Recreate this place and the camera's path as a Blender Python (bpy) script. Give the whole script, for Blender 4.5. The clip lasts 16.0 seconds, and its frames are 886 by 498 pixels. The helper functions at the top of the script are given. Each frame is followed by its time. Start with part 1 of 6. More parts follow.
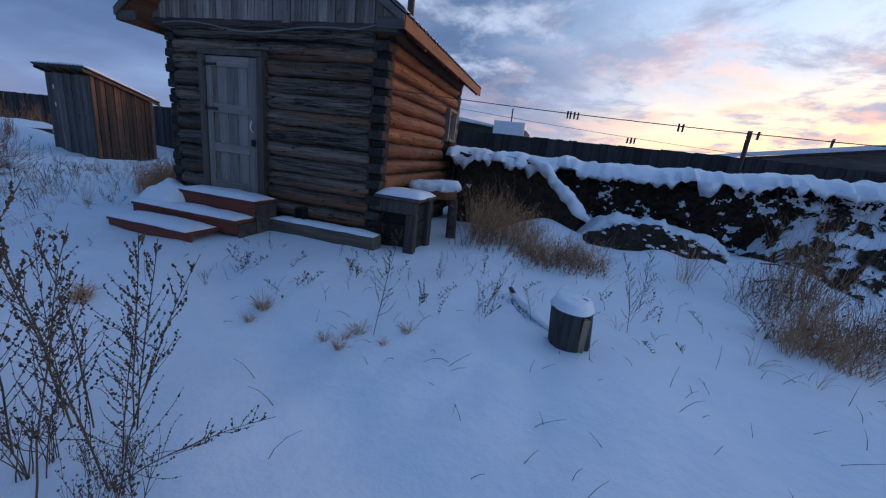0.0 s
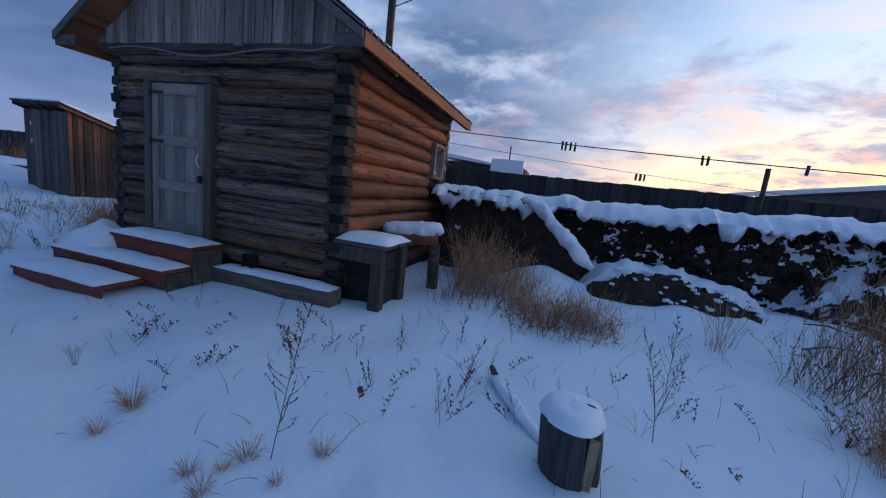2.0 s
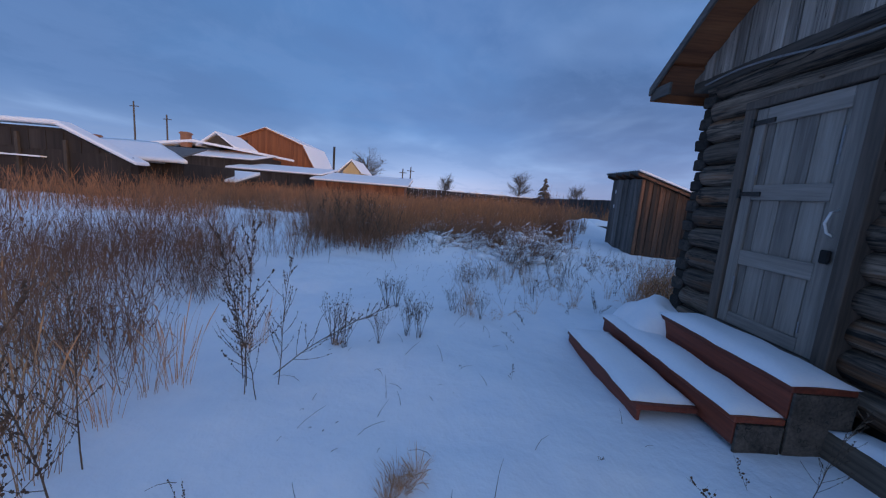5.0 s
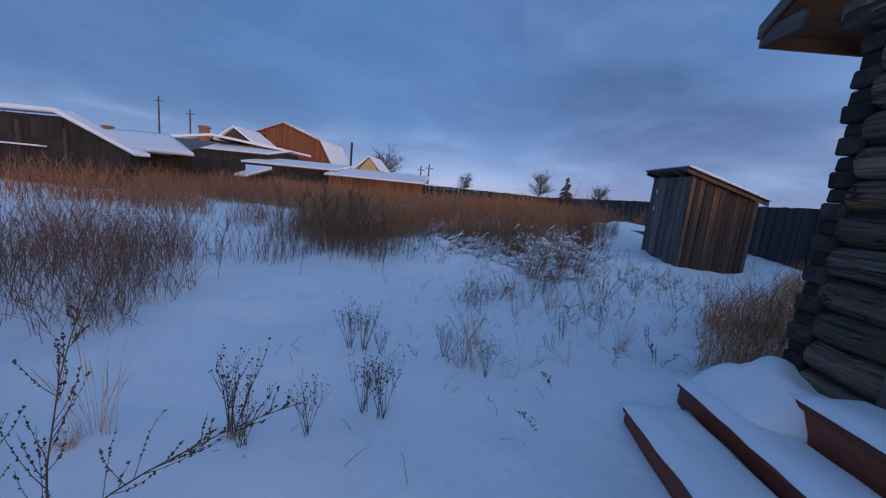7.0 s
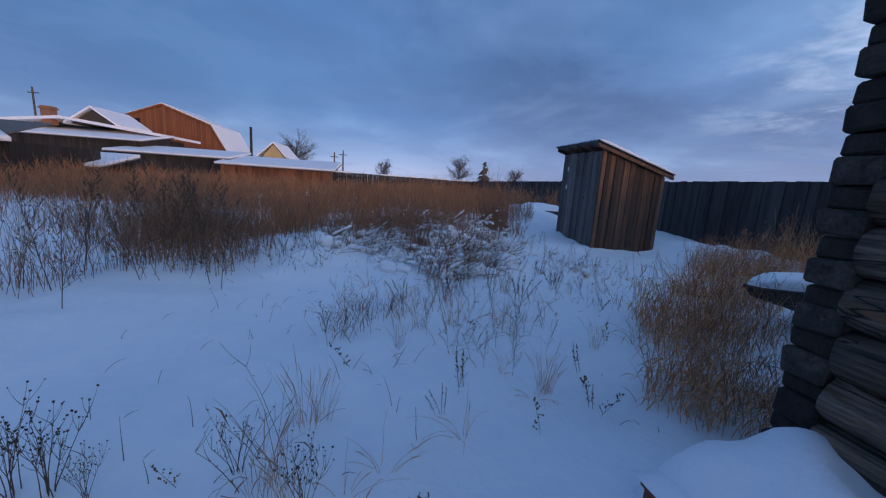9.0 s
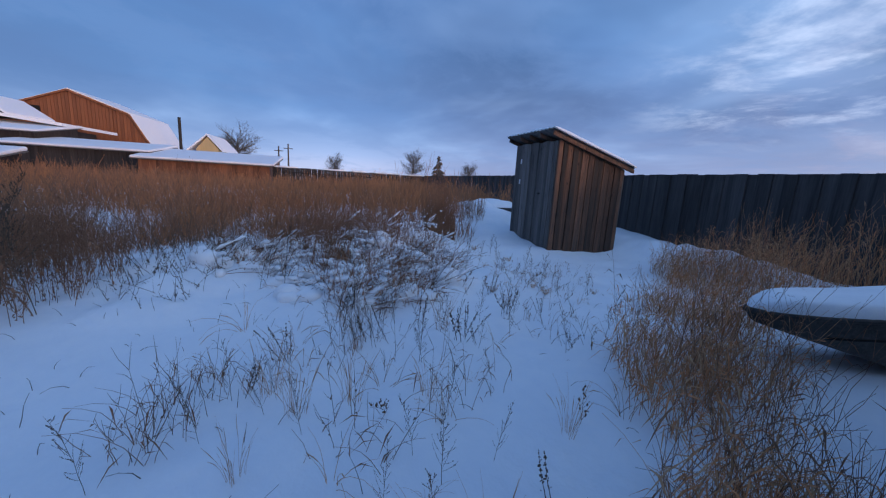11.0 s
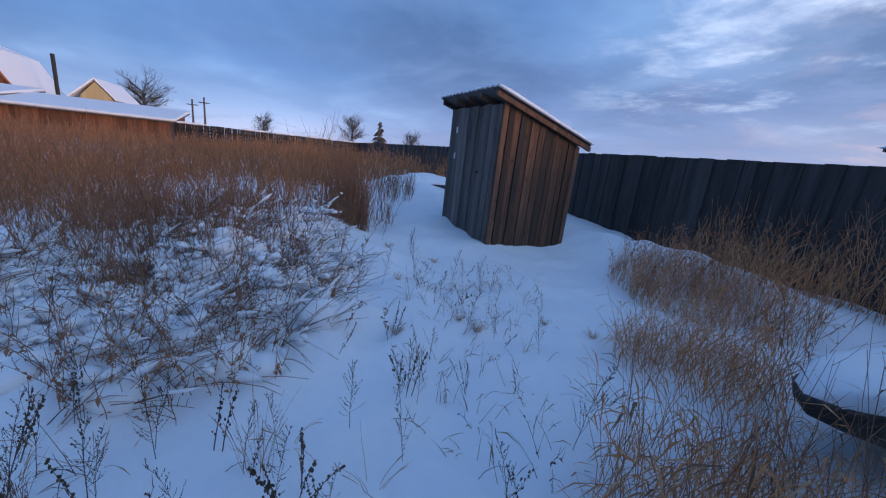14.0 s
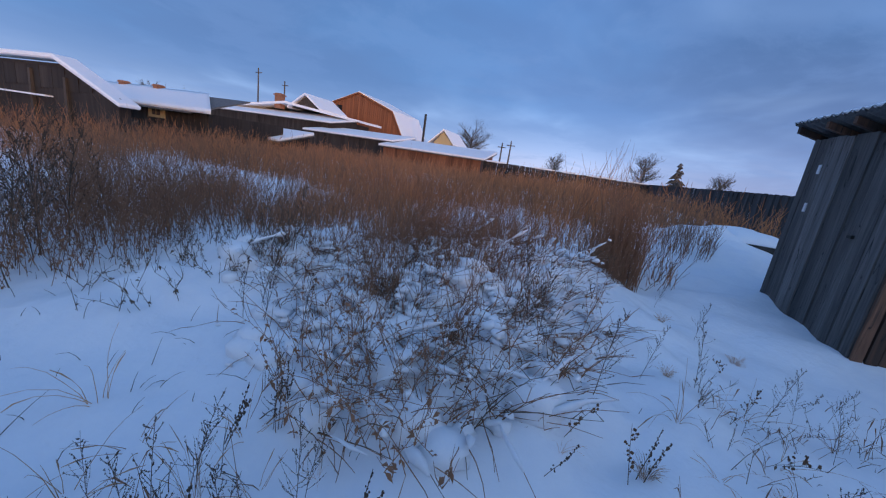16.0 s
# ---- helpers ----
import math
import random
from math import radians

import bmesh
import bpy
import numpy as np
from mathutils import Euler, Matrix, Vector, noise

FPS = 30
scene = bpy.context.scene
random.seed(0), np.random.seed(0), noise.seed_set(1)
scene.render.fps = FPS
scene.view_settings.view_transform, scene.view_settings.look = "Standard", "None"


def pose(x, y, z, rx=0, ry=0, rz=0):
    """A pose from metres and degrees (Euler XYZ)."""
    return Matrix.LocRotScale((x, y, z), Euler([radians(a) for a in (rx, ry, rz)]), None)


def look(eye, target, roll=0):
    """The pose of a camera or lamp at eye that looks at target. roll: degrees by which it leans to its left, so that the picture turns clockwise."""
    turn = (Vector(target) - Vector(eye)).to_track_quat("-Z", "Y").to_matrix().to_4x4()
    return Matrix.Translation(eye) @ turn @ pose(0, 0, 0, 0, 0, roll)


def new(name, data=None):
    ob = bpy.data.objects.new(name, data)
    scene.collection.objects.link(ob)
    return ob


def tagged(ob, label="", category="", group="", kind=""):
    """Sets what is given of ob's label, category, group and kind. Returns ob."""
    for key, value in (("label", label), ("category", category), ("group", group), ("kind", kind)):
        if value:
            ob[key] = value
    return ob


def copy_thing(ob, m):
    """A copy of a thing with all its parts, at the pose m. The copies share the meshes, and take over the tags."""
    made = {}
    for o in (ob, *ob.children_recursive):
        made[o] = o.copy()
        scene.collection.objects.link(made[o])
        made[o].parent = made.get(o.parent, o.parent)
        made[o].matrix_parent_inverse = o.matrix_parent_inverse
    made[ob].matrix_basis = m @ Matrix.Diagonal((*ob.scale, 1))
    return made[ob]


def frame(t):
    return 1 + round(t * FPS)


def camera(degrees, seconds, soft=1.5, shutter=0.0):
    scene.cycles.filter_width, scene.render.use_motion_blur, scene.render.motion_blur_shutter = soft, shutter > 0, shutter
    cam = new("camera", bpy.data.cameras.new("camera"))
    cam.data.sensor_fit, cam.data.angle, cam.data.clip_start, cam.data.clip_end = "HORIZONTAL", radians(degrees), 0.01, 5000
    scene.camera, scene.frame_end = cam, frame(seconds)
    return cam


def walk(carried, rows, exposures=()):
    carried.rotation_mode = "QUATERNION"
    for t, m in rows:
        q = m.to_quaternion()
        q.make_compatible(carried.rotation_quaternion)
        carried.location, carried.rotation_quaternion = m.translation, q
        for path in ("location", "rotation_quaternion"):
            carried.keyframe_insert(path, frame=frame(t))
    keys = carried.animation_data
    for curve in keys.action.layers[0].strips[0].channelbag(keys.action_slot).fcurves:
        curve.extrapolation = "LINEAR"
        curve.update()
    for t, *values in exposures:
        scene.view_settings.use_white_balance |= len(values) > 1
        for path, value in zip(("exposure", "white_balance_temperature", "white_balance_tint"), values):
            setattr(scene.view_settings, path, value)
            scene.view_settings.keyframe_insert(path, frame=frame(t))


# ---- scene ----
cam = camera(100.5, 16.0, soft=1.2)
PATH = [
    (0, (0.917, 1.465, 1.339), (0.419, 3.333, 0.827), 6.7),
    (0.5, (1.049, 1.681, 1.373), (0.537, 3.555, 0.895), 6.0),
    (1, (1.011, 1.847, 1.408), (0.654, 3.777, 1.023), 8.4),
    (1.5, (1.015, 2.066, 1.386), (0.699, 4.012, 1.047), 7.8),
    (2, (0.999, 2.388, 1.372), (0.443, 4.282, 1.051), 6.7),
    (2.5, (0.694, 2.549, 1.334), (-0.334, 4.227, 0.976), 7.3),
    (3, (0.421, 2.745, 1.338), (-1.101, 3.988, 0.962), 5.7),
    (3.5, (0.188, 2.944, 1.340), (-1.634, 3.683, 0.974), 5.6),
    (4, (-0.114, 3.073, 1.349), (-2.046, 3.450, 0.998), 5.1),
    (4.5, (-0.421, 3.237, 1.351), (-2.395, 3.354, 1.052), 4.4),
    (5, (-0.745, 3.273, 1.352), (-2.722, 3.302, 1.050), 4.8),
    (7.5, (-2.437, 3.617, 1.309), (-4.410, 3.545, 0.990), 5.7),
    (8, (-2.792, 3.782, 1.285), (-4.762, 3.883, 0.954), 4.6),
    (8.5, (-3.126, 3.957, 1.275), (-5.085, 4.178, 0.938), 3.7),
    (9, (-3.380, 4.045, 1.276), (-5.320, 4.380, 0.921), 3.9),
    (11.5, (-4.737, 4.755, 1.322), (-6.579, 5.421, 0.920), 4.3),
    (12, (-4.964, 4.905, 1.338), (-6.742, 5.704, 0.890), 5.6),
    (12.5, (-5.231, 5.131, 1.340), (-6.993, 5.965, 0.896), 5.5),
    (13, (-5.474, 5.286, 1.316), (-7.197, 6.192, 0.860), 7.0),
    (13.5, (-5.686, 5.407, 1.344), (-7.345, 6.400, 0.831), 7.1),
    (14, (-5.920, 5.531, 1.374), (-7.663, 6.376, 0.877), 6.2),
    (14.5, (-6.160, 5.556, 1.386), (-8.018, 6.131, 0.919), 6.2),
    (15, (-6.271, 5.613, 1.364), (-8.215, 5.751, 0.916), 6.6),
    (15.5, (-6.460, 5.686, 1.323), (-8.393, 5.453, 0.863), 8.5),
    (16, (-6.616, 5.707, 1.332), (-8.490, 5.195, 0.854), 8.4),
]
walk(cam, [(t, look(eye, target, roll)) for t, eye, target, roll in PATH],
     [(0, 0.12), (2.0, 0.12), (3.0, 0.45), (4.0, 0.42), (5, 0.3), (8, 0.15), (9, 0.2), (12.5, 0.53), (16, 0.50)])

# ---- light ----
SUN_AZ, SUN_EL = radians(47.0), radians(5.5)
SUN_DIR = Vector((math.sin(SUN_AZ) * math.cos(SUN_EL), math.cos(SUN_AZ) * math.cos(SUN_EL), math.sin(SUN_EL)))


def build_world():
    w = bpy.data.worlds.new("sky")
    scene.world = w
    w.use_nodes = True
    nt = w.node_tree
    nt.nodes.clear()
    N, L = nt.nodes.new, nt.links.new

    def math_node(op, a, b=None, c=None, clamp=False):
        n = N("ShaderNodeMath")
        n.operation, n.use_clamp = op, clamp
        for i, v in enumerate((a, b, c)):
            if v is None:
                continue
            if isinstance(v, (int, float)):
                n.inputs[i].default_value = v
            else:
                L(v, n.inputs[i])
        return n.outputs[0]

    def ramp(fac, stops):
        n = N("ShaderNodeValToRGB")
        e = n.color_ramp.elements
        while len(e) < len(stops):
            e.new(0.5)
        for el, (p, c) in zip(e, stops):
            el.position, el.color = p, (*c, 1)
        L(fac, n.inputs[0])
        return n.outputs[0]

    def mix(fac, a, b):
        n = N("ShaderNodeMix")
        n.data_type = "RGBA"
        for s, v in ((n.inputs[0], fac), (n.inputs[6], a), (n.inputs[7], b)):
            if isinstance(v, (int, float)):
                s.default_value = v
            elif isinstance(v, tuple):
                s.default_value = (*v, 1)
            else:
                L(v, s)
        return n.outputs[2]

    co = N("ShaderNodeTexCoord").outputs["Generated"]
    sep = N("ShaderNodeSeparateXYZ")
    L(co, sep.inputs[0])
    X, Y, Z = sep.outputs
    up = math_node("MAXIMUM", Z, 0.0)
    # closeness to the sunset, by compass direction
    side = math_node("ADD", math_node("MULTIPLY", X, math.sin(SUN_AZ)), math_node("MULTIPLY", Y, math.cos(SUN_AZ)))
    s01 = math_node("MULTIPLY_ADD", side, 0.5, 0.5, clamp=True)
    glow = math_node("POWER", s01, 3.6)
    core = math_node("POWER", s01, 9.0)
    # clear sky, away from and towards the sunset
    cold = ramp(up, [(0.0, SKY["cold0"]), (0.05, SKY["cold1"]), (0.16, SKY["cold2"]), (0.5, SKY["cold3"])])
    warm = ramp(up, [(0.0, SKY["warm0"]), (0.10, SKY["warm1"]), (0.24, SKY["warm2"]), (0.6, SKY["warm3"])])
    fire = ramp(up, [(0.0, SKY["fire0"]), (0.09, SKY["fire1"]), (0.24, SKY["fire2"]), (0.4, SKY["warm3"])])
    clear = mix(core, mix(glow, cold, warm), fire)
    nis = N("ShaderNodeTexSky")
    nis.sky_type, nis.sun_disc = "NISHITA", False
    nis.sun_elevation, nis.sun_rotation = SUN_EL, SUN_AZ
    nis_s = N("ShaderNodeVectorMath")
    nis_s.operation = "SCALE"
    L(nis.outputs[0], nis_s.inputs[0])
    nis_s.inputs["Scale"].default_value = 0.05
    clear = mix(0.12, clear, nis_s.outputs[0])
    # clouds lie on a high flat layer: divide by height
    inv = math_node("DIVIDE", 1.0, math_node("ADD", up, 0.16))
    vec = N("ShaderNodeCombineXYZ")
    L(math_node("MULTIPLY", X, inv), vec.inputs[0])
    L(math_node("MULTIPLY", Y, inv), vec.inputs[1])

    def clouds(scale, rough, lo, hi, off, detail=7.0, stretch=(1, 1, 1), rot=0.0):
        m = N("ShaderNodeMapping")
        m.inputs["Location"].default_value = off
        m.inputs["Scale"].default_value = stretch
        m.inputs["Rotation"].default_value = (0, 0, rot)
        L(vec.outputs[0], m.inputs[0])
        n = N("ShaderNodeTexNoise")
        n.inputs["Scale"].default_value, n.inputs["Detail"].default_value, n.inputs["Roughness"].default_value = scale, detail, rough
        n.inputs["Distortion"].default_value = 0.3
        L(m.outputs[0], n.inputs["Vector"])
        r = N("ShaderNodeMapRange")
        r.interpolation_type = "SMOOTHSTEP"
        r.inputs["From Min"].default_value, r.inputs["From Max"].default_value = lo, hi
        L(n.outputs[0], r.inputs[0])
        return r.outputs[0]

    # broad dark deck away from the sunset
    deck = clouds(0.55, 0.55, 0.30, 0.56, SKY["deck_off"], 5.0)
    deck = math_node("MULTIPLY", deck, math_node("SUBTRACT", 1.0, glow))
    deck_h = N("ShaderNodeMapRange")
    deck_h.interpolation_type = "SMOOTHSTEP"
    deck_h.inputs["From Min"].default_value, deck_h.inputs["From Max"].default_value = 0.02, 0.2
    L(up, deck_h.inputs[0])
    deck = math_node("MULTIPLY", math_node("MULTIPLY", deck, deck_h.outputs[0]), 0.9)
    sky = mix(deck, clear, ramp(up, [(0.0, SKY["deck0"]), (0.5, SKY["deck1"])]))
    # a heavier bank of cloud to one side
    away = math_node("ADD", math_node("MULTIPLY", X, -0.62), math_node("MULTIPLY", Y, 0.78))
    bank = N("ShaderNodeMapRange")
    bank.interpolation_type = "SMOOTHSTEP"
    bank.inputs["From Min"].default_value, bank.inputs["From Max"].default_value = 0.45, 0.95
    L(away, bank.inputs[0])
    heavy = math_node("MULTIPLY", math_node("MULTIPLY", bank.outputs[0], deck_h.outputs[0]), clouds(0.7, 0.5, 0.25, 0.68, (7.3, 2.0, 0), 4.0))
    sky = mix(math_node("MULTIPLY", heavy, 0.75), sky, (0.048, 0.10, 0.225))
    # the same bank seen low down, dull to the horizon
    low = N("ShaderNodeMapRange")
    low.interpolation_type = "SMOOTHSTEP"
    low.inputs["From Min"].default_value, low.inputs["From Max"].default_value = 0.62, 0.93
    L(away, low.inputs[0])
    fade = math_node("SUBTRACT", 1.0, math_node("MULTIPLY", up, 3.2), clamp=True)
    sky = mix(math_node("MULTIPLY", math_node("MULTIPLY", low.outputs[0], fade), 0.78), sky, (0.135, 0.185, 0.36))
    # a darker reach of cloud over the village
    west = math_node("ADD", math_node("MULTIPLY", X, -0.70), math_node("MULTIPLY", Y, -0.71))
    reach = N("ShaderNodeMapRange")
    reach.interpolation_type = "SMOOTHSTEP"
    reach.inputs["From Min"].default_value, reach.inputs["From Max"].default_value = 0.66, 1.0
    L(west, reach.inputs[0])
    sky = mix(math_node("MULTIPLY", reach.outputs[0], 0.42), sky, (0.058, 0.125, 0.27))
    # pale gaps in the cloud
    gap = clouds(0.5, 0.52, 0.48, 0.80, SKY["gap_off"], 4.0, (1.0, 1.5, 1.0), 0.7)
    sky = mix(math_node("MULTIPLY", gap, 0.40), sky, (0.42, 0.62, 0.98))
    # a bright break in the cloud between the bank and the sunset
    north = math_node("ADD", math_node("MULTIPLY", X, -0.17), math_node("MULTIPLY", Y, 0.985))
    brk = N("ShaderNodeMapRange")
    brk.interpolation_type = "SMOOTHSTEP"
    brk.inputs["From Min"].default_value, brk.inputs["From Max"].default_value = 0.72, 0.95
    L(north, brk.inputs[0])
    lift = N("ShaderNodeMapRange")
    lift.interpolation_type = "SMOOTHSTEP"
    lift.inputs["From Min"].default_value, lift.inputs["From Max"].default_value = 0.07, 0.20
    L(up, lift.inputs[0])
    torn = clouds(1.5, 0.62, 0.46, 0.66, (2.3, 4.1, 0), 6.0)
    sky = mix(math_node("MULTIPLY", math_node("MULTIPLY", brk.outputs[0], lift.outputs[0]), math_node("MULTIPLY", torn, 0.75)), sky, (0.62, 0.72, 0.95))
    # puffs, mauve towards the sunset and lit pink from below
    puff = clouds(1.25, 0.64, 0.46, 0.60, SKY["puff_off"])
    puffcol = mix(glow, SKY["puff_cold"], SKY["puff_warm"])
    sky = mix(math_node("MULTIPLY", puff, math_node("MULTIPLY_ADD", glow, 0.75, 0.25)), sky, puffcol)
    pink = clouds(1.7, 0.62, 0.49, 0.62, SKY["pink_off"])
    lowp = math_node("SUBTRACT", 1.0, math_node("MULTIPLY", up, 1.9), clamp=True)
    sky = mix(math_node("MULTIPLY", math_node("MULTIPLY", pink, math_node("POWER", s01, 7.0)), math_node("MULTIPLY", lowp, 0.9)), sky, SKY["pink"])
    bg = N("ShaderNodeBackground")
    L(sky, bg.inputs[0])
    bg.inputs[1].default_value = SKY["strength"]
    out = N("ShaderNodeOutputWorld")
    L(bg.outputs[0], out.inputs[0])


SKY = {
    "cold0": (0.50, 0.56, 0.80), "cold1": (0.33, 0.46, 0.78), "cold2": (0.120, 0.275, 0.61), "cold3": (0.084, 0.205, 0.48),
    "warm0": (1.35, 1.00, 0.72), "warm1": (1.15, 1.12, 1.16), "warm2": (1.10, 1.36, 1.66), "warm3": (0.72, 1.02, 1.46),
    "fire0": (2.60, 1.25, 0.22), "fire1": (2.30, 1.42, 0.55), "fire2": (1.02, 1.00, 1.04),
    "deck0": (0.147, 0.25, 0.50), "deck1": (0.056, 0.14, 0.345), "gap_off": (1.7, 6.4, 0), "deck_off": (3.1, 1.2, 0), "puff_off": (0.4, 2.2, 0), "pink_off": (5.0, 0.7, 0),
    "puff_cold": (0.137, 0.24, 0.48), "puff_warm": (0.46, 0.48, 0.63), "pink": (1.35, 0.74, 0.52), "strength": 1.0,
}
build_world()
sun = new("sun", bpy.data.lights.new("sun", "SUN"))
sun.data.energy, sun.data.angle, sun.data.color = 1.0, radians(14), (1.0, 0.52, 0.25)
sun.rotation_euler = SUN_DIR.to_track_quat("Z", "Y").to_euler()


# ---- materials ----
def material(name, c1, c2, scale=6.0, rough=0.8, bump=0.3, fine=60.0, stretch=(1, 1, 1), metal=0.0, c3=None, spots=0.62, vary=0.15, bump_dist=0.02, contrast=(0.35, 0.65), checks=0.0):
    """A surface with broad and fine variation; stretch lengthens the grain along an axis; c3 is for stains."""
    m = bpy.data.materials.new(name)
    m.use_nodes = True
    nt = m.node_tree
    N, L = nt.nodes.new, nt.links.new
    b = nt.nodes["Principled BSDF"]
    b.inputs["Roughness"].default_value, b.inputs["Metallic"].default_value = rough, metal
    co, info, mp = N("ShaderNodeTexCoord"), N("ShaderNodeObjectInfo"), N("ShaderNodeMapping")
    L(co.outputs["Object"], mp.inputs[0])
    mp.inputs["Scale"].default_value = stretch
    off = N("ShaderNodeVectorMath")
    off.operation = "ADD"
    sc = N("ShaderNodeMath")
    sc.operation, sc.inputs[1].default_value = "MULTIPLY", 37.0
    L(info.outputs["Random"], sc.inputs[0])
    L(mp.outputs[0], off.inputs[0])
    L(sc.outputs[0], off.inputs[1])

    def tex(s, d):
        n = N("ShaderNodeTexNoise")
        n.inputs["Scale"].default_value, n.inputs["Detail"].default_value, n.inputs["Roughness"].default_value = s, d, 0.6
        L(off.outputs[0], n.inputs["Vector"])
        return n.outputs[0]

    n1, n2 = tex(scale, 6), tex(fine, 4)
    mixf = N("ShaderNodeMath")
    mixf.operation = "MULTIPLY_ADD"
    mixf.inputs[1].default_value = 0.45
    L(n2, mixf.inputs[0])
    half = N("ShaderNodeMath")
    half.operation, half.inputs[1].default_value = "MULTIPLY", 0.55
    L(n1, half.inputs[0])
    L(half.outputs[0], mixf.inputs[2])
    r = N("ShaderNodeValToRGB")
    r.color_ramp.elements[0].position, r.color_ramp.elements[0].color = contrast[0], (*c1, 1)
    r.color_ramp.elements[1].position, r.color_ramp.elements[1].color = contrast[1], (*c2, 1)
    L(mixf.outputs[0], r.inputs[0])
    col = r.outputs[0]
    if c3:
        n3 = tex(scale * 0.45, 5)
        mr = N("ShaderNodeMapRange")
        mr.inputs["From Min"].default_value, mr.inputs["From Max"].default_value = spots, spots + 0.1
        L(n3, mr.inputs[0])
        mx = N("ShaderNodeMix")
        mx.data_type = "RGBA"
        L(mr.outputs[0], mx.inputs[0])
        L(col, mx.inputs[6])
        mx.inputs[7].default_value = (*c3, 1)
        col = mx.outputs[2]
    height = mixf.outputs[0]
    if checks:
        # drying cracks that follow the grain
        d = N("ShaderNodeMath")
        d.operation, d.inputs[1].default_value = "SUBTRACT", 0.5
        L(tex(checks, 2), d.inputs[0])
        ab = N("ShaderNodeMath")
        ab.operation = "ABSOLUTE"
        L(d.outputs[0], ab.inputs[0])
        cr = N("ShaderNodeMapRange")
        cr.inputs["From Min"].default_value, cr.inputs["From Max"].default_value = 0.0005, 0.007
        L(ab.outputs[0], cr.inputs[0])
        mx = N("ShaderNodeMix")
        mx.data_type = "RGBA"
        L(cr.outputs[0], mx.inputs[0])
        mx.inputs[6].default_value = (c1[0] * 0.4, c1[1] * 0.4, c1[2] * 0.4, 1)
        L(col, mx.inputs[7])
        col = mx.outputs[2]
        hm = N("ShaderNodeMath")
        hm.operation, hm.inputs[1].default_value = "MULTIPLY_ADD", 0.5
        L(cr.outputs[0], hm.inputs[0])
        L(height, hm.inputs[2])
        height = hm.outputs[0]
    if vary:
        hsv, mr = N("ShaderNodeHueSaturation"), N("ShaderNodeMapRange")
        mr.inputs["To Min"].default_value, mr.inputs["To Max"].default_value = 1 - vary * 1.6, 1 + vary * 1.6
        L(info.outputs["Random"], mr.inputs[0])
        L(mr.outputs[0], hsv.inputs["Value"])
        L(col, hsv.inputs["Color"])
        col = hsv.outputs[0]
    L(col, b.inputs["Base Color"])
    if bump:
        bp = N("ShaderNodeBump")
        bp.inputs["Strength"].default_value, bp.inputs["Distance"].default_value = bump, bump_dist
        L(height, bp.inputs["Height"])
        L(bp.outputs[0], b.inputs["Normal"])
    return m


SX, SY, SZ = (0.06, 1, 1), (1, 0.06, 1), (1, 1, 0.06)
snow_m = material("snow", (0.80, 0.84, 0.90), (0.88, 0.90, 0.93), 2.2, 0.55, 0.5, 8.0, vary=0, bump_dist=0.06)
cap_m = material("snow_cap", (0.82, 0.85, 0.90), (0.90, 0.91, 0.93), 5.0, 0.55, 0.35, 45.0, vary=0, bump_dist=0.015)
log_front_m = material("weathered_log", (0.008, 0.007, 0.006), (0.235, 0.175, 0.130), 9, 0.85, 1.0, 55, (0.045, 1, 1), c3=(0.20, 0.088, 0.036), spots=0.53, vary=0.28, contrast=(0.41, 0.62), bump_dist=0.03, checks=7.0)
# logs of the +x wall: warm sunset light is put into the colour
log_side_m = material("warm_lit_log", (0.055, 0.017, 0.008), (0.28, 0.094, 0.031), 8, 0.7, 0.9, 40, SY, c3=(0.04, 0.019, 0.011), spots=0.54, vary=0.3, checks=6.0)
log_end_m = material("log_end", (0.007, 0.006, 0.0055), (0.062, 0.048, 0.038), 14, 0.9, 0.6, 60, c3=(0.02, 0.018, 0.016), spots=0.55, vary=0.35)
# caulking in the seams; also a painted dark for gaps and hollows
caulk_gap_m = material("caulking_and_dark_gap", (0.012, 0.010, 0.008), (0.04, 0.033, 0.026), 20, 0.95, 0.6, 90, vary=0)
board_m = material("grey_board", (0.105, 0.088, 0.074), (0.37, 0.315, 0.27), 7, 0.85, 0.5, 50, SZ, c3=(0.10, 0.075, 0.055), spots=0.62, vary=0.22, checks=9.0)
door_m = material("door_wood", (0.14, 0.12, 0.105), (0.31, 0.275, 0.24), 6, 0.8, 0.4, 45, SZ, c3=(0.16, 0.14, 0.12), spots=0.63, vary=0.10)
rail_m = material("door_rail_wood", (0.15, 0.13, 0.115), (0.33, 0.29, 0.255), 6, 0.8, 0.4, 45, SX, c3=(0.16, 0.14, 0.12), spots=0.63, vary=0.10)
jamb_m = material("jamb_wood", (0.055, 0.042, 0.034), (0.16, 0.125, 0.10), 7, 0.85, 0.5, 45, SZ, vary=0.1)
# brown board, reddened to carry the orange light under the eaves
fascia_m = material("warm_tinted_board", (0.13, 0.042, 0.017), (0.33, 0.120, 0.045), 6, 0.75, 0.4, 45, SY, c3=(0.13, 0.07, 0.04), spots=0.62, vary=0.12)
rake_m = material("rake_board", (0.060, 0.055, 0.052), (0.17, 0.150, 0.135), 6, 0.8, 0.4, 45, SX, vary=0.12)
red_m = material("red_paint", (0.12, 0.024, 0.012), (0.245, 0.052, 0.023), 5, 0.6, 0.35, 40, SX, c3=(0.11, 0.05, 0.035), spots=0.64, vary=0.08)
darkwood_m = material("dark_wood", (0.025, 0.020, 0.016), (0.125, 0.10, 0.08), 8, 0.85, 0.6, 50, SX, vary=0.15, checks=8.0)
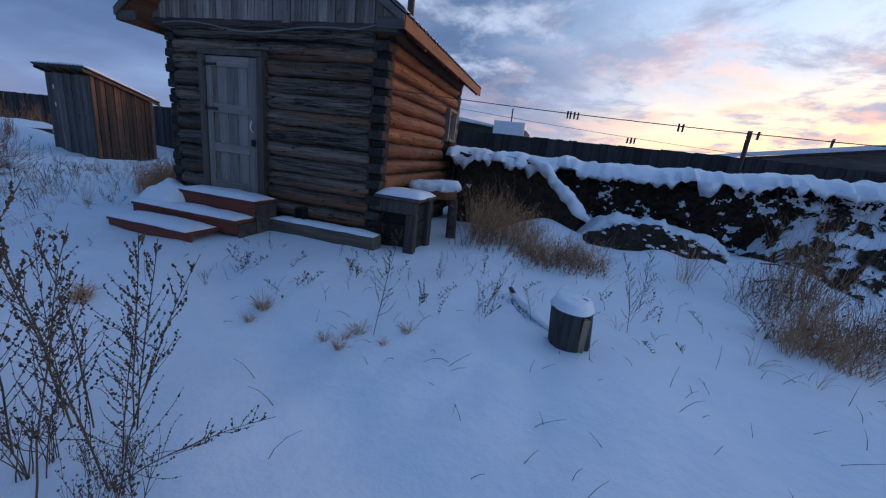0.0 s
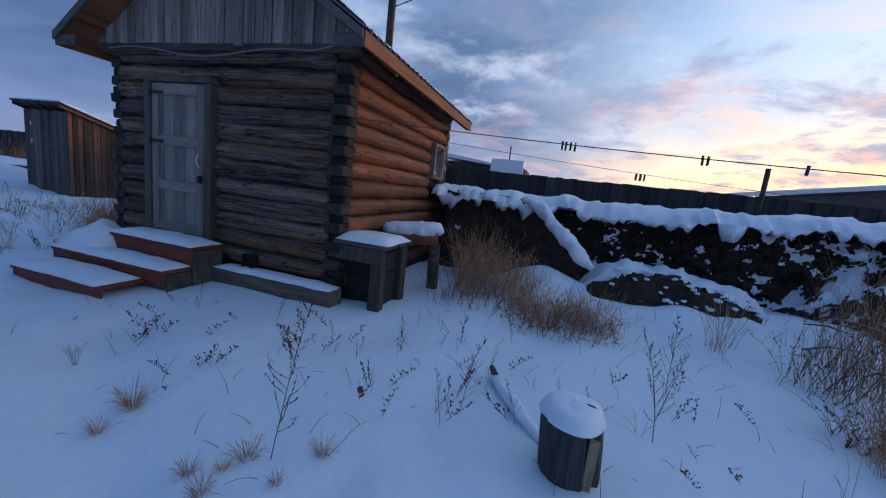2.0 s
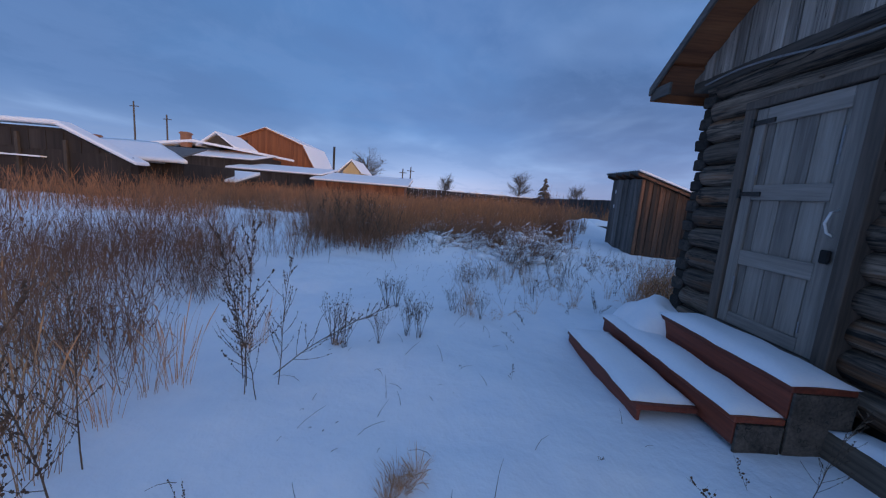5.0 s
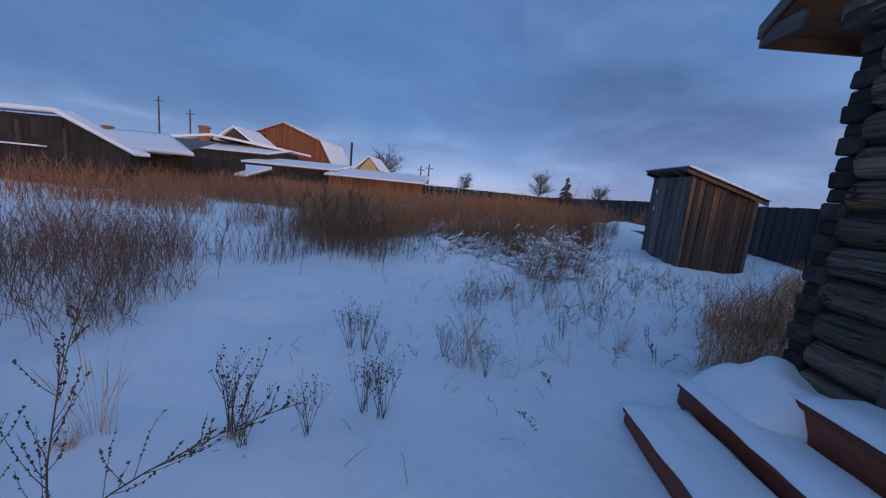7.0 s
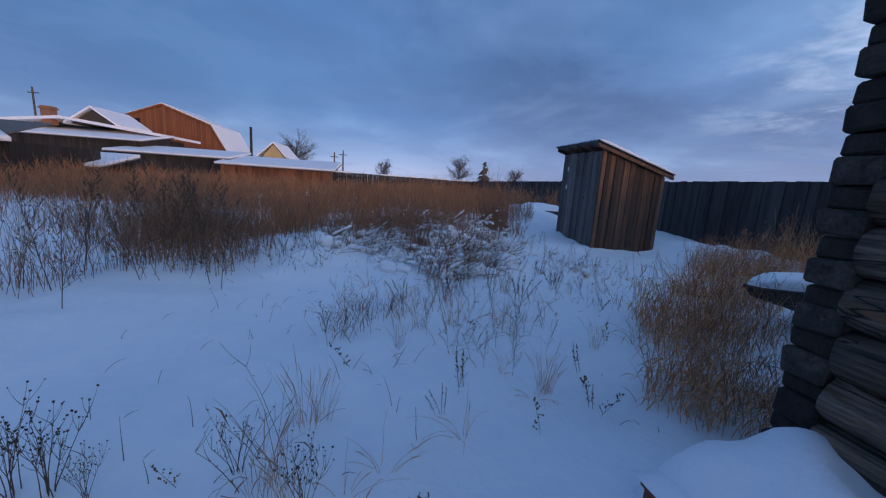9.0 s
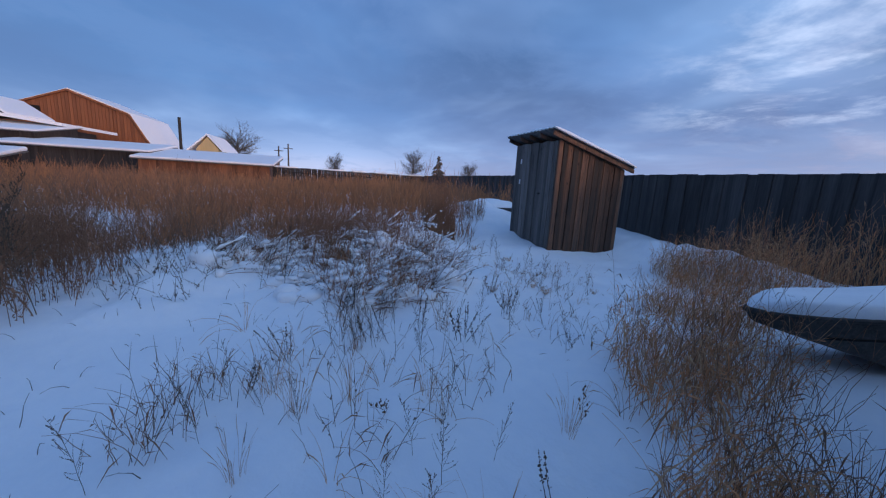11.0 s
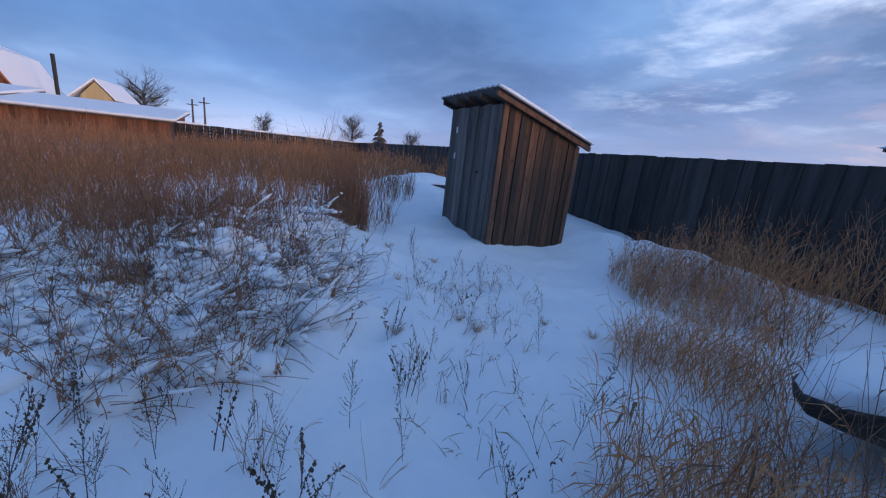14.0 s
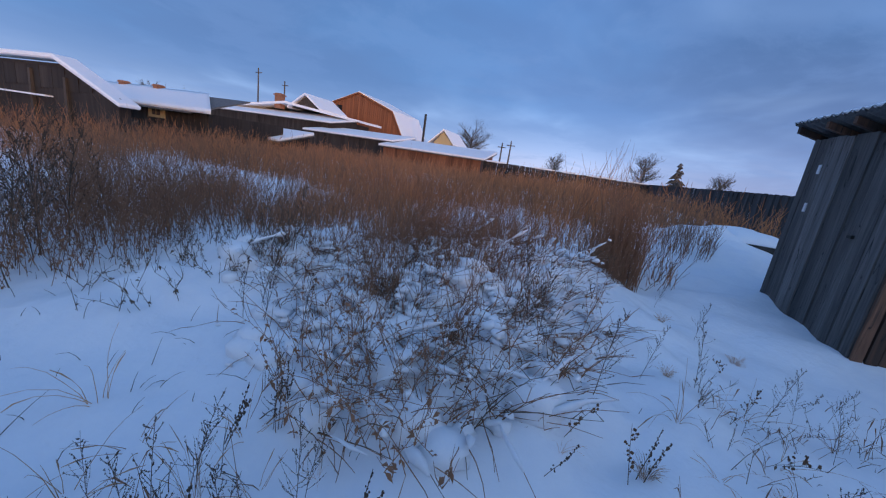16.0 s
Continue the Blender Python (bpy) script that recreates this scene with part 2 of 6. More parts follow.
beam_m = material("beam_wood", (0.055, 0.043, 0.033), (0.20, 0.155, 0.115), 6, 0.9, 0.6, 45, SX, c3=(0.06, 0.05, 0.04), spots=0.55, vary=0)
legwood_m = material("leg_wood", (0.022, 0.018, 0.015), (0.095, 0.075, 0.06), 8, 0.85, 0.6, 50, SZ, vary=0.15)
shed_front_m = material("shed_grey_board", (0.058, 0.053, 0.05), (0.175, 0.16, 0.15), 7, 0.85, 0.5, 50, SZ, c3=(0.06, 0.05, 0.045), spots=0.6, vary=0.28, checks=9.0)
# brown copy of the shed boards, tinted for the warm light from +x
shed_side_m = material("shed_warm_lit_board", (0.035, 0.021, 0.015), (0.185, 0.088, 0.050), 7, 0.8, 0.5, 50, SZ, c3=(0.05, 0.036, 0.028), spots=0.52, vary=0.4, checks=9.0)
fence_m = material("fence_board", (0.023, 0.021, 0.021), (0.074, 0.069, 0.068), 6, 0.9, 0.5, 40, SZ, vary=0.2)
slate_m = material("roof_sheet", (0.07, 0.072, 0.075), (0.17, 0.172, 0.175), 8, 0.8, 0.3, 60, vary=0.05)
metal_m = material("dark_iron", (0.025, 0.024, 0.023), (0.07, 0.065, 0.06), 20, 0.5, 0.3, 90, metal=0.7, vary=0)
black_m = material("black_void", (0.004, 0.004, 0.004), (0.010, 0.010, 0.010), 20, 0.9, 0.2, 90, vary=0)
white_m = material("white_paint", (0.62, 0.62, 0.62), (0.78, 0.78, 0.78), 20, 0.5, 0.1, 90, vary=0)
cable_m = material("grey_cable", (0.16, 0.16, 0.17), (0.26, 0.26, 0.27), 20, 0.6, 0.1, 90, vary=0)
wire_m = material("dark_wire", (0.03, 0.03, 0.03), (0.06, 0.06, 0.06), 20, 0.6, 0.0, 90, vary=0)
peat_m = material("dark_manure", (0.008, 0.006, 0.004), (0.070, 0.045, 0.028), 9, 0.95, 1.0, 50, vary=0, bump_dist=0.05)
hull_m = material("tarred_hull", (0.020, 0.018, 0.017), (0.095, 0.088, 0.082), 6, 0.7, 0.4, 50, SX, vary=0)
bark_m = material("stump_bark", (0.022, 0.021, 0.02), (0.11, 0.105, 0.10), 9, 0.9, 0.8, 50, SZ, vary=0)
cut_m = material("split_wood", (0.25, 0.17, 0.10), (0.45, 0.33, 0.20), 9, 0.85, 0.4, 50, SZ, vary=0)
house_m = material("orange_planks", (0.20, 0.066, 0.026), (0.31, 0.115, 0.047), 0.9, 0.8, 0.2, 6, SZ, vary=0.1)
barn_m = material("brown_planks", (0.13, 0.05, 0.026), (0.26, 0.11, 0.055), 1.2, 0.85, 0.2, 8, SZ, vary=0.2)
darkbarn_m = material("black_planks", (0.016, 0.013, 0.012), (0.048, 0.039, 0.034), 1.5, 0.9, 0.2, 8, SZ, vary=0.2)
brick_m = material("chimney_brick", (0.22, 0.10, 0.06), (0.34, 0.17, 0.10), 6, 0.9, 0.4, 30, vary=0)
yellow_m = material("ochre_planks", (0.45, 0.33, 0.15), (0.55, 0.42, 0.22), 1.5, 0.8, 0.1, 8, SZ, vary=0)
glass_m = material("window_pane", (0.74, 0.74, 0.74), (0.80, 0.80, 0.80), 4, 0.06, 0, 60, vary=0)
glass_m.node_tree.nodes["Principled BSDF"].inputs["Metallic"].default_value = 0.9
straw_m = material("straw", (0.30, 0.155, 0.078), (0.60, 0.350, 0.180), 5, 0.85, 0, 60, vary=0.15)
rust_m = material("rusty_stalk", (0.135, 0.064, 0.035), (0.33, 0.172, 0.096), 3, 0.9, 0, 40, vary=0.15)
brown_m = material("brown_grass", (0.40, 0.152, 0.056), (0.76, 0.335, 0.138), 4, 0.9, 0, 50, vary=0.15)
stalk_m = material("dark_stalk", (0.045, 0.031, 0.022), (0.16, 0.108, 0.070), 6, 0.9, 0, 60, vary=0.2)
seed_m = material("seed_head", (0.04, 0.028, 0.021), (0.12, 0.082, 0.056), 20, 0.95, 0, 90, vary=0.15)
leaf_m = material("withered_leaf", (0.065, 0.033, 0.018), (0.165, 0.085, 0.042), 20, 0.9, 0, 90, vary=0.2)
twig_m = material("tree_bark", (0.05, 0.042, 0.036), (0.13, 0.11, 0.09), 3, 0.9, 0.2, 20, vary=0)


# ---- building blocks ----
class Geo:
    """Collects vertices and faces for one mesh."""

    def __init__(self):
        self.v, self.f = [], []

    def box(self, x0, x1, y0, y1, z0, z1, jit=0.0, rnd=random):
        n = len(self.v)
        for z in (z0, z1):
            for x, y in ((x0, y0), (x1, y0), (x1, y1), (x0, y1)):
                self.v.append((x + rnd.uniform(-jit, jit), y + rnd.uniform(-jit, jit), z + rnd.uniform(-jit, jit)))
        self.f += [tuple(n + i for i in q) for q in ((3, 2, 1, 0), (4, 5, 6, 7), (0, 1, 5, 4), (1, 2, 6, 5), (2, 3, 7, 6), (3, 0, 4, 7))]
        return self

    def prism(self, poly, axis, a, b):
        """A polygon of (u, v) pushed along an axis from a to b; (u, v) are the other two axes in order."""
        n, k = len(self.v), len(poly)
        for c in (a, b):
            for u, w in poly:
                self.v.append({"x": (c, u, w), "y": (u, c, w), "z": (u, w, c)}[axis])
        self.f += [tuple(range(n, n + k)), tuple(range(n + 2 * k - 1, n + k - 1, -1))]
        self.f += [(n + i, n + k + i, n + k + (i + 1) % k, n + (i + 1) % k) for i in range(k)]
        return self

    def tube(self, pts, radii, n=3, cap=True):
        base = len(self.v)
        m = len(pts)
        for i, p in enumerate(pts):
            p = Vector(p)
            d = Vector(pts[min(i + 1, m - 1)]) - Vector(pts[max(i - 1, 0)])
            if d.length < 1e-6:
                d = Vector((0, 0, 1))
            d.normalize()
            a = d.cross(Vector((0.31, 0.95, 0.11)) if abs(d.z) > 0.7 else Vector((0, 0, 1))).normalized()
            c = d.cross(a)
            r = radii[i] if isinstance(radii, (list, tuple)) else radii
            for k in range(n):
                q = 2 * math.pi * k / n
                self.v.append(tuple(p + (a * math.cos(q) + c * math.sin(q)) * r))
        for i in range(m - 1):
            for k in range(n):
                j = (k + 1) % n
                self.f.append((base + i * n + k, base + i * n + j, base + (i + 1) * n + j, base + (i + 1) * n + k))
        if cap:
            self.f += [tuple(base + k for k in range(n))[::-1], tuple(base + (m - 1) * n + k for k in range(n))]
        return self

    def roll(self, pts, radii, n=14, amp=0.15, freq=6.0, squash=1.0, step=0.05, grain=1.0):
        """A tube along pts with an uneven, dented skin; grain below 1 stretches the dents along it."""
        fine, rad = [], []
        for i in range(len(pts) - 1):
            a, b = Vector(pts[i]), Vector(pts[i + 1])
            k = max(1, int((b - a).length / step))
            for j in range(k + (i == len(pts) - 2)):
                u = j / k
                fine.append(a.lerp(b, u))
                rad.append(radii[i] + (radii[i + 1] - radii[i]) * u)
        base, s = len(self.v), 0.0
        for i, p in enumerate(fine):
            d = (fine[min(i + 1, len(fine) - 1)] - fine[max(i - 1, 0)]).normalized()
            a = d.cross(Vector((0, 0, 1))).normalized()
            c = d.cross(a)
            s += step
            for k in range(n):
                q = 2 * math.pi * k / n
                w = noise.fractal(Vector((math.cos(q) * freq * 0.16 + p.x * freq * grain, math.sin(q) * freq * 0.16 + p.z * freq, s * freq * grain + p.y * freq * grain)), 0.7, 2.0, 4)
                o = (a * math.cos(q) + c * math.sin(q)) * rad[i] * (1 + amp * w)
                self.v.append((p.x + o.x, p.y + o.y, p.z + o.z * squash))
        m = len(fine)
        for i in range(m - 1):
            for k in range(n):
                j = (k + 1) % n
                self.f.append((base + i * n + k, base + i * n + j, base + (i + 1) * n + j, base + (i + 1) * n + k))
        self.f += [tuple(base + k for k in range(n))[::-1], tuple(base + (m - 1) * n + k for k in range(n))]
        return self

    def blob(self, c, r, squash=0.7, seed=0, rings=4, seg=6, rough=0.25):
        base = len(self.v)
        rnd = random.Random(seed)
        self.v.append((c[0], c[1], c[2] + r * squash))
        for i in range(1, rings):
            t = math.pi * i / rings
            for k in range(seg):
                q = 2 * math.pi * (k + 0.5 * (i % 2)) / seg
                rr = r * (1 + rnd.uniform(-rough, rough))
                self.v.append((c[0] + rr * math.sin(t) * math.cos(q), c[1] + rr * math.sin(t) * math.sin(q), c[2] + rr * squash * math.cos(t)))
        self.v.append((c[0], c[1], c[2] - r * squash))
        last = len(self.v) - 1
        for k in range(seg):
            j = (k + 1) % seg
            self.f.append((base, base + 1 + k, base + 1 + j))
            for i in range(rings - 2):
                a = base + 1 + i * seg
                self.f.append((a + k, a + seg + k, a + seg + j, a + j))
            a = base + 1 + (rings - 2) * seg
            self.f.append((a + k, last, a + j))
        return self

    def sheet(self, nx, ny, fn, close=None):
        """A grid of fn(u, v), u and v from 0 to 1; with close, walls go down to that height and a floor shuts it."""
        base = len(self.v)
        for j in range(ny + 1):
            for i in range(nx + 1):
                self.v.append(tuple(fn(i / nx, j / ny)))
        w = nx + 1
        for j in range(ny):
            for i in range(nx):
                a = base + j * w + i
                self.f.append((a, a + 1, a + w + 1, a + w))
        if close is not None:
            rim = [base + i for i in range(w)] + [base + j * w + nx for j in range(1, ny + 1)]
            rim += [base + ny * w + i for i in range(nx - 1, -1, -1)] + [base + j * w for j in range(ny - 1, 0, -1)]
            low = len(self.v)
            for r in rim:
                x, y, z = self.v[r]
                self.v.append((x, y, close(x, y) if callable(close) else close))
            k = len(rim)
            self.f += [(rim[i], low + i, low + (i + 1) % k, rim[(i + 1) % k]) for i in range(k)]
            self.f.append(tuple(low + i for i in range(k)))
        return self

    def mesh(self, name, mat, smooth=False, bevel=0.0, centre=True):
        me = bpy.data.meshes.new(name)
        v = np.array(self.v, dtype=float)
        c = (v.min(0) + v.max(0)) / 2 if centre else np.zeros(3)
        me.from_pydata([tuple(p) for p in v - c], [], self.f)
        bm = bmesh.new()
        bm.from_mesh(me)
        if len(bm.faces) < 60000:
            bmesh.ops.recalc_face_normals(bm, faces=bm.faces[:])
        if bevel:
            bmesh.ops.bevel(bm, geom=bm.edges[:], offset=bevel, segments=1, affect="EDGES", clamp_overlap=True)
        bm.to_mesh(me)
        bm.free()
        if smooth:
            me.polygons.foreach_set("use_smooth", [True] * len(me.polygons))
        me.materials.append(mat)
        return me, Vector(c)


def thing(name, place, label, category, group="", kind=""):
    """An Empty at the base of a thing with parts."""
    ob = new(name)
    ob.location = place
    ob.empty_display_size = 0.1
    return tagged(ob, label, category, group, kind)


def world_of(ob):
    p = Vector(ob.location)
    return p if ob.parent is None else p + world_of(ob.parent)


def part(name, geo, mat, parent, label="", smooth=False, bevel=0.0):
    """One mesh under a thing or a part; geometry is given in world metres."""
    me, c = geo.mesh(name, mat, smooth, bevel)
    ob = new(name, me)
    ob.parent = parent
    ob.location = c - world_of(parent)
    return tagged(ob, label)


def single(name, geo, mat, label, category, group="", kind="", smooth=False, bevel=0.0):
    me, c = geo.mesh(name, mat, smooth, bevel)
    ob = new(name, me)
    ob.location = c
    return tagged(ob, label, category, group, kind)


def nz(x, y, z=0.0):
    return noise.noise(Vector((x, y, z)))


def step01(a, b, x):
    t = min(1.0, max(0.0, (x - a) / (b - a)))
    return t * t * (3 - 2 * t)


MOUNDS = [  # x, y, radius x, radius y, height
    (-9.6, 5.2, 1.6, 1.2, 0.30), (-10.9, 6.1, 0.8, 0.6, 0.22), (-9.6, 3.0, 1.4, 0.7, 0.22), (-15.3, 8.9, 1.6, 1.1, 0.5), (-9.0, 10.6, 1.8, 0.5, 0.34),
    (-7.6, 1.6, 2.0, 1.0, 0.10), (2.6, 7.9, 1.2, 0.7, 0.22), (5.2, 8.3, 2.2, 0.9, 0.22), (0.9, 8.0, 0.6, 0.5, 0.35), (-3.7, 4.75, 0.9, 0.4, -0.06),
    (-4.6, 5.3, 0.35, 0.5, 0.10), (-2.0, 1.5, 0.9, 0.6, 0.05), (0.3, 6.6, 0.5, 0.6, 0.10), (-11.2, 8.1, 1.2, 0.6, 0.08), (-6.2, 7.0, 0.8, 0.6, 0.06),
]


pr = random.Random(9)
PRINTS = [(pr.uniform(-0.6, 1.7), pr.uniform(2.4, 4.2)) for _ in range(14)] + [(-8.2 + 0.42 * i + pr.uniform(-0.1, 0.1), 6.3 - 0.36 * i + (0.1 if i % 2 else -0.1)) for i in range(9)]


def ground_z(x, y):
    near = 1.0 if abs(x + 3) < 40 and abs(y) < 40 else 0.0
    z = 0.06 * nz(x * 0.35, y * 0.35, 3.0) + 0.045 * nz(x * 1.1, y * 1.1, 7.0)
    if near:
        z += 0.018 * nz(x * 3.2, y * 3.2, 1.0)
        for fx, fy in PRINTS:
            q = ((x - fx) ** 2 + (y - fy) ** 2) / 0.0075
            if q < 5:
                z -= 0.035 * math.exp(-q)
        for mx, my, rx, ry, h in MOUNDS:
            q = ((x - mx) / rx) ** 2 + ((y - my) / ry) ** 2
            if q < 6:
                z += h * math.exp(-q) * (1 + 0.35 * nz(x * 2.2, y * 2.2, 5.0))
        d = abs((x + 1.6) * 0.524 + (y - 3.9) * 0.852)
        if d < 0.8 and -2.4 < x < 1.8:
            z -= 0.05 * math.exp(-(d / 0.26) ** 2)
        z += 0.055 * nz(x * 2.3, y * 2.3, 11.0) * step01(-5.6, -8.0, x) * step01(3.0, 5.0, y)
        rough = step01(-7.6, -8.6, x) * step01(1.6, 2.6, y) * step01(8.2, 6.4, y)
        if rough:
            z += rough * (0.12 * nz(x * 2.6, y * 2.6, 14.0) + 0.10 * abs(nz(x * 4.6, y * 4.6, 15.0)))
        z += 0.15 * step01(9.6, 11.4, y) * step01(14.5, 12.0, y)
        z += 0.25 * step01(-9, -14, x) * step01(2, 6, y) * step01(14, 11, y)
    return z


# ---- ground ----
def axis_steps(lo, a, b, hi, fine):
    """Close steps between a and b that widen out to lo and hi."""
    out = list(np.arange(a, b, fine))
    x, s = b, fine
    while x < hi:
        out.append(x)
        s *= 1.22
        x += s
    out.append(hi)
    x, s = a, fine
    while x > lo:
        s *= 1.22
        x -= s
        out.append(max(x, lo))
    return sorted(set(round(v, 4) for v in out))


def build_ground():
    xs, ys = axis_steps(-1500, -17, 7.5, 1500, 0.085), axis_steps(-1500, -1.5, 12.5, 1500, 0.085)
    w = len(xs)
    g = Geo()
    for y in ys:
        for x in xs:
            g.v.append((x, y, ground_z(x, y)))
    for j in range(len(ys) - 1):
        for i in range(w - 1):
            a = j * w + i
            g.f.append((a, a + 1, a + w + 1, a + w))
    me = bpy.data.meshes.new("ground")
    me.from_pydata(g.v, [], g.f)
    me.polygons.foreach_set("use_smooth", [True] * len(me.polygons))
    me.materials.append(snow_m)
    tagged(new("ground", me), "soft blue-white snow covering the yard and fields", "snow", kind="structure")


build_ground()


def drift(x0, x1, y0, y1, z, h, seed=0, edge=5.0, dens=14, wobble=0.02):
    """A soft slab of snow lying on a flat support."""
    nx, ny = max(5, int((x1 - x0) * dens)), max(5, int((y1 - y0) * dens))

    def fn(u, v):
        a, b = abs(2 * u - 1), abs(2 * v - 1)
        fall = max(0.0, (1 - a ** edge) * (1 - b ** edge)) ** 0.5
        x, y = x0 + (x1 - x0) * u, y0 + (y1 - y0) * v
        k = nz(x * 4 + seed, y * 4, seed * 1.7)
        x += wobble * nz(x * 5, y * 5, seed + 9.0)
        y += wobble * nz(x * 5, y * 5, seed + 19.0)
        return x, y, z + 0.003 + h * fall * (1 + 0.3 * k)

    return Geo().sheet(nx, ny, fn, close=z)


# ---- log cabin ----
CX0, CX1, CY0, CY1 = -4.66, -1.17, 5.87, 9.32
EAVE_Z, RIDGE_X, RIDGE_Z = 2.66, -2.92, 4.02


def roof_z(x, up=0.0):
    s = (RIDGE_Z - EAVE_Z) / 2.07
    return RIDGE_Z - abs(x - RIDGE_X) * s + up


def log_geo(axis, a, b, c1, c2, r, rnd, n=10):
    """A slightly uneven round log along x or y; c1 is the other plan coordinate, c2 the height."""
    k = max(3, int((b - a) / 0.28))
    pts, rad = [], []
    for i in range(k + 1):
        t = a + (b - a) * i / k
        d, e = rnd.uniform(-0.012, 0.012), rnd.uniform(-0.009, 0.009)
        pts.append((t, c1 + d, c2 + e) if axis == "x" else (c1 + d, t, c2 + e))
        rad.append(r * rnd.uniform(0.92, 1.05))
    g = Geo().roll(pts, rad, 18, 0.10, 9.0, 1.0, 0.06, 0.3)
    # a few knots
    for i in range(int((b - a) * 1.6)):
        t, q = rnd.uniform(a + 0.1, b - 0.1), rnd.uniform(-0.9, 0.9)
        o = -r * 0.93 * math.cos(q)
        g.blob((t, c1 + o, c2 + r * 0.9 * math.sin(q)) if axis == "x" else (c1 - o, t, c2 + r * 0.9 * math.sin(q)), rnd.uniform(0.014, 0.026), 0.9, i, 4, 7, 0.2)
    return g


def build_cabin():
    rnd = random.Random(11)
    cab = thing("log_cabin", ((CX0 + CX1) / 2, CY0, 0), "small weathered log bathhouse with a plank gable and snowy roof", "cabin")
    y = CY0 + 0.06
    for nm, b in (("wall", (CX0 + 0.08, CX1 - 0.1, CY0 + 0.05, CY0 + 0.15)), ("wall", (CX0 + 0.08, CX1 - 0.1, CY1 - 0.15, CY1 - 0.05)),
                  ("wall", (CX0 + 0.06, CX0 + 0.16, CY0 + 0.15, CY1 - 0.15)), ("wall", (CX1 - 0.18, CX1 - 0.08, CY0 + 0.15, CY1 - 0.15))):
        part(nm, Geo().box(*b, -0.1, 2.62), caulk_gap_m, cab, "dark caulked seams between the logs")
    R = 0.106
    for i in range(12):
        z = 0.30 + 0.205 * i
        if i in (0, 10, 11):
            part("log", log_geo("x", CX0 + 0.17, CX1 - 0.20, y, z, R, rnd), log_front_m, cab, smooth=True)
        else:
            part("log", log_geo("x", -2.93, CX1 - 0.20 + rnd.uniform(-0.02, 0.02), y, z, R, rnd), log_front_m, cab, smooth=True)
            part("log", log_geo("x", CX0 + 0.17, -4.0, y, z, R, rnd), log_front_m, cab, smooth=True)
        part("log", log_geo("x", CX0 + 0.02, CX1, CY1 - 0.06, z, R, rnd), log_front_m, cab, smooth=True)
        for sx, mat in ((CX1 - 0.10, log_side_m), (CX0 + 0.10, log_front_m)):
            if sx > -3 and 5 <= i <= 8:
                for a, b in ((CY0 + 0.12, 8.50), (9.02, CY1)):
                    part("log", log_geo("y", a, b, sx, z - 0.07, R - 0.004, rnd), mat, cab, "orange-brown log with the sunset's warmth in its colour", smooth=True)
            else:
                part("log", log_geo("y", CY0 + 0.12, CY1, sx, z - 0.07, R - 0.007, rnd), mat, cab, smooth=True)
        # squared log ends at both front corners, alternately proud; recessed blocks paint the gaps' shade
        for x0, x1 in ((CX1 - 0.20, CX1 - 0.005), (CX0 + 0.0, CX0 + 0.17)):
            d = rnd.uniform(-0.03, 0.03)
            for zz, out, w in ((z - 0.10, 0.055, 0.0), (z + 0.0, -0.015, 0.0)):
                out = out * 0.35 if x0 < -3 else out
                g = Geo().box(x0 - (0.03 if x0 < -3 and w else 0) + d * 0.3, x1 + (w if x0 > -3 else 0) + d * 0.4, CY0 - out - abs(d) * 0.5, CY0 + 0.13, zz - (0.056 if out > 0 else 0.045), zz + (0.056 if out > 0 else 0.045), 0.010, rnd)
                part("log_end", g, log_end_m if out > 0 else caulk_gap_m, cab, bevel=0.012)
    for sx, mat in ((CX1 - 0.10, log_side_m), (CX0 + 0.10, log_front_m)):
        part("log", log_geo("y", CY0 - 0.02, CY1, sx, 2.655, R + 0.02, rnd), mat, cab, smooth=True)
        part("wall_plate", Geo().box(sx - 0.06, sx + 0.06, CY0, CY1, 2.70, 2.86), mat, cab)
    # foundation timber, snow on it and the vent
    part("sill_beam", Geo().box(-2.70, CX1 + 0.06, 5.60, 5.84, -0.2, 0.175, 0.01, rnd), beam_m, cab, "grey timber beam along the foot of the wall", bevel=0.015)
    part("sill_snow", drift(-2.70, CX1 + 0.04, 5.61, 5.83, 0.175, 0.045, 3), cap_m, cab, "thin strip of snow", smooth=True)
    g = Geo()
    g.box(-2.36, -2.22, 5.74, 5.80, 0.22, 0.37).box(-2.36, -2.34, 5.70, 5.74, 0.22, 0.37).box(-2.24, -2.22, 5.70, 5.74, 0.22, 0.37).box(-2.34, -2.24, 5.70, 5.74, 0.35, 0.37)
    part("vent", g, black_m, cab, "black square vent opening")
    # gable
    part("gable_beam", Geo().box(CX0 - 0.10, CX1 + 0.10, CY0 - 0.09, CY0 + 0.10, 2.585, 2.675, 0.008, rnd), darkwood_m, cab, bevel=0.012)
    x = CX0 - 0.12
    while x < CX1 + 0.10:
        w = rnd.uniform(0.105, 0.155)
        x1 = min(x + w, CX1 + 0.12)
        yo = rnd.uniform(-0.012, 0.006)
        lo = 2.66 + rnd.uniform(-0.03, 0.0)
        za, zb = roof_z(x, -0.06), roof_z(x1 - 0.007, -0.06)
        poly = [(x, lo), (x1 - 0.007, lo), (x1 - 0.007, zb), (x, za)]
        if x < RIDGE_X < x1:
            poly.insert(3, (RIDGE_X, RIDGE_Z - 0.06))
        part("gable_board", Geo().prism(poly, "y", CY0 - 0.075 + yo, CY0 - 0.05 + yo), board_m, cab)
        x = x1
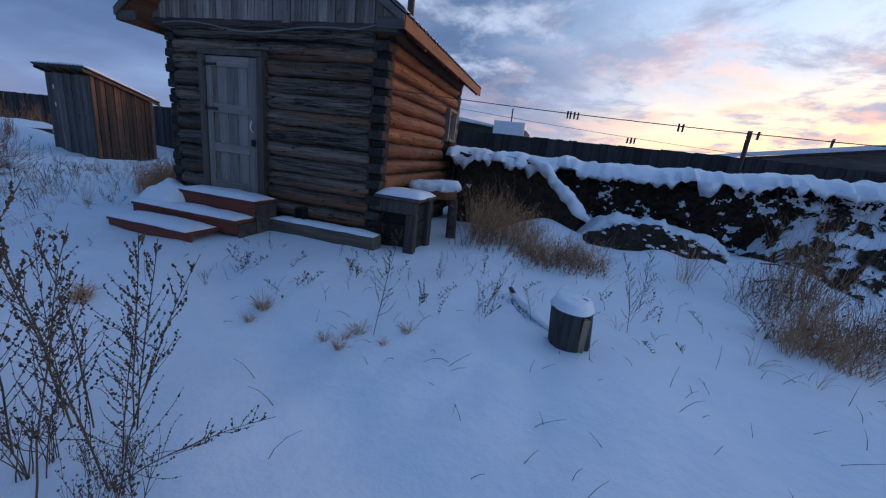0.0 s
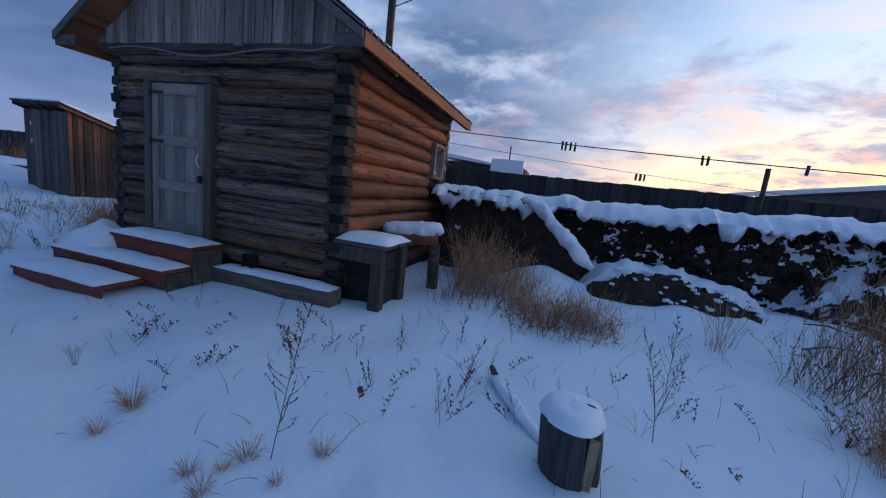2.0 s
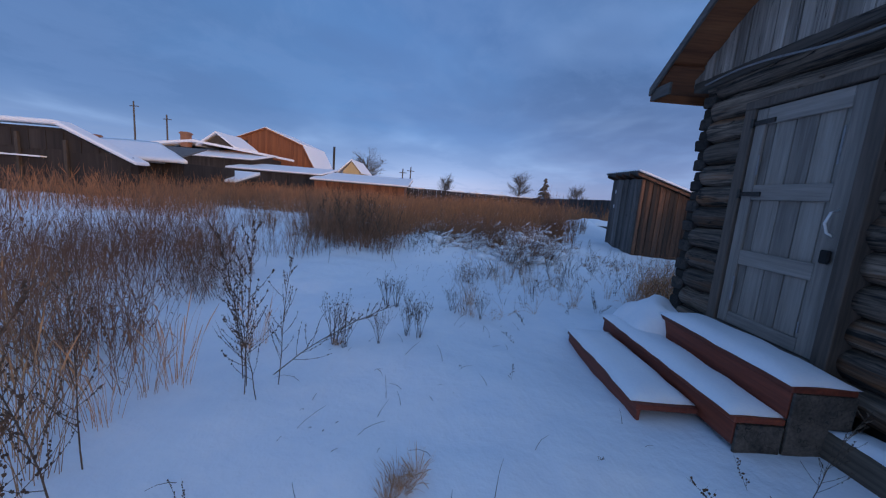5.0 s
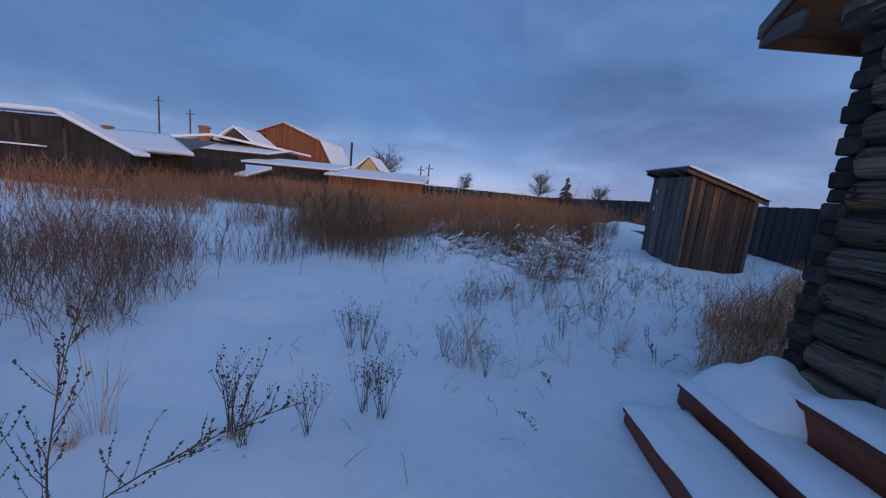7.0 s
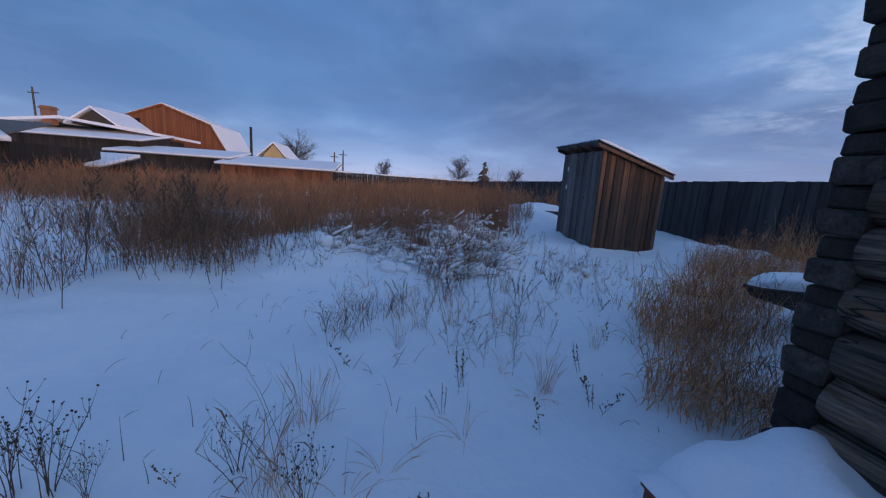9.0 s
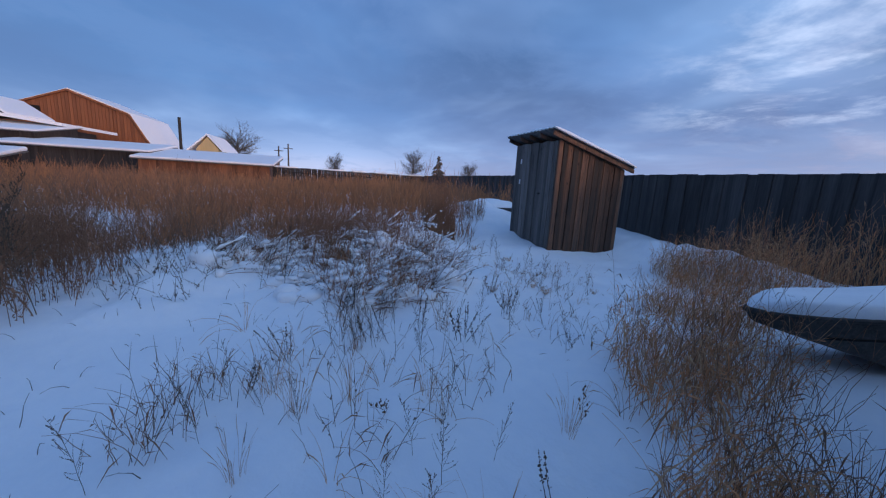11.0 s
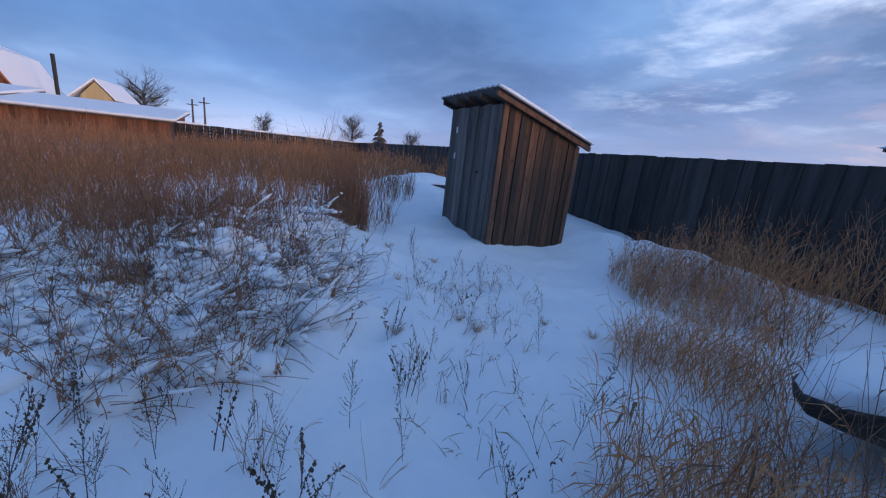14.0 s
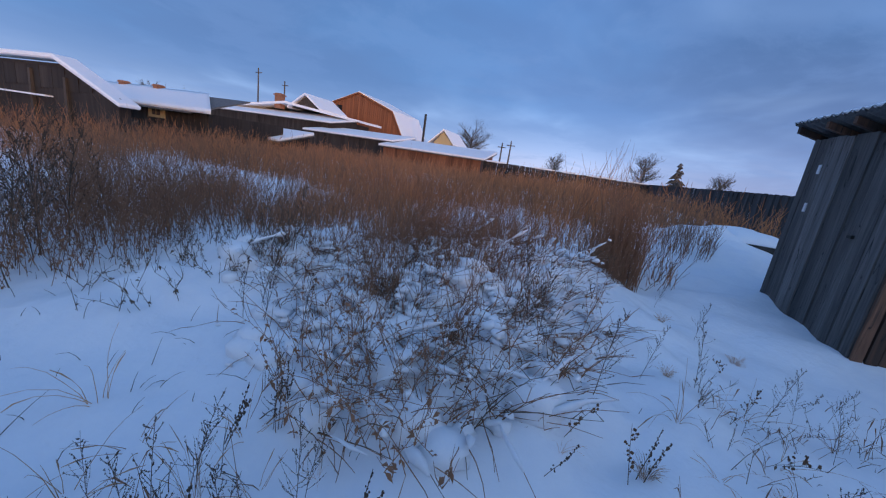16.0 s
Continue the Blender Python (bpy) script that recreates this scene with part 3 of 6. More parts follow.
    # near-black sheet that colours the gaps between gable boards as shade
    part("gable_backing", Geo().prism([(CX0 - 0.1, 2.62), (CX1 + 0.1, 2.62), (CX1 + 0.1, roof_z(CX1 + 0.1, -0.08)), (RIDGE_X, RIDGE_Z - 0.08), (CX0 - 0.1, roof_z(CX0 - 0.1, -0.08))], "y", CY0 - 0.04, CY0 + 0.02), caulk_gap_m, cab)
    # roof: corrugated sheets, thin snow, fascia and rake boards
    Y0, Y1 = 5.45, 9.62
    for sgn in (-1, 1):
        xe = RIDGE_X + sgn * 2.07

        def fn(u, v, sgn=sgn, up=0.0):
            xx = RIDGE_X + sgn * 2.09 * u
            yy = Y0 + (Y1 - Y0) * v
            return xx, yy, roof_z(xx, 0.02 + up + 0.014 * math.sin(yy * 2 * math.pi / 0.13))

        g = Geo().sheet(3, 210, fn)
        me_top = Geo().sheet(3, 210, lambda u, v: Vector(fn(u, v)) + Vector((0, 0, 0.008)))
        n = len(g.v)
        g.v += me_top.v
        g.f += [tuple(n + i for i in f) for f in me_top.f]
        part("roof_sheet", g, slate_m, cab, "grey corrugated roofing sheet", smooth=True)
        part("roof_snow", Geo().sheet(8, 60, lambda u, v: Vector(fn(u * 0.985, 0.008 + v * 0.984)) + Vector((0, 0, 0.022 + 0.02 * min(1, 6 * u, 6 * (1 - u)) + 0.012 * nz(u * 9, v * 20, sgn)))), cap_m, cab, "thin snow on the roof", smooth=True)
        # fascia along the eave, rafters and soffit
        a, b = (xe - 0.012, xe + 0.012)
        part("fascia", Geo().box(a, b, Y0 + 0.02, Y1 - 0.02, EAVE_Z - 0.135, EAVE_Z + 0.005), fascia_m, cab, "orange-brown fascia board", bevel=0.004)
        xi = CX1 if sgn > 0 else CX0
        part("soffit", Geo().prism([(xi, roof_z(xi, -0.10)), (xe, roof_z(xe, -0.06)), (xe, roof_z(xe, -0.035)), (xi, roof_z(xi, -0.075))], "y", Y0 + 0.03, Y1 - 0.03), fascia_m, cab)
        # rake board on the front and the boards behind it
        s = (RIDGE_Z - EAVE_Z) / 2.07
        poly = [(RIDGE_X, RIDGE_Z - 0.085), (xe, EAVE_Z - 0.085), (xe, EAVE_Z + 0.0), (RIDGE_X, RIDGE_Z + 0.0)]
        part("rake_board", Geo().prism(poly, "y", Y0 - 0.012, Y0 + 0.014), rake_m, cab, "grey-brown rake board", bevel=0.004)
        poly = [(RIDGE_X, RIDGE_Z - 0.045), (xe, EAVE_Z - 0.045), (xe, EAVE_Z - 0.02), (RIDGE_X, RIDGE_Z - 0.02)]
        part("verge_soffit", Geo().prism(poly, "y", Y0 + 0.016, CY0 - 0.06), fascia_m, cab)
        for yy in np.arange(Y0 + 0.75, Y1 - 0.2, 0.8):
            poly = [(xi + sgn * -0.3, roof_z(xi - sgn * 0.3, -0.18)), (xe - sgn * 0.02, roof_z(xe, -0.16)), (xe - sgn * 0.02, roof_z(xe, -0.07)), (xi - sgn * 0.3, roof_z(xi - sgn * 0.3, -0.07))]
            part("rafter", Geo().prism(poly, "y", yy, yy + 0.05), fascia_m, cab)
        # end plank below the corner of the eave
        part("corner_plank", Geo().box(min(xi, xe), max(xi, xe), Y0 + 0.02, Y0 + 0.045, EAVE_Z - 0.13, EAVE_Z - 0.02), rake_m, cab)
    part("top_cap", Geo().prism([(RIDGE_X - 0.14, RIDGE_Z - 0.05), (RIDGE_X, RIDGE_Z + 0.06), (RIDGE_X + 0.14, RIDGE_Z - 0.05)], "y", Y0, Y1), slate_m, cab)
    g = Geo().tube([(-1.66, 7.5, 3.0), (-1.66, 7.5, 4.35)], 0.055, 12)
    part("stove_pipe", g, metal_m, cab, "black stove pipe", smooth=True)
    # cable pinned across the front
    pts = []
    for i in range(41):
        u = i / 40
        pts.append((CX0 + 0.1 + u * 3.35, CY0 - 0.105, 2.60 + 0.03 * math.sin(u * 11) - 0.05 * math.sin(u * math.pi) ** 2 + (0.10 * max(0, u - 0.88) / 0.12)))
    part("cable", Geo().tube(pts, 0.009, 5), cable_m, cab, "grey sagging cable", smooth=True)
    # side window
    win = thing("window", (CX1, 8.76, 1.8), "", "")
    win.parent = cab
    win.location = Vector((CX1, 8.76, 1.8)) - Vector(cab.location)
    for nm, b in (("window_frame", (CX1 - 0.08, CX1 + 0.05, 8.50, 8.55, 1.52, 2.12)), ("window_frame", (CX1 - 0.08, CX1 + 0.05, 8.97, 9.02, 1.52, 2.12)),
                  ("window_frame", (CX1 - 0.08, CX1 + 0.05, 8.55, 8.97, 2.07, 2.12)), ("window_frame", (CX1 - 0.08, CX1 + 0.07, 8.55, 8.97, 1.52, 1.57))):
        part(nm, Geo().box(*b), board_m, win, "weathered grey window frame", bevel=0.004)
    part("pane", Geo().prism([(CX1 - 0.018, 1.57), (CX1 - 0.010, 1.57), (CX1 - 0.062, 2.07), (CX1 - 0.070, 2.07)], "y", 8.55, 8.97), glass_m, win)
    # door and jambs
    for b, nm in (((-3.985, -3.885, 5.765, 5.99, 0.38, 2.235), "jamb"), ((-3.025, -2.925, 5.765, 5.99, 0.38, 2.235), "jamb"), ((-3.985, -2.925, 5.76, 5.99, 2.235, 2.305), "lintel")):
        part(nm, Geo().box(*b, 0.003, rnd), jamb_m, cab, bevel=0.006)
    part("threshold", Geo().box(-3.9, -3.0, 5.76, 5.99, 0.36, 0.452), jamb_m, cab, bevel=0.006)
    door = thing("door", (-3.45, 5.80, 0.455), "", "")
    door.parent = cab
    door.location = Vector((-3.45, 5.80, 0.455)) - Vector(cab.location)
    tagged(door, "closed grey plank door with pale rails")
    x0, x1, z0, z1 = -3.877, -3.033, 0.46, 2.225
    n = 5
    for i in range(n):
        a, b = x0 + (x1 - x0) * i / n + 0.003, x0 + (x1 - x0) * (i + 1) / n - 0.003
        part("door_board", Geo().box(a, b, 5.81, 5.835, z0, z1), door_m, door, bevel=0.003)
    for b, m in (((x0, x0 + 0.10, 5.785, 5.809, z0, z1), door_m), ((x1 - 0.12, x1, 5.785, 5.809, z0, z1), door_m), ((x0 + 0.102, x1 - 0.122, 5.786, 5.809, z1 - 0.13, z1), rail_m),
                 ((x0 + 0.102, x1 - 0.122, 5.786, 5.809, 1.50, 1.62), rail_m), ((x0 + 0.102, x1 - 0.122, 5.786, 5.809, 0.97, 1.09), rail_m), ((x0 + 0.102, x1 - 0.122, 5.786, 5.809, z0, z0 + 0.10), rail_m)):
        part("door_rail", Geo().box(*b), m, door, bevel=0.004)
    for x, za, zb in ((x0 + 0.106, 0.66, 0.86), (x0 + 0.106, 1.70, 1.86), (x1 - 0.128, 1.74, 1.98), (x1 - 0.128, 0.60, 0.68)):
        part("sealing_strip", Geo().box(x - 0.006, x + 0.006, 5.780, 5.785, za, zb, 0.003, rnd), cable_m, door, "pale ragged sealing strip")
    for za in (1.53, 2.10):
        g = Geo().box(x0 - 0.07, x0 + 0.19, 5.772, 5.784, za, za + 0.035).tube([(x0 - 0.01, 5.770, za - 0.02), (x0 - 0.01, 5.770, za + 0.055)], 0.014, 8)
        part("hinge", g, metal_m, door, "black strap hinge")
    g = Geo().tube([(x1 - 0.05, 5.785, 1.28), (x1 - 0.055, 5.745, 1.30), (x1 - 0.07, 5.735, 1.36), (x1 - 0.055, 5.745, 1.43), (x1 - 0.05, 5.785, 1.45)], 0.008, 6)
    part("handle", g, white_m, door, "pale bow handle", smooth=True)
    part("padlock", Geo().box(x1 - 0.085, x1 - 0.02, 5.755, 5.784, 1.10, 1.19), black_m, door, "black padlock", bevel=0.01)
    return cab


build_cabin()


def build_steps():
    st = thing("porch_steps", (-3.5, 5.2, 0), "three red-painted wooden steps under snow at the cabin door", "steps")
    rnd = random.Random(5)
    part("top_tread", Geo().box(-4.02, -2.70, 5.36, 5.75, 0.385, 0.425), red_m, st, bevel=0.006)
    part("top_riser", Geo().box(-4.00, -2.715, 5.375, 5.40, 0.215, 0.384), red_m, st, "worn red-painted riser", bevel=0.004)
    part("middle_tread", Geo().box(-4.48, -2.70, 5.07, 5.37, 0.175, 0.212), red_m, st, bevel=0.006)
    part("middle_riser", Geo().box(-4.47, -2.715, 5.085, 5.11, 0.03, 0.174), red_m, st, bevel=0.004)
    part("bottom_tread", Geo().box(-4.32, -2.98, 4.66, 5.07, 0.045, 0.085), red_m, st, bevel=0.006)
    part("bottom_riser", Geo().box(-4.31, -2.99, 4.675, 4.70, -0.12, 0.044), red_m, st, bevel=0.004)
    part("side_board", Geo().box(-2.712, -2.69, 5.09, 5.36, -0.12, 0.17), darkwood_m, st, "dark side board", bevel=0.004)
    part("side_board", Geo().box(-2.712, -2.69, 5.38, 5.75, -0.12, 0.384), darkwood_m, st, "dark side board", bevel=0.004)
    part("snow_layer", drift(-4.02, -2.70, 5.35, 5.76, 0.426, 0.055, 1), cap_m, st, "snow lying on the treads", smooth=True)
    part("snow_layer", drift(-4.50, -2.72, 5.055, 5.39, 0.213, 0.055, 2), cap_m, st, smooth=True)
    part("snow_layer", drift(-4.34, -3.02, 4.65, 5.08, 0.086, 0.05, 4), cap_m, st, smooth=True)

    def heap(u, v):
        x, y = -4.56 + 0.72 * u, 5.10 + 0.72 * v
        a, b = 2 * u - 1, 2 * v - 1
        q = max(0.0, (1 - abs(a) ** 3) * (1 - abs(b) ** 3)) ** 0.6
        return x, y, 0.05 + 0.42 * q * (1 + 0.22 * nz(x * 4.5, y * 4.5, 2) + 0.08 * nz(x * 12, y * 12, 5))

    part("snow_pillow", Geo().sheet(14, 14, heap, close=-0.1), cap_m, st, "rounded snow heap over the step ends", smooth=True)


build_steps()


def build_bench():
    b = thing("rough_bench", (-0.85, 6.2, 0), "rough dark timber bench under snow by the cabin corner", "bench")
    rnd = random.Random(3)
    part("front_beam", Geo().box(-1.32, -0.66, 5.84, 5.93, 0.50, 0.66, 0.012, rnd), legwood_m, b, bevel=0.012)
    part("seat_plank", Geo().box(-1.26, -0.62, 5.82, 6.12, 0.66, 0.71, 0.01, rnd), darkwood_m, b, bevel=0.01)
    part("seat_plank", Geo().box(-1.24, -0.60, 6.13, 6.46, 0.66, 0.71, 0.01, rnd), darkwood_m, b, bevel=0.01)
    g = Geo().prism([(5.84, -0.15), (5.97, -0.15), (5.95, 0.5), (5.85, 0.5)], "x", -0.80, -0.66)
    part("leg", g, legwood_m, b, "split grey leg", bevel=0.012)
    part("leg", Geo().box(-0.76, -0.63, 6.33, 6.46, -0.15, 0.659, 0.012, rnd), legwood_m, b, bevel=0.012)
    part("leg", Geo().box(-1.12, -1.02, 6.33, 6.46, -0.15, 0.659, 0.012, rnd), legwood_m, b, bevel=0.012)
    # near-black boards added to paint the shade under the seat
    for i in range(3):
        part("side_plank", Geo().box(-1.24, -0.70, 6.03 + 0.002 * i, 6.06, -0.1 + 0.21 * i, 0.10 + 0.21 * i, 0.006, rnd), caulk_gap_m, b, "dark filler board standing for the shaded hollow under the seat", bevel=0.006)
    part("snow_layer", drift(-1.24, -0.60, 5.83, 6.45, 0.711, 0.075, 6), cap_m, b, "lumpy snow on the planks", smooth=True)
    # the same dark filler, closing the hollow at the open end
    for i in range(3):
        part("side_plank", Geo().box(-0.735 + 0.002 * i, -0.705, 5.98, 6.325, -0.1 + 0.24 * i, 0.13 + 0.24 * i, 0.006, rnd), caulk_gap_m, b, bevel=0.006)
    lg = thing("snowy_log", (-0.75, 6.9, 0), "thick brown log under a rounded cap of snow", "log")
    pts = [(-1.10 + 0.62 * t, 6.95 + 0.18 * t, 0.66 + 0.05 * t) for t in np.linspace(0, 1, 6)]
    part("trunk", Geo().tube(pts, [0.09, 0.10, 0.10, 0.105, 0.11, 0.11], 10), fascia_m, lg, "brown trunk", smooth=True)

    g = Geo()
    g.roll([(-1.20, 6.93, 0.73), (-1.15, 6.945, 0.765), (-0.95, 7.0, 0.785), (-0.7, 7.07, 0.80), (-0.5, 7.13, 0.815), (-0.43, 7.15, 0.77)], [0.03, 0.10, 0.125, 0.14, 0.14, 0.04], 18, 0.32, 4.5, 0.75, 0.025)
    part("snow_cap", g, cap_m, lg, "rounded snow lying along the log", smooth=True)
    part("prop", Geo().tube([(-0.50, 7.18, -0.2), (-0.52, 7.14, 0.62)], [0.085, 0.075], 9), darkwood_m, lg, "dark round prop")
    part("prop", Geo().tube([(-1.0, 7.0, -0.2), (-1.0, 6.98, 0.60)], [0.09, 0.08], 9), darkwood_m, lg, "dark round prop")


build_bench()


# ---- outhouse ----
def build_outhouse():
    rnd = random.Random(21)
    o = thing("outhouse", (-11.4, 9.25, 0.15), "narrow plank outhouse with a snowy lean-to roof", "outhouse")
    X0, X1, Y0, Y1 = -12.2, -10.6, 8.5, 10.0
    zf, zb = 2.16, 1.70
    x = X0
    while x < X1 - 0.02:
        x1 = min(x + rnd.uniform(0.11, 0.17), X1)
        d = rnd.uniform(-0.012, 0.008)
        part("front_board", Geo().box(x, x1 - 0.006, Y0 + d - 0.025, Y0 + d, 0.0 + rnd.uniform(-0.05, 0.03), zf - rnd.uniform(0, 0.03)), shed_front_m, o, bevel=0.003)
        x = x1
    y = Y0
    while y < Y1 - 0.02:
        y1 = min(y + rnd.uniform(0.09, 0.15), Y1)
        d = rnd.uniform(-0.01, 0.012)
        za, zc = zf + (zb - zf) * (y - Y0) / (Y1 - Y0), zf + (zb - zf) * (y1 - Y0) / (Y1 - Y0)
        lo = 0.02 + rnd.uniform(-0.05, 0.03)
        part("side_board", Geo().prism([(y, lo), (y1 - 0.013, lo), (y1 - 0.013, zc), (y, za)], "x", X1 + d, X1 + d + 0.024), shed_side_m, o)
        part("far_side_board", Geo().prism([(y, lo), (y1 - 0.006, lo), (y1 - 0.006, zc), (y, za)], "x", X0 - d - 0.024, X0 - d), shed_front_m, o)
        y = y1
    part("back_wall", Geo().box(X0, X1, Y1, Y1 + 0.025, 0, zb), shed_front_m, o)
    for xx, yy in ((X0 + 0.04, Y0 + 0.04), (X1 - 0.04, Y0 + 0.04), (X0 + 0.04, Y1 - 0.04), (X1 - 0.04, Y1 - 0.04)):
        zt = zf + (zb - zf) * (yy - Y0) / (Y1 - Y0) - 0.02
        part("post", Geo().box(xx - 0.035, xx + 0.035, yy - 0.035, yy + 0.035, 0, zt), shed_front_m, o)
    # black sheets added behind the boards to paint the dark of their gaps
    part("inner_wall", Geo().box(X0 + 0.03, X1 - 0.03, Y0 + 0.02, Y0 + 0.035, 0.02, zf - 0.1), black_m, o)
    part("inner_wall", Geo().box(X1 - 0.02, X1 - 0.012, Y0 + 0.03, Y1 - 0.03, 0.02, zb - 0.1), black_m, o)
    sl = (zb - zf) / (Y1 - Y0)
    for xx in (X0 - 0.10, X0 + 0.4, X0 + 0.8, X0 + 1.2, X1 + 0.05):
        za, zc = zf + sl * -0.18, zf + sl * (Y1 - Y0 + 0.16)
        part("rafter", Geo().prism([(Y0 - 0.18, za + 0.0), (Y1 + 0.16, zc + 0.0), (Y1 + 0.16, zc + 0.07), (Y0 - 0.18, za + 0.07)], "x", xx, xx + 0.05), shed_side_m, o)

    def rf(u, v, up=0.0):
        xx, yy = X0 - 0.18 + (X1 - X0 + 0.31) * u, Y0 - 0.20 + (Y1 - Y0 + 0.38) * v
        return xx, yy, zf + sl * (yy - Y0) + 0.10 + up + 0.022 * math.sin(xx * 2 * math.pi / 0.135)

    g = Geo().sheet(120, 4, rf)
    top = Geo().sheet(120, 4, lambda u, v: rf(u, v, 0.01))
    n = len(g.v)
    g.v += top.v
    g.f += [tuple(n + i for i in f) for f in top.f]
    part("roof_sheet", g, slate_m, o, "grey corrugated roof sheet", smooth=True)

    def sn(u, v):
        xx, yy = X0 - 0.18 + (X1 - X0 + 0.31) * u, Y0 - 0.195 + (Y1 - Y0 + 0.37) * v
        e = max(0.0, (1 - abs(2 * u - 1) ** 12) * (1 - abs(2 * v - 1) ** 14)) ** 0.5
        return xx, yy, zf + sl * (yy - Y0) + 0.128 + 0.075 * e * (1 + 0.2 * nz(xx * 3, yy * 3, 1))

    part("roof_snow", Geo().sheet(24, 24, sn, close=lambda x, y: zf + sl * (y - Y0) + 0.115), cap_m, o, "even layer of snow", smooth=True)
    for zz in (1.75, 1.32):
        part("hinge", Geo().box(X0 + 0.27, X0 + 0.31, Y0 - 0.045, Y0 - 0.034, zz, zz + 0.10), white_m, o, "small pale hinge")
    part("latch", Geo().box(X1 - 0.50, X1 - 0.44, Y0 - 0.06, Y0 - 0.034, 1.14, 1.17), metal_m, o, "small iron latch")


build_outhouse()


# ---- fences ----
def build_fence(name, label, pts, height, width, mat, rails=True, seed=0, snow=0.0, gap=0.008, vary=0.03, sway=0.008):
    """Upright boards along straight stretches; those beyond 300 are joined."""
    rnd = random.Random(seed)
    f = thing(name, (pts[0][0], pts[0][1], 0), label, "fence")
    count, rest = 0, Geo()
    for (xa, ya, za), (xb, yb, zb) in zip(pts, pts[1:]):
        L = math.hypot(xb - xa, yb - ya)
        dx, dy = (xb - xa) / L, (yb - ya) / L
        s = 0.0
        while s < L:
            w = width * rnd.uniform(0.8, 1.2)
            lean = rnd.uniform(-sway, sway)
            h = height + (za + (zb - za) * s / L) + rnd.uniform(-vary, vary)
            o = rnd.uniform(-0.006, 0.006) + (0.026 if gap < 0 and count % 2 else 0)
            g = rest if count >= 300 else Geo()
            n = len(g.v)
            gz = -0.3
            for z in (gz, h):
                for a, b in ((s, -0.012 + o), (s + w - gap, -0.012 + o), (s + w - gap, 0.012 + o), (s, 0.012 + o)):
                    a += lean * z
                    g.v.append((xa + dx * a - dy * b, ya + dy * a + dx * b, z))
            g.f += [tuple(n + i for i in q) for q in ((3, 2, 1, 0), (4, 5, 6, 7), (0, 1, 5, 4), (1, 2, 6, 5), (2, 3, 7, 6), (3, 0, 4, 7))]
            if count < 300:
                part("board", g, mat, f)
            count += 1
            s += w
        if rails:
            for zr in (0.5, height - 0.35):
                g = Geo()
                o = -0.06
                g.tube([(xa - dy * o, ya + dx * o, za + zr), (xb - dy * o, yb + dx * o, zb + zr)], 0.04, 4)
                part("rail", g, mat, f)
        if snow:
            s = 0.0
            while s < L:
                l = rnd.uniform(0.6, 2.2)
                if rnd.random() < 0.6:
                    z = height + za + (zb - za) * s / L
                    g = Geo()
                    k = 6
                    p = [(xa + dx * (s + l * i / k), ya + dy * (s + l * i / k), z + 0.02 + 0.02 * rnd.random()) for i in range(k + 1)]
                    g.tube(p, [0.02] + [snow * rnd.uniform(0.7, 1.1) for _ in range(k - 1)] + [0.02], 6)
                    part("snow_strip", g, cap_m, f, "strip of snow on the fence top", smooth=True)
                s += l + rnd.uniform(0.1, 0.9)
    if rest.v:
        tagged(part("far_boards", rest, mat, f), kind="stuff")
    return f


build_fence("board_fence", "long dark grey fence of upright boards", [(14.0, 11.9, 0.06), (-7.45, 11.9, 0.0)], 1.93, 0.19, fence_m, seed=1, gap=-0.02, vary=0.012, sway=0.002)
build_fence("board_fence", "long dark grey fence of upright boards", [(-7.45, 11.93, 0.0), (-37.0, 11.93, -0.22)], 1.76, 0.19, fence_m, seed=2, gap=-0.02, vary=0.012, sway=0.002)
build_fence("back_fence", "brown plank fence with strips of snow on top", [(-36.0, -0.1, 0.0), (-36.2, 12.0, -0.05)], 1.55, 0.16, darkbarn_m, seed=3, snow=0.07)


# ---- manure bank, stump, boat ----
def clumpy(x, y, z, s=1.0):
    return noise.fractal(Vector((x * s, y * s, z * s)), 0.6, 2.1, 4)


def bank_top(x):
    """Height of the bank's crest along x."""
    return 1.36 + 0.16 * step01(2.0, 5.5, x) + 0.05 * nz(x * 1.4, 0, 4) - 1.2 * step01(12.5, 14, x)


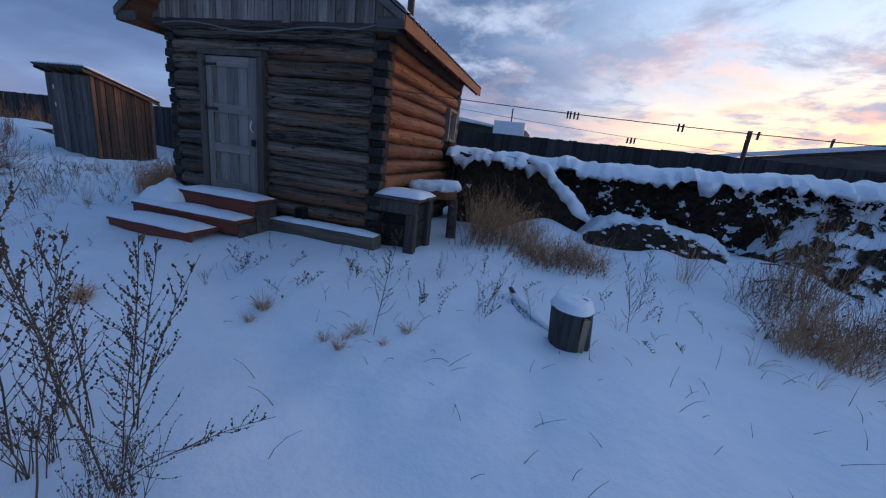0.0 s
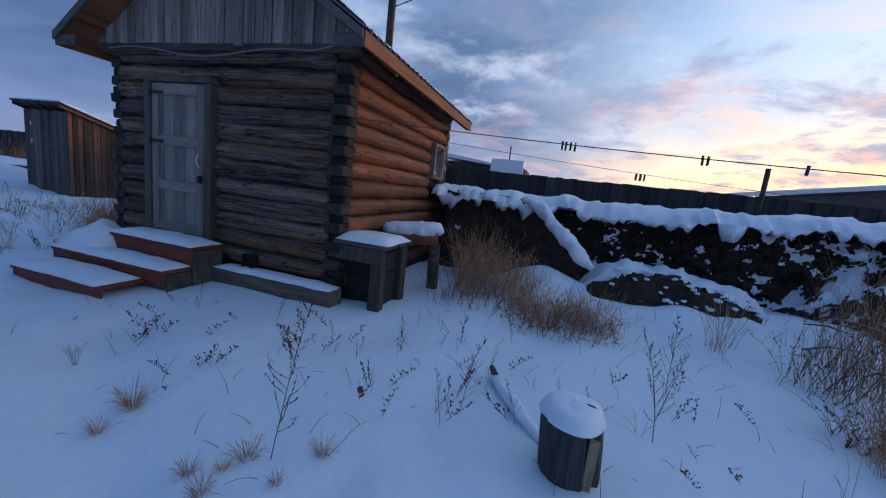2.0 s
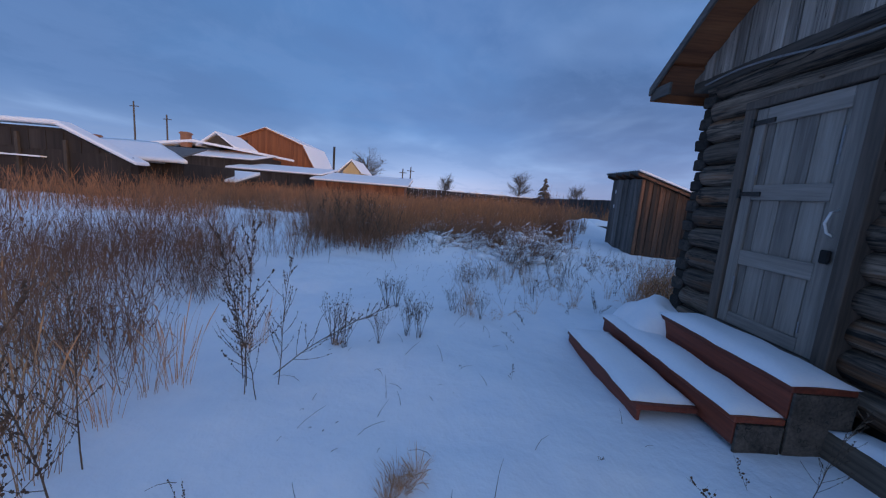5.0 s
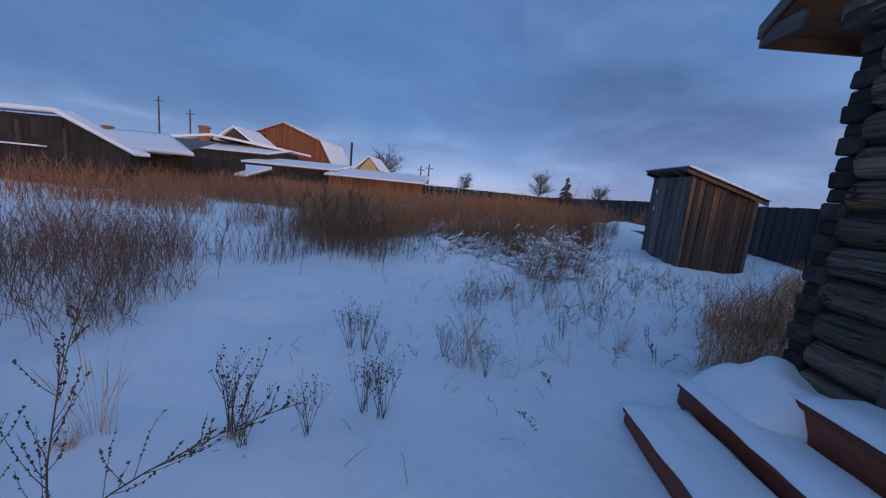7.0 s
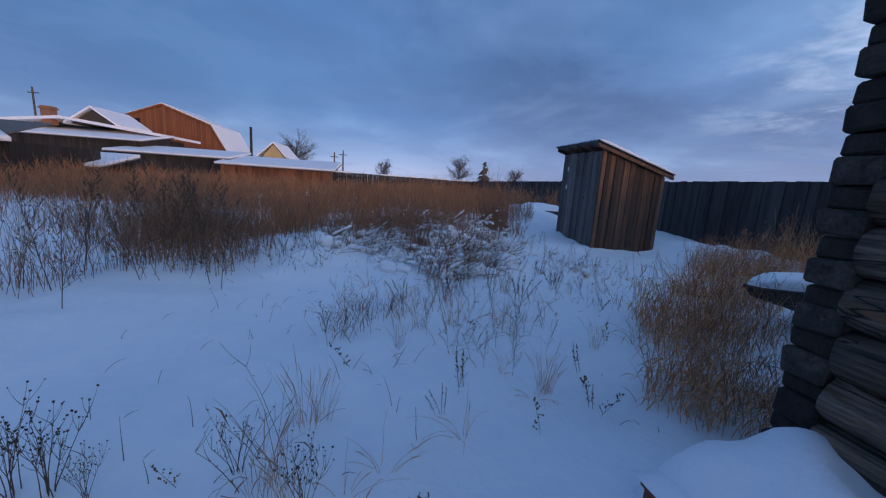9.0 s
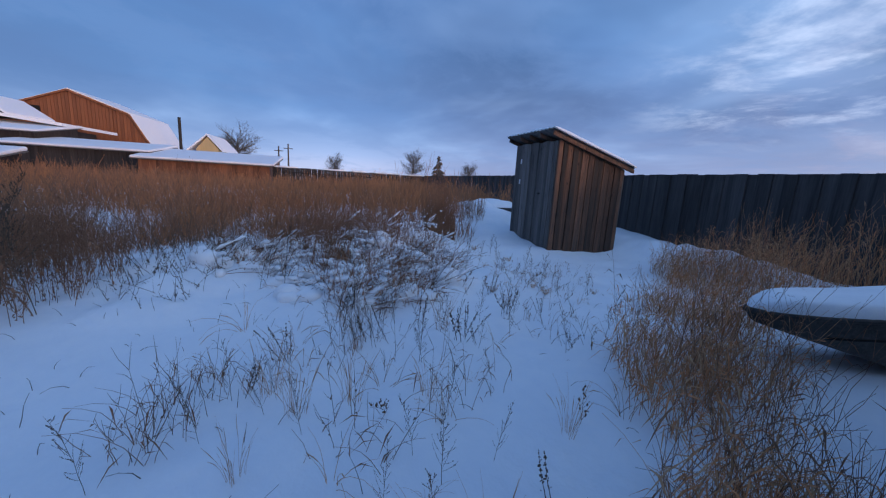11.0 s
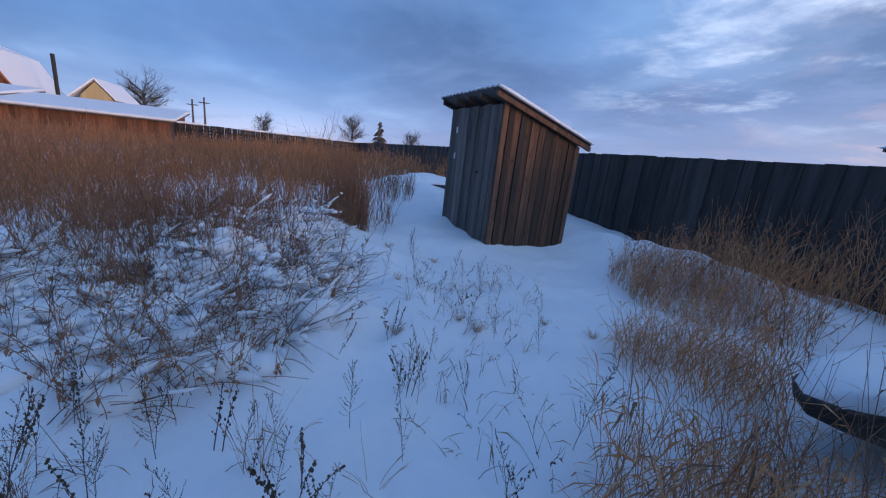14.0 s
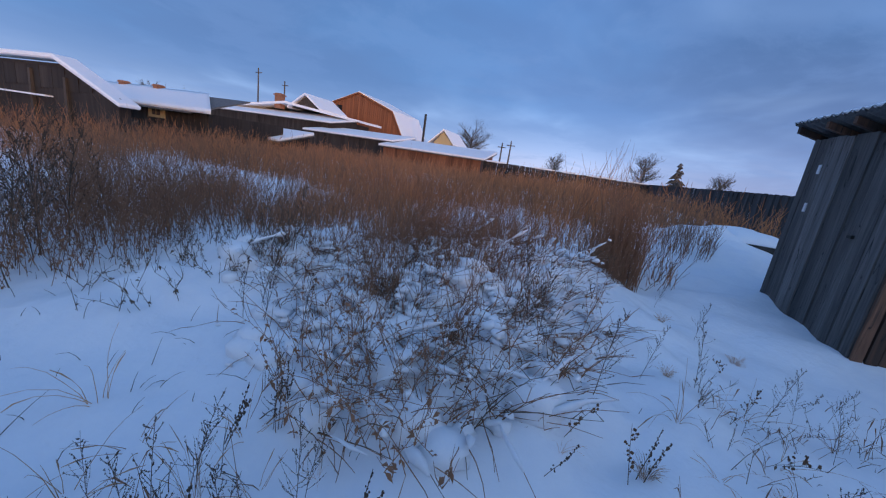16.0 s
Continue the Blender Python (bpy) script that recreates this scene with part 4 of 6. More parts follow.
def build_bank():
    bank = thing("manure_bank", (3.5, 9.3, 0), "long dark bank of stacked manure turf capped with snow", "bank")

    def face(u, v):
        x = -1.0 + 14.5 * u
        t = v
        h = bank_top(x)
        prof = (0.16 * t, h * t) if t < 1 else (0.16, h)
        y = 8.75 + prof[0] - 0.55 * (1 - t) ** 2 * step01(3.8, 5.0, x) + 0.5 * step01(-1.0, 0.6, x) * 0.3
        d = 0.11 * clumpy(x, 3, t * h, 2.6) + 0.05 * clumpy(x, 7, t * h, 8.0)
        return x, y - d, -0.15 + (h + 0.15) * t

    g = Geo().sheet(330, 34, face)
    n = len(g.v)
    back = Geo().sheet(40, 6, lambda u, v: (-1.0 + 14.5 * u, 10.3 - 0.6 * v, (bank_top(-1.0 + 14.5 * u) + 0.02) * (v + 0.05)))
    g.v += back.v
    g.f += [tuple(n + i for i in f) for f in back.f]
    n = len(g.v)
    lid = Geo().sheet(80, 6, lambda u, v: (-1.0 + 14.5 * u, 8.85 + 1.0 * v, bank_top(-1.0 + 14.5 * u) - 0.02 + 0.03 * nz(u * 60, v * 4, 3)))
    g.v += lid.v
    g.f += [tuple(n + i for i in f) for f in lid.f]
    side = Geo().sheet(6, 6, lambda u, v: (-1.0, 8.8 + 1.2 * u, 1.35 * v - 0.1))
    n = len(g.v)
    g.v += side.v
    g.f += [tuple(n + i for i in f) for f in side.f]
    part("turf_face", g, peat_m, bank, "crumbly near-black turf")

    def cap(u, v):
        x = -1.15 + 14.8 * u
        a = 2 * v - 1
        y = 9.28 + 0.72 * a + (0.15 * nz(x * 2.3, 1, 8) + 0.10 * nz(x * 6, 1, 8) + 0.05 * nz(x * 14, 1, 8)) * (1 - v)
        e = max(0.0, 1 - abs(a) ** 5) ** 0.5
        sag = -0.30 * max(0, -a) ** 4 * (0.5 + 0.9 * nz(x * 3.1, 2, 6) + 0.5 * nz(x * 9, 2, 6))
        z = bank_top(x) - 0.02 + e * (0.11 + 0.08 * nz(x * 1.9, y * 2, 2) + 0.06 * nz(x * 6, y * 6, 2)) + sag
        return x, y, z

    part("snow_cap", Geo().sheet(300, 16, cap, close=lambda x, y: bank_top(x) - 0.09), cap_m, bank, "thick soft snow cap", smooth=True)
    # lumps of turf and patches of snow caught on the face
    rnd = random.Random(8)
    turf, snow = Geo(), Geo()
    for i in range(1500):
        x = rnd.uniform(-0.8, 10.5)
        t = rnd.random() ** 0.9
        fx, fy, fz = face((x + 1.0) / 14.5, t)
        turf.blob((fx, fy - 0.01, fz), rnd.uniform(0.03, 0.10), 0.65, i, 4, 5, 0.4)
    # snow caught in ragged patches, more of it towards the slumped end
    nx, ny = 640, 64
    idx = {}
    for i in range(nx):
        for j in range(ny):
            x, t = -0.8 + 11.5 * i / nx, j / ny
            w = clumpy(x * 0.8, 5, t * 1.5, 3.0) + 0.6 * clumpy(x, 9, t * 2.0, 7.0)
            lim = 0.52 - 0.34 * step01(3.0, 5.0, x) - 0.22 * max(0.0, t - 0.75) / 0.25 - 0.15 * step01(0.25, 0.0, t)
            if w > lim:
                ids = []
                for a, b in ((0, 0), (1, 0), (1, 1), (0, 1)):
                    key = (i + a, j + b)
                    if key not in idx:
                        qx, qy, qz = face((0.2 + 11.5 * (i + a) / nx) / 14.5, min(1.0, (j + b) / ny))
                        idx[key] = len(snow.v)
                        snow.v.append((qx, qy - 0.05 - 0.07 * min(0.6, max(0.0, w - lim)), qz + 0.01))
                    ids.append(idx[key])
                snow.f.append(tuple(ids))
    tagged(part("loose_turf", turf, peat_m, bank, "loose dark clods"), kind="stuff")
    tagged(part("caught_snow", snow, cap_m, bank, "small patches of snow on the clods", smooth=True), kind="stuff")
    # the ridge of snow that runs down in front
    pts = [(0.45, 8.62, 1.36), (0.75, 8.45, 1.26), (1.0, 8.3, 1.0), (1.25, 8.15, 0.8), (1.42, 8.0, 0.62), (1.6, 7.9, 0.5)]
    g = Geo()
    g.roll(pts, [0.05, 0.11, 0.10, 0.12, 0.10, 0.05], 14, 0.45, 5.0, 0.75, 0.03)
    part("snow_ridge", g, cap_m, bank, "snow ridge on the slumped edge", smooth=True)
    wedge = Geo().sheet(16, 12, lambda u, v: (-0.9 + 2.4 * u, 8.75 - 0.45 * u ** 2 * v - 0.02, (1.36 * (1 - v) + 0.0 * v) * (1 - 0.62 * step01(0.55, 1.0, u)) + 0.05 * clumpy(u * 2.4, 2, v * 2, 3)))
    part("slumped_turf", wedge, peat_m, bank)
    # low heap in front
    low = thing("turf_heap", (2.6, 8.1, 0), "low dark turf heap under a quilt of snow", "heap")

    def hp(u, v):
        x, y = 1.45 + 2.5 * u, 7.55 + 1.2 * v
        a, b = 2 * u - 1, 2 * v - 1
        e = max(0.0, (1 - abs(a) ** 2.6) * (1 - abs(b) ** 3)) ** 0.6
        return x + 0.03 * clumpy(x, y, 1, 5), y + 0.03 * clumpy(x, y, 4, 5), -0.05 + e * (0.70 - 0.25 * u) * (1 + 0.2 * clumpy(x, y, 0, 2.5)) + 0.03 * clumpy(x, y, 3, 7)

    part("turf", Geo().sheet(40, 24, hp, close=-0.1), peat_m, low, "crumbly near-black turf")

    def hs(u, v):
        v2 = 0.34 + 0.64 * v
        p = Vector(hp(u, v2))
        p.y -= 0.05 * (1 - v) * (1 + 2 * nz(p.x * 6, 1, 2))
        p.z += 0.035 + 0.06 * max(0, 1 - abs(2 * v - 1) ** 3) * (1 + 0.6 * nz(p.x * 4, p.y * 4, 6)) - 0.13 * (1 - v) ** 5 * (0.6 + nz(p.x * 4.5, 0, 1))
        return p

    part("snow_quilt", Geo().sheet(46, 20, hs), cap_m, low, "uneven snow on the heap", smooth=True)
    bits = Geo()
    for i in range(70):
        u, v = rnd.random(), rnd.uniform(0.05, 0.5)
        p = hp(u, v)
        bits.blob((p[0], p[1] - 0.02, p[2] + 0.02), rnd.uniform(0.02, 0.06), 0.45, i, 4, 6, 0.4)
    tagged(part("caught_snow", bits, cap_m, low, smooth=True), kind="stuff")
    # slumped snowy rubble at the right end
    rub = thing("rubble_heap", (5.6, 8.1, 0), "slumped heap of turf clods and sticks half buried in snow", "heap")

    def slope(u, v):
        x = 3.7 + 9.5 * u
        e = step01(3.7, 5.2, x)
        y = 8.85 - (0.35 + 1.35 * e) * (1 - v) + 0.10 * clumpy(x, v * 2, 5, 1.6)
        z = -0.05 + (0.12 + e * 1.02) * v ** 1.25 + 0.11 * clumpy(x, v * 3, 2, 2.2) * min(1, 4 * v)
        return x, y, z

    part("snow_slope", Geo().sheet(150, 34, slope), cap_m, rub, "lumpy slumped snow", smooth=True)
    tg = Geo()
    nx, ny = 420, 80
    idx = {}
    for i in range(nx):
        for j in range(ny):
            u, v = i / nx, j / ny
            x = 3.7 + 9.5 * u
            w = clumpy(x, v * 2.2, 9, 2.2) + 0.7 * clumpy(x, v * 2.5, 4, 6.0)
            lim = 0.0 + 0.30 * (1 - v) ** 2
            if w > lim:
                ids = []
                for a, b in ((0, 0), (1, 0), (1, 1), (0, 1)):
                    key = (i + a, j + b)
                    if key not in idx:
                        qx, qy, qz = slope((i + a) / nx, (j + b) / ny)
                        k = 0.02 + 0.06 * abs(clumpy(qx, qy, qz, 9.0)) + 0.04 * min(0.5, max(0.0, w - lim))
                        idx[key] = len(tg.v)
                        tg.v.append((qx, qy - k * 0.6, qz + k * 0.5))
                    ids.append(idx[key])
                tg.f.append(tuple(ids))
    tagged(part("turf_crust", tg, peat_m, rub, "dark turf clods breaking through"), kind="stuff")
    for i in range(6):
        x, y = rnd.uniform(3.6, 8.0), rnd.uniform(6.7, 7.9)
        a, l = rnd.uniform(-1.2, 0.9), rnd.uniform(0.25, 0.6)
        z = ground_z(x, y) + 0.05
        part("stick", Geo().tube([(x, y, z), (x + l * 0.5 * math.cos(a), y + l * 0.5 * math.sin(a), z + 0.05), (x + l * math.cos(a), y + l * math.sin(a), z + 0.03)], [0.009, 0.010, 0.005], 6), legwood_m, rub)


build_bank()


def build_stump():
    s = thing("wood_stump", (1.27, 4.27, 0), "grey chopping block split at one side with a snow cap", "stump")
    c, tilt = Vector((1.27, 4.27, -0.06)), Vector((-0.012, 0, 0))
    g = Geo()
    rnd = random.Random(4)
    n, rings = 26, 7
    for j in range(rings + 1):
        t = j / rings
        for k in range(n):
            q = 2 * math.pi * k / n
            r = 0.155 * (1 + 0.05 * nz(math.cos(q) * 2, math.sin(q) * 2, t) + 0.015 * math.sin(q * 11))
            if 5.1 < q < 5.6:
                r *= 0.80
            g.v.append((c.x + tilt.x * t * 3 + r * math.cos(q), c.y + r * math.sin(q), c.z + 0.37 * t))
    for j in range(rings):
        for k in range(n):
            g.f.append((j * n + k, j * n + (k + 1) % n, (j + 1) * n + (k + 1) % n, (j + 1) * n + k))
    g.f.append(tuple(rings * n + k for k in range(n)))
    part("block", g, bark_m, s, smooth=False)
    part("split_face", Geo().box(1.322, 1.362, 4.148, 4.178, -0.05, 0.27, 0.006, rnd), cut_m, s, "pale split wood strip")

    def cap(u, v):
        q, r = 2 * math.pi * u, v
        z = 0.305 + 0.085 * max(0.0, 1 - r ** 4) ** 0.5 + 0.012 * nz(u * 5, v * 3, 2)
        rr = 0.165 * r * (1 + 0.06 * math.sin(q * 3))
        return 1.235 + rr * math.cos(q), 4.27 + rr * math.sin(q), z

    part("snow_cap", Geo().sheet(24, 7, cap), cap_m, s, smooth=True)


build_stump()


def turned(g, ax, ay, bx, by, degrees):
    """Turn geometry about (ax, ay) and carry that point to (bx, by)."""
    c, s = math.cos(radians(degrees)), math.sin(radians(degrees))
    g.v = [(bx + (x - ax) * c - (y - ay) * s, by + (x - ax) * s + (y - ay) * c, z) for x, y, z in g.v]
    return g


def build_boat():
    def place(g):
        turned(g, -6.78, 8.62, -6.58, 7.86, 73)
        c, s = math.cos(radians(73)), math.sin(radians(73))
        g.v = [(x, y, z + 0.07 * max(0.0, (x + 6.62) * c + (y - 7.95) * s) - 0.03) for x, y, z in g.v]
        return g

    b = thing("old_boat", (-6.4, 9.0, 0), "old dark tarred boat filled with a smooth slab of snow", "boat")
    L0, L1, yc, W = -6.78, -4.48, 8.62, 0.31

    def half(t):
        return W * (1 - (1 - t) ** 2.6) ** 0.62 if t < 1 else W

    def hull(u, v):
        t = min(1.0, u * 1.6)
        a = 2 * v - 1
        w = half(t)
        depth = 0.13 + 0.66 * u
        s = abs(a)
        prof = s ** 0.24
        z = 0.44 - depth * (1 - s ** 5)
        return L0 + (L1 - L0) * u + 0.35 * (1 - s) * (1 - t), yc + w * (1 if a > 0 else -1) * prof, z

    part("hull", place(Geo().sheet(30, 24, hull)), hull_m, b, smooth=True)
    for sgn in (-1, 1):
        pts = [(L0 + (L1 - L0) * u, yc + sgn * (half(min(1.0, u * 1.6)) + 0.005), 0.445) for u in np.linspace(0, 1, 16)]
        part("gunwale", place(Geo().tube(pts, 0.022, 6)), hull_m, b, smooth=True)
        low = [(x + 0.02, y - sgn * 0.012, z - 0.16) for x, y, z in pts[3:]]
        part("plank_seam", place(Geo().tube(low, 0.010, 5)), black_m, b, "dark seam along the hull", smooth=True)
    part("stern_board", place(Geo().box(L1 - 0.02, L1 + 0.02, yc - W, yc + W, -0.1, 0.44)), hull_m, b)

    def sn(u, v):
        a = 2 * v - 1
        t = min(1.0, u * 1.6)
        e = max(0.0, 1 - abs(a) ** 6) ** 0.5 * min(1.0, u * 9) ** 0.5
        return L0 + 0.02 + (L1 - L0 - 0.02) * u, yc + a * (half(t) + 0.02), 0.458 + 0.115 * e * (1 + 0.15 * nz(u * 4, v * 3, 5))

    part("snow_fill", place(Geo().sheet(30, 16, sn, close=0.45)), cap_m, b, "smooth slab of snow", smooth=True)


build_boat()


def build_clothesline():
    c = thing("clothesline", (-1.15, 5.95, 1.9), "dark washing line strung from the cabin with a few pegs", "clothesline")
    for y, z, y2, z2 in ((5.93, 1.99, 5.95, 1.98), (6.5, 1.97, 7.9, 1.72)):
        pts = [(-1.16 + 10.6 * u, y + (y2 - y) * u, z + (z2 - z) * u - 0.16 * 4 * u * (1 - u)) for u in np.linspace(0, 1, 30)]
        part("line", Geo().tube(pts, 0.0045 if y < 6 else 0.0025, 4), wire_m, c)
    rnd = random.Random(2)
    for x in (0.95, 0.98, 1.02, 1.06, 2.05, 2.09, 2.75, 3.35):
        u = (x + 1.16) / 10.6
        z = 1.99 - 0.16 * 4 * u * (1 - u)
        part("peg", Geo().box(x - 0.008, x + 0.008, 5.925, 5.94, z - 0.055, z + 0.02, 0.003, rnd), wire_m, c, "dark clothes peg")
    for x in (1.75, 1.79, 1.83):
        part("peg", Geo().box(x - 0.010, x + 0.010, 6.88, 6.90, 1.70, 1.77, 0.003, rnd), wire_m, c, "dark clothes peg")
    part("post", Geo().tube([(9.45, 5.95, -0.3), (9.45, 5.95, 2.1)], 0.05, 8), legwood_m, c, "rough wooden post")
    part("post", Geo().tube([(9.45, 7.9, -0.3), (9.45, 7.9, 1.85)], 0.05, 8), legwood_m, c, "rough wooden post")


build_clothesline()
single("fence_post", Geo().tube([(4.85, 11.4, -0.2), (4.83, 11.4, 2.5)], 0.045, 8), legwood_m, "tall grey post standing by the fence", "post")
pts = [(-1.70 + 2.9 * u, 7.5 - 1.2 * u, 3.78 + 0.55 * u - 0.5 * u * (1 - u)) for u in np.linspace(0, 1, 16)]
pts += [(1.2 + 12 * u, 6.3 - 5 * u, 4.33 + 3.2 * u - 1.6 * u * (1 - u)) for u in np.linspace(0.08, 1, 14)]
single("power_cable", Geo().tube(pts, 0.008, 5), wire_m, "black sagging power cable leading from the cabin roof", "cable")


# ---- neighbours and village ----
def plank_wall(h, name, x, y0, y1, z0, z1, mat, w=0.25, label=""):
    """A wall facing +x with raised planks on a backing."""
    rnd = random.Random(int(abs(y0) * 10))
    y = y0
    while y < y1 - 0.02:
        e = min(y + w * rnd.uniform(0.8, 1.2), y1)
        d = rnd.uniform(0, 0.03)
        part("plank", Geo().box(x - 0.018, x + d, y, e - 0.015, z0, z1 + rnd.uniform(-0.02, 0.02)), mat, h)
        y = e
    return part(name, Geo().box(x - 0.08, x - 0.02, y0, y1, z0, z1), mat, h, label)


def snow_roof(h, poly, axis, a, b, label="snow-covered roof"):
    return part("roof", Geo().prism(poly, axis, a, b), cap_m, h, label, bevel=0.05)


def long_shed(name, label, x, y0, y1, eave, top, depth, mat, over=0.35):
    h = thing(name, (x - depth / 2, (y0 + y1) / 2, 0), label, "outbuilding")
    plank_wall(h, "wall", x, y0, y1, -0.3, eave + 0.1, mat)
    part("wall", Geo().prism([(x - depth, -0.3), (x - 0.1, -0.3), (x - 0.1, eave), (x - depth, top - 0.3)], "y", y0, y0 + 0.06), mat, h)
    part("wall", Geo().prism([(x - depth, -0.3), (x - 0.1, -0.3), (x - 0.1, eave), (x - depth, top - 0.3)], "y", y1 - 0.06, y1), mat, h)
    snow_roof(h, [(x + over, eave), (x + over, eave + 0.16), (x - depth, top), (x - depth, top - 0.2)], "y", y0 - over, y1 + over)
    part("roof_deck", Geo().prism([(x + over + 0.02, eave - 0.06), (x + over + 0.02, eave - 0.005), (x - depth, top - 0.205), (x - depth, top - 0.26)], "y", y0 - over, y1 + over), slate_m, h, "grey roofing edge")
    return h


long_shed("long_barn", "low brown plank barn with a snow-covered lean-to roof", -36.0, -8.8, -0.3, 1.55, 2.5, 5.0, barn_m)
long_shed("dark_barn", "dark plank barn with a snowy roof", -37.5, -17.5, -8.9, 2.0, 2.85, 5.0, darkbarn_m)
long_shed("dark_barn", "dark plank barn with a snowy roof", -40.0, -33.0, -16.8, 3.0, 4.0, 5.0, darkbarn_m)
long_shed("low_shed", "low dark shed buried in snow", -25.6, -14.0, -10.6, 0.85, 1.7, 3.0, darkbarn_m)


def build_village():
    h = thing("wooden_house", (-56, -21.5, 0), "orange plank house with a gambrel gable and snowy roof", "house")
    X = -53.0
    prof = [(-26.7, 5.95), (-21.5, 8.0), (-16.4, 6.1), (-15.0, 3.6)]
    wall = [(-28.0, -0.3), (-15.0, -0.3), (-15.0, 3.6), (-16.4, 6.1), (-21.5, 8.0), (-26.7, 5.95), (-28.0, 3.6)]
    part("wall", Geo().prism(wall, "x", X - 9, X - 0.1), house_m, h)
    y = -27.8
    rnd = random.Random(6)

    def top(y):
        for (ya, za), (yb, zb) in zip([(-28.0, 3.6)] + prof, prof):
            if ya <= y <= yb:
                return za + (zb - za) * (y - ya) / (yb - ya)
        return 3.6

    while y < -15.2:
        e = min(y + 0.3, -15.1)
        part("gable_board", Geo().prism([(y, 0.5), (e - 0.025, 0.5), (e - 0.025, top(e) - 0.1), (y, top(y) - 0.1)], "x", X - 0.098, X - 0.05 + rnd.uniform(0, 0.03)), house_m, h)
        y = e
    for (ya, za), (yb, zb) in zip([(-28.3, 3.4)] + prof, prof + [(-14.6, 3.0)]):
        if yb < ya:
            continue
        part("roof", Geo().prism([(ya, za), (yb, zb), (yb, zb + 0.18), (ya, za + 0.18)], "x", X - 9.4, X - 0.02), cap_m, h, "snow-covered roof slope")
        part("rake_board", Geo().prism([(ya, za - 0.12), (yb, zb - 0.12), (yb, zb + 0.06), (ya, za + 0.06)], "x", X - 0.018, X + 0.2), house_m, h)
    part("attic_window", Geo().box(X - 0.05, X + 0.02, -24.7, -23.9, 5.4, 6.2), black_m, h, "small dark attic window")
    part("stove_pipe", Geo().tube([(X - 3, -12.9, 2.5), (X - 3, -12.9, 6.6)], 0.16, 8), metal_m, h, "black stove pipe")
    h2 = thing("small_house", (-62, -11, 0), "small house with an ochre gable and snowy roof", "house")
    part("wall", Geo().prism([(-12.6, -0.3), (-10.0, -0.3), (-10.0, 3.4), (-11.3, 4.9), (-12.6, 3.4)], "x", -68, -60), yellow_m, h2)
    for a, b in (((-14.0, 2.6), (-11.3, 5.1)), ((-11.3, 5.1), (-9.6, 3.2))):
        part("roof", Geo().prism([a, b, (b[0], b[1] + 0.2), (a[0], a[1] + 0.2)], "x", -68.3, -59.8), cap_m, h2, "snow-covered roof slope")
    h3 = thing("village_house", (-46, -22, 0), "old village house with a brick chimney and snowy roof", "house")
    part("wall", Geo().box(-50, -43.0, -33, -18, -0.3, 3.6), darkbarn_m, h3)
    part("roof", Geo().prism([(-34, 3.4), (-24.5, 4.6), (-16.5, 3.7), (-16.5, 3.95), (-24.5, 4.85), (-34, 3.65)], "x", -50.5, -42.6), cap_m, h3, "snow-covered roof")
    part("attic", Geo().prism([(-24.0, 4.3), (-20.5, 4.3), (-22.2, 5.6)], "x", -48, -43.2), darkwood_m, h3, "grey attic gable")
    for a, b in (((-24.4, 4.2), (-22.2, 5.75)), ((-22.2, 5.75), (-20.1, 4.3))):
        part("attic_roof", Geo().prism([a, b, (b[0], b[1] + 0.2), (a[0], a[1] + 0.2)], "x", -48.2, -42.9), cap_m, h3, "snow on the attic roof")
    part("chimney", Geo().box(-43.5, -42.8, -26.0, -25.2, 4.0, 5.6).box(-43.6, -42.7, -26.1, -25.1, 5.35, 5.5), brick_m, h3, "brick chimney")
    h4 = thing("village_house", (-22.5, -16, 0), "low dark village house with a broad snowy roof", "house")
    plank_wall(h4, "wall", -21.35, -22.0, -11.0, -0.3, 1.75, darkbarn_m, 0.2)
    part("wall", Geo().box(-26.5, -21.5, -11.06, -11.0, -0.3, 1.75), darkbarn_m, h4)

    def slope_at(u, v, up=0.0):
        x = -20.9 - 3.7 * v
        y0, y1 = -22.5 - 2.0 * v, -10.4 - 4.3 * v
        y = y0 + (y1 - y0) * u
        return x, y, 1.72 + 1.12 * v + up + 0.05 * nz(y * 0.8, x, 3) * min(1, 4 * v)

    part("roof", Geo().sheet(30, 8, lambda u, v: slope_at(u, v, 0.16), close=lambda x, y: 1.72 + 1.12 * (-20.9 - x) / 3.7), cap_m, h4, "snow-covered roof", smooth=True)
    part("roof_deck", Geo().prism([(-20.86, 1.64), (-20.86, 1.71), (-24.5, 2.80), (-24.5, 2.73)], "y", -22.4, -11.6), slate_m, h4, "dark roofing edge")
    part("board_patch", Geo().box(-21.33, -21.27, -14.95, -13.85, 1.22, 1.72), yellow_m, h4, "pale ochre boarded window")
    for y in (-14.55, -14.25):
        part("window_bar", Geo().box(-21.27, -21.25, y - 0.12, y + 0.12, 1.35, 1.62), darkwood_m, h4, "dark square of window glass")
    for y in (-21.5, -18.6):
        part("chimney", Geo().box(-24.6, -24.2, y, y + 0.4, 2.7, 3.12).box(-24.64, -24.16, y - 0.04, y + 0.44, 3.0, 3.08), brick_m, h4)
    for k in range(7):
        y = -16.6 + 0.8 * k
        part("yard_plank", Geo().box(-20.3, -20.25, y, y + 0.77, -0.3, 0.85 + 0.06 * (k % 3)), darkwood_m, h4, "grey yard fence plank")
    h5 = thing("open_shed", (-18.5, -15, 0), "dark lean-to shed with a sloping snowy roof", "outbuilding")
    part("wall", Geo().prism([(-26, -0.3), (-9.95, -0.3), (-9.95, 1.42), (-12.8, 2.68), (-26, 2.62)], "x", -17.1, -16.7), darkbarn_m, h5)
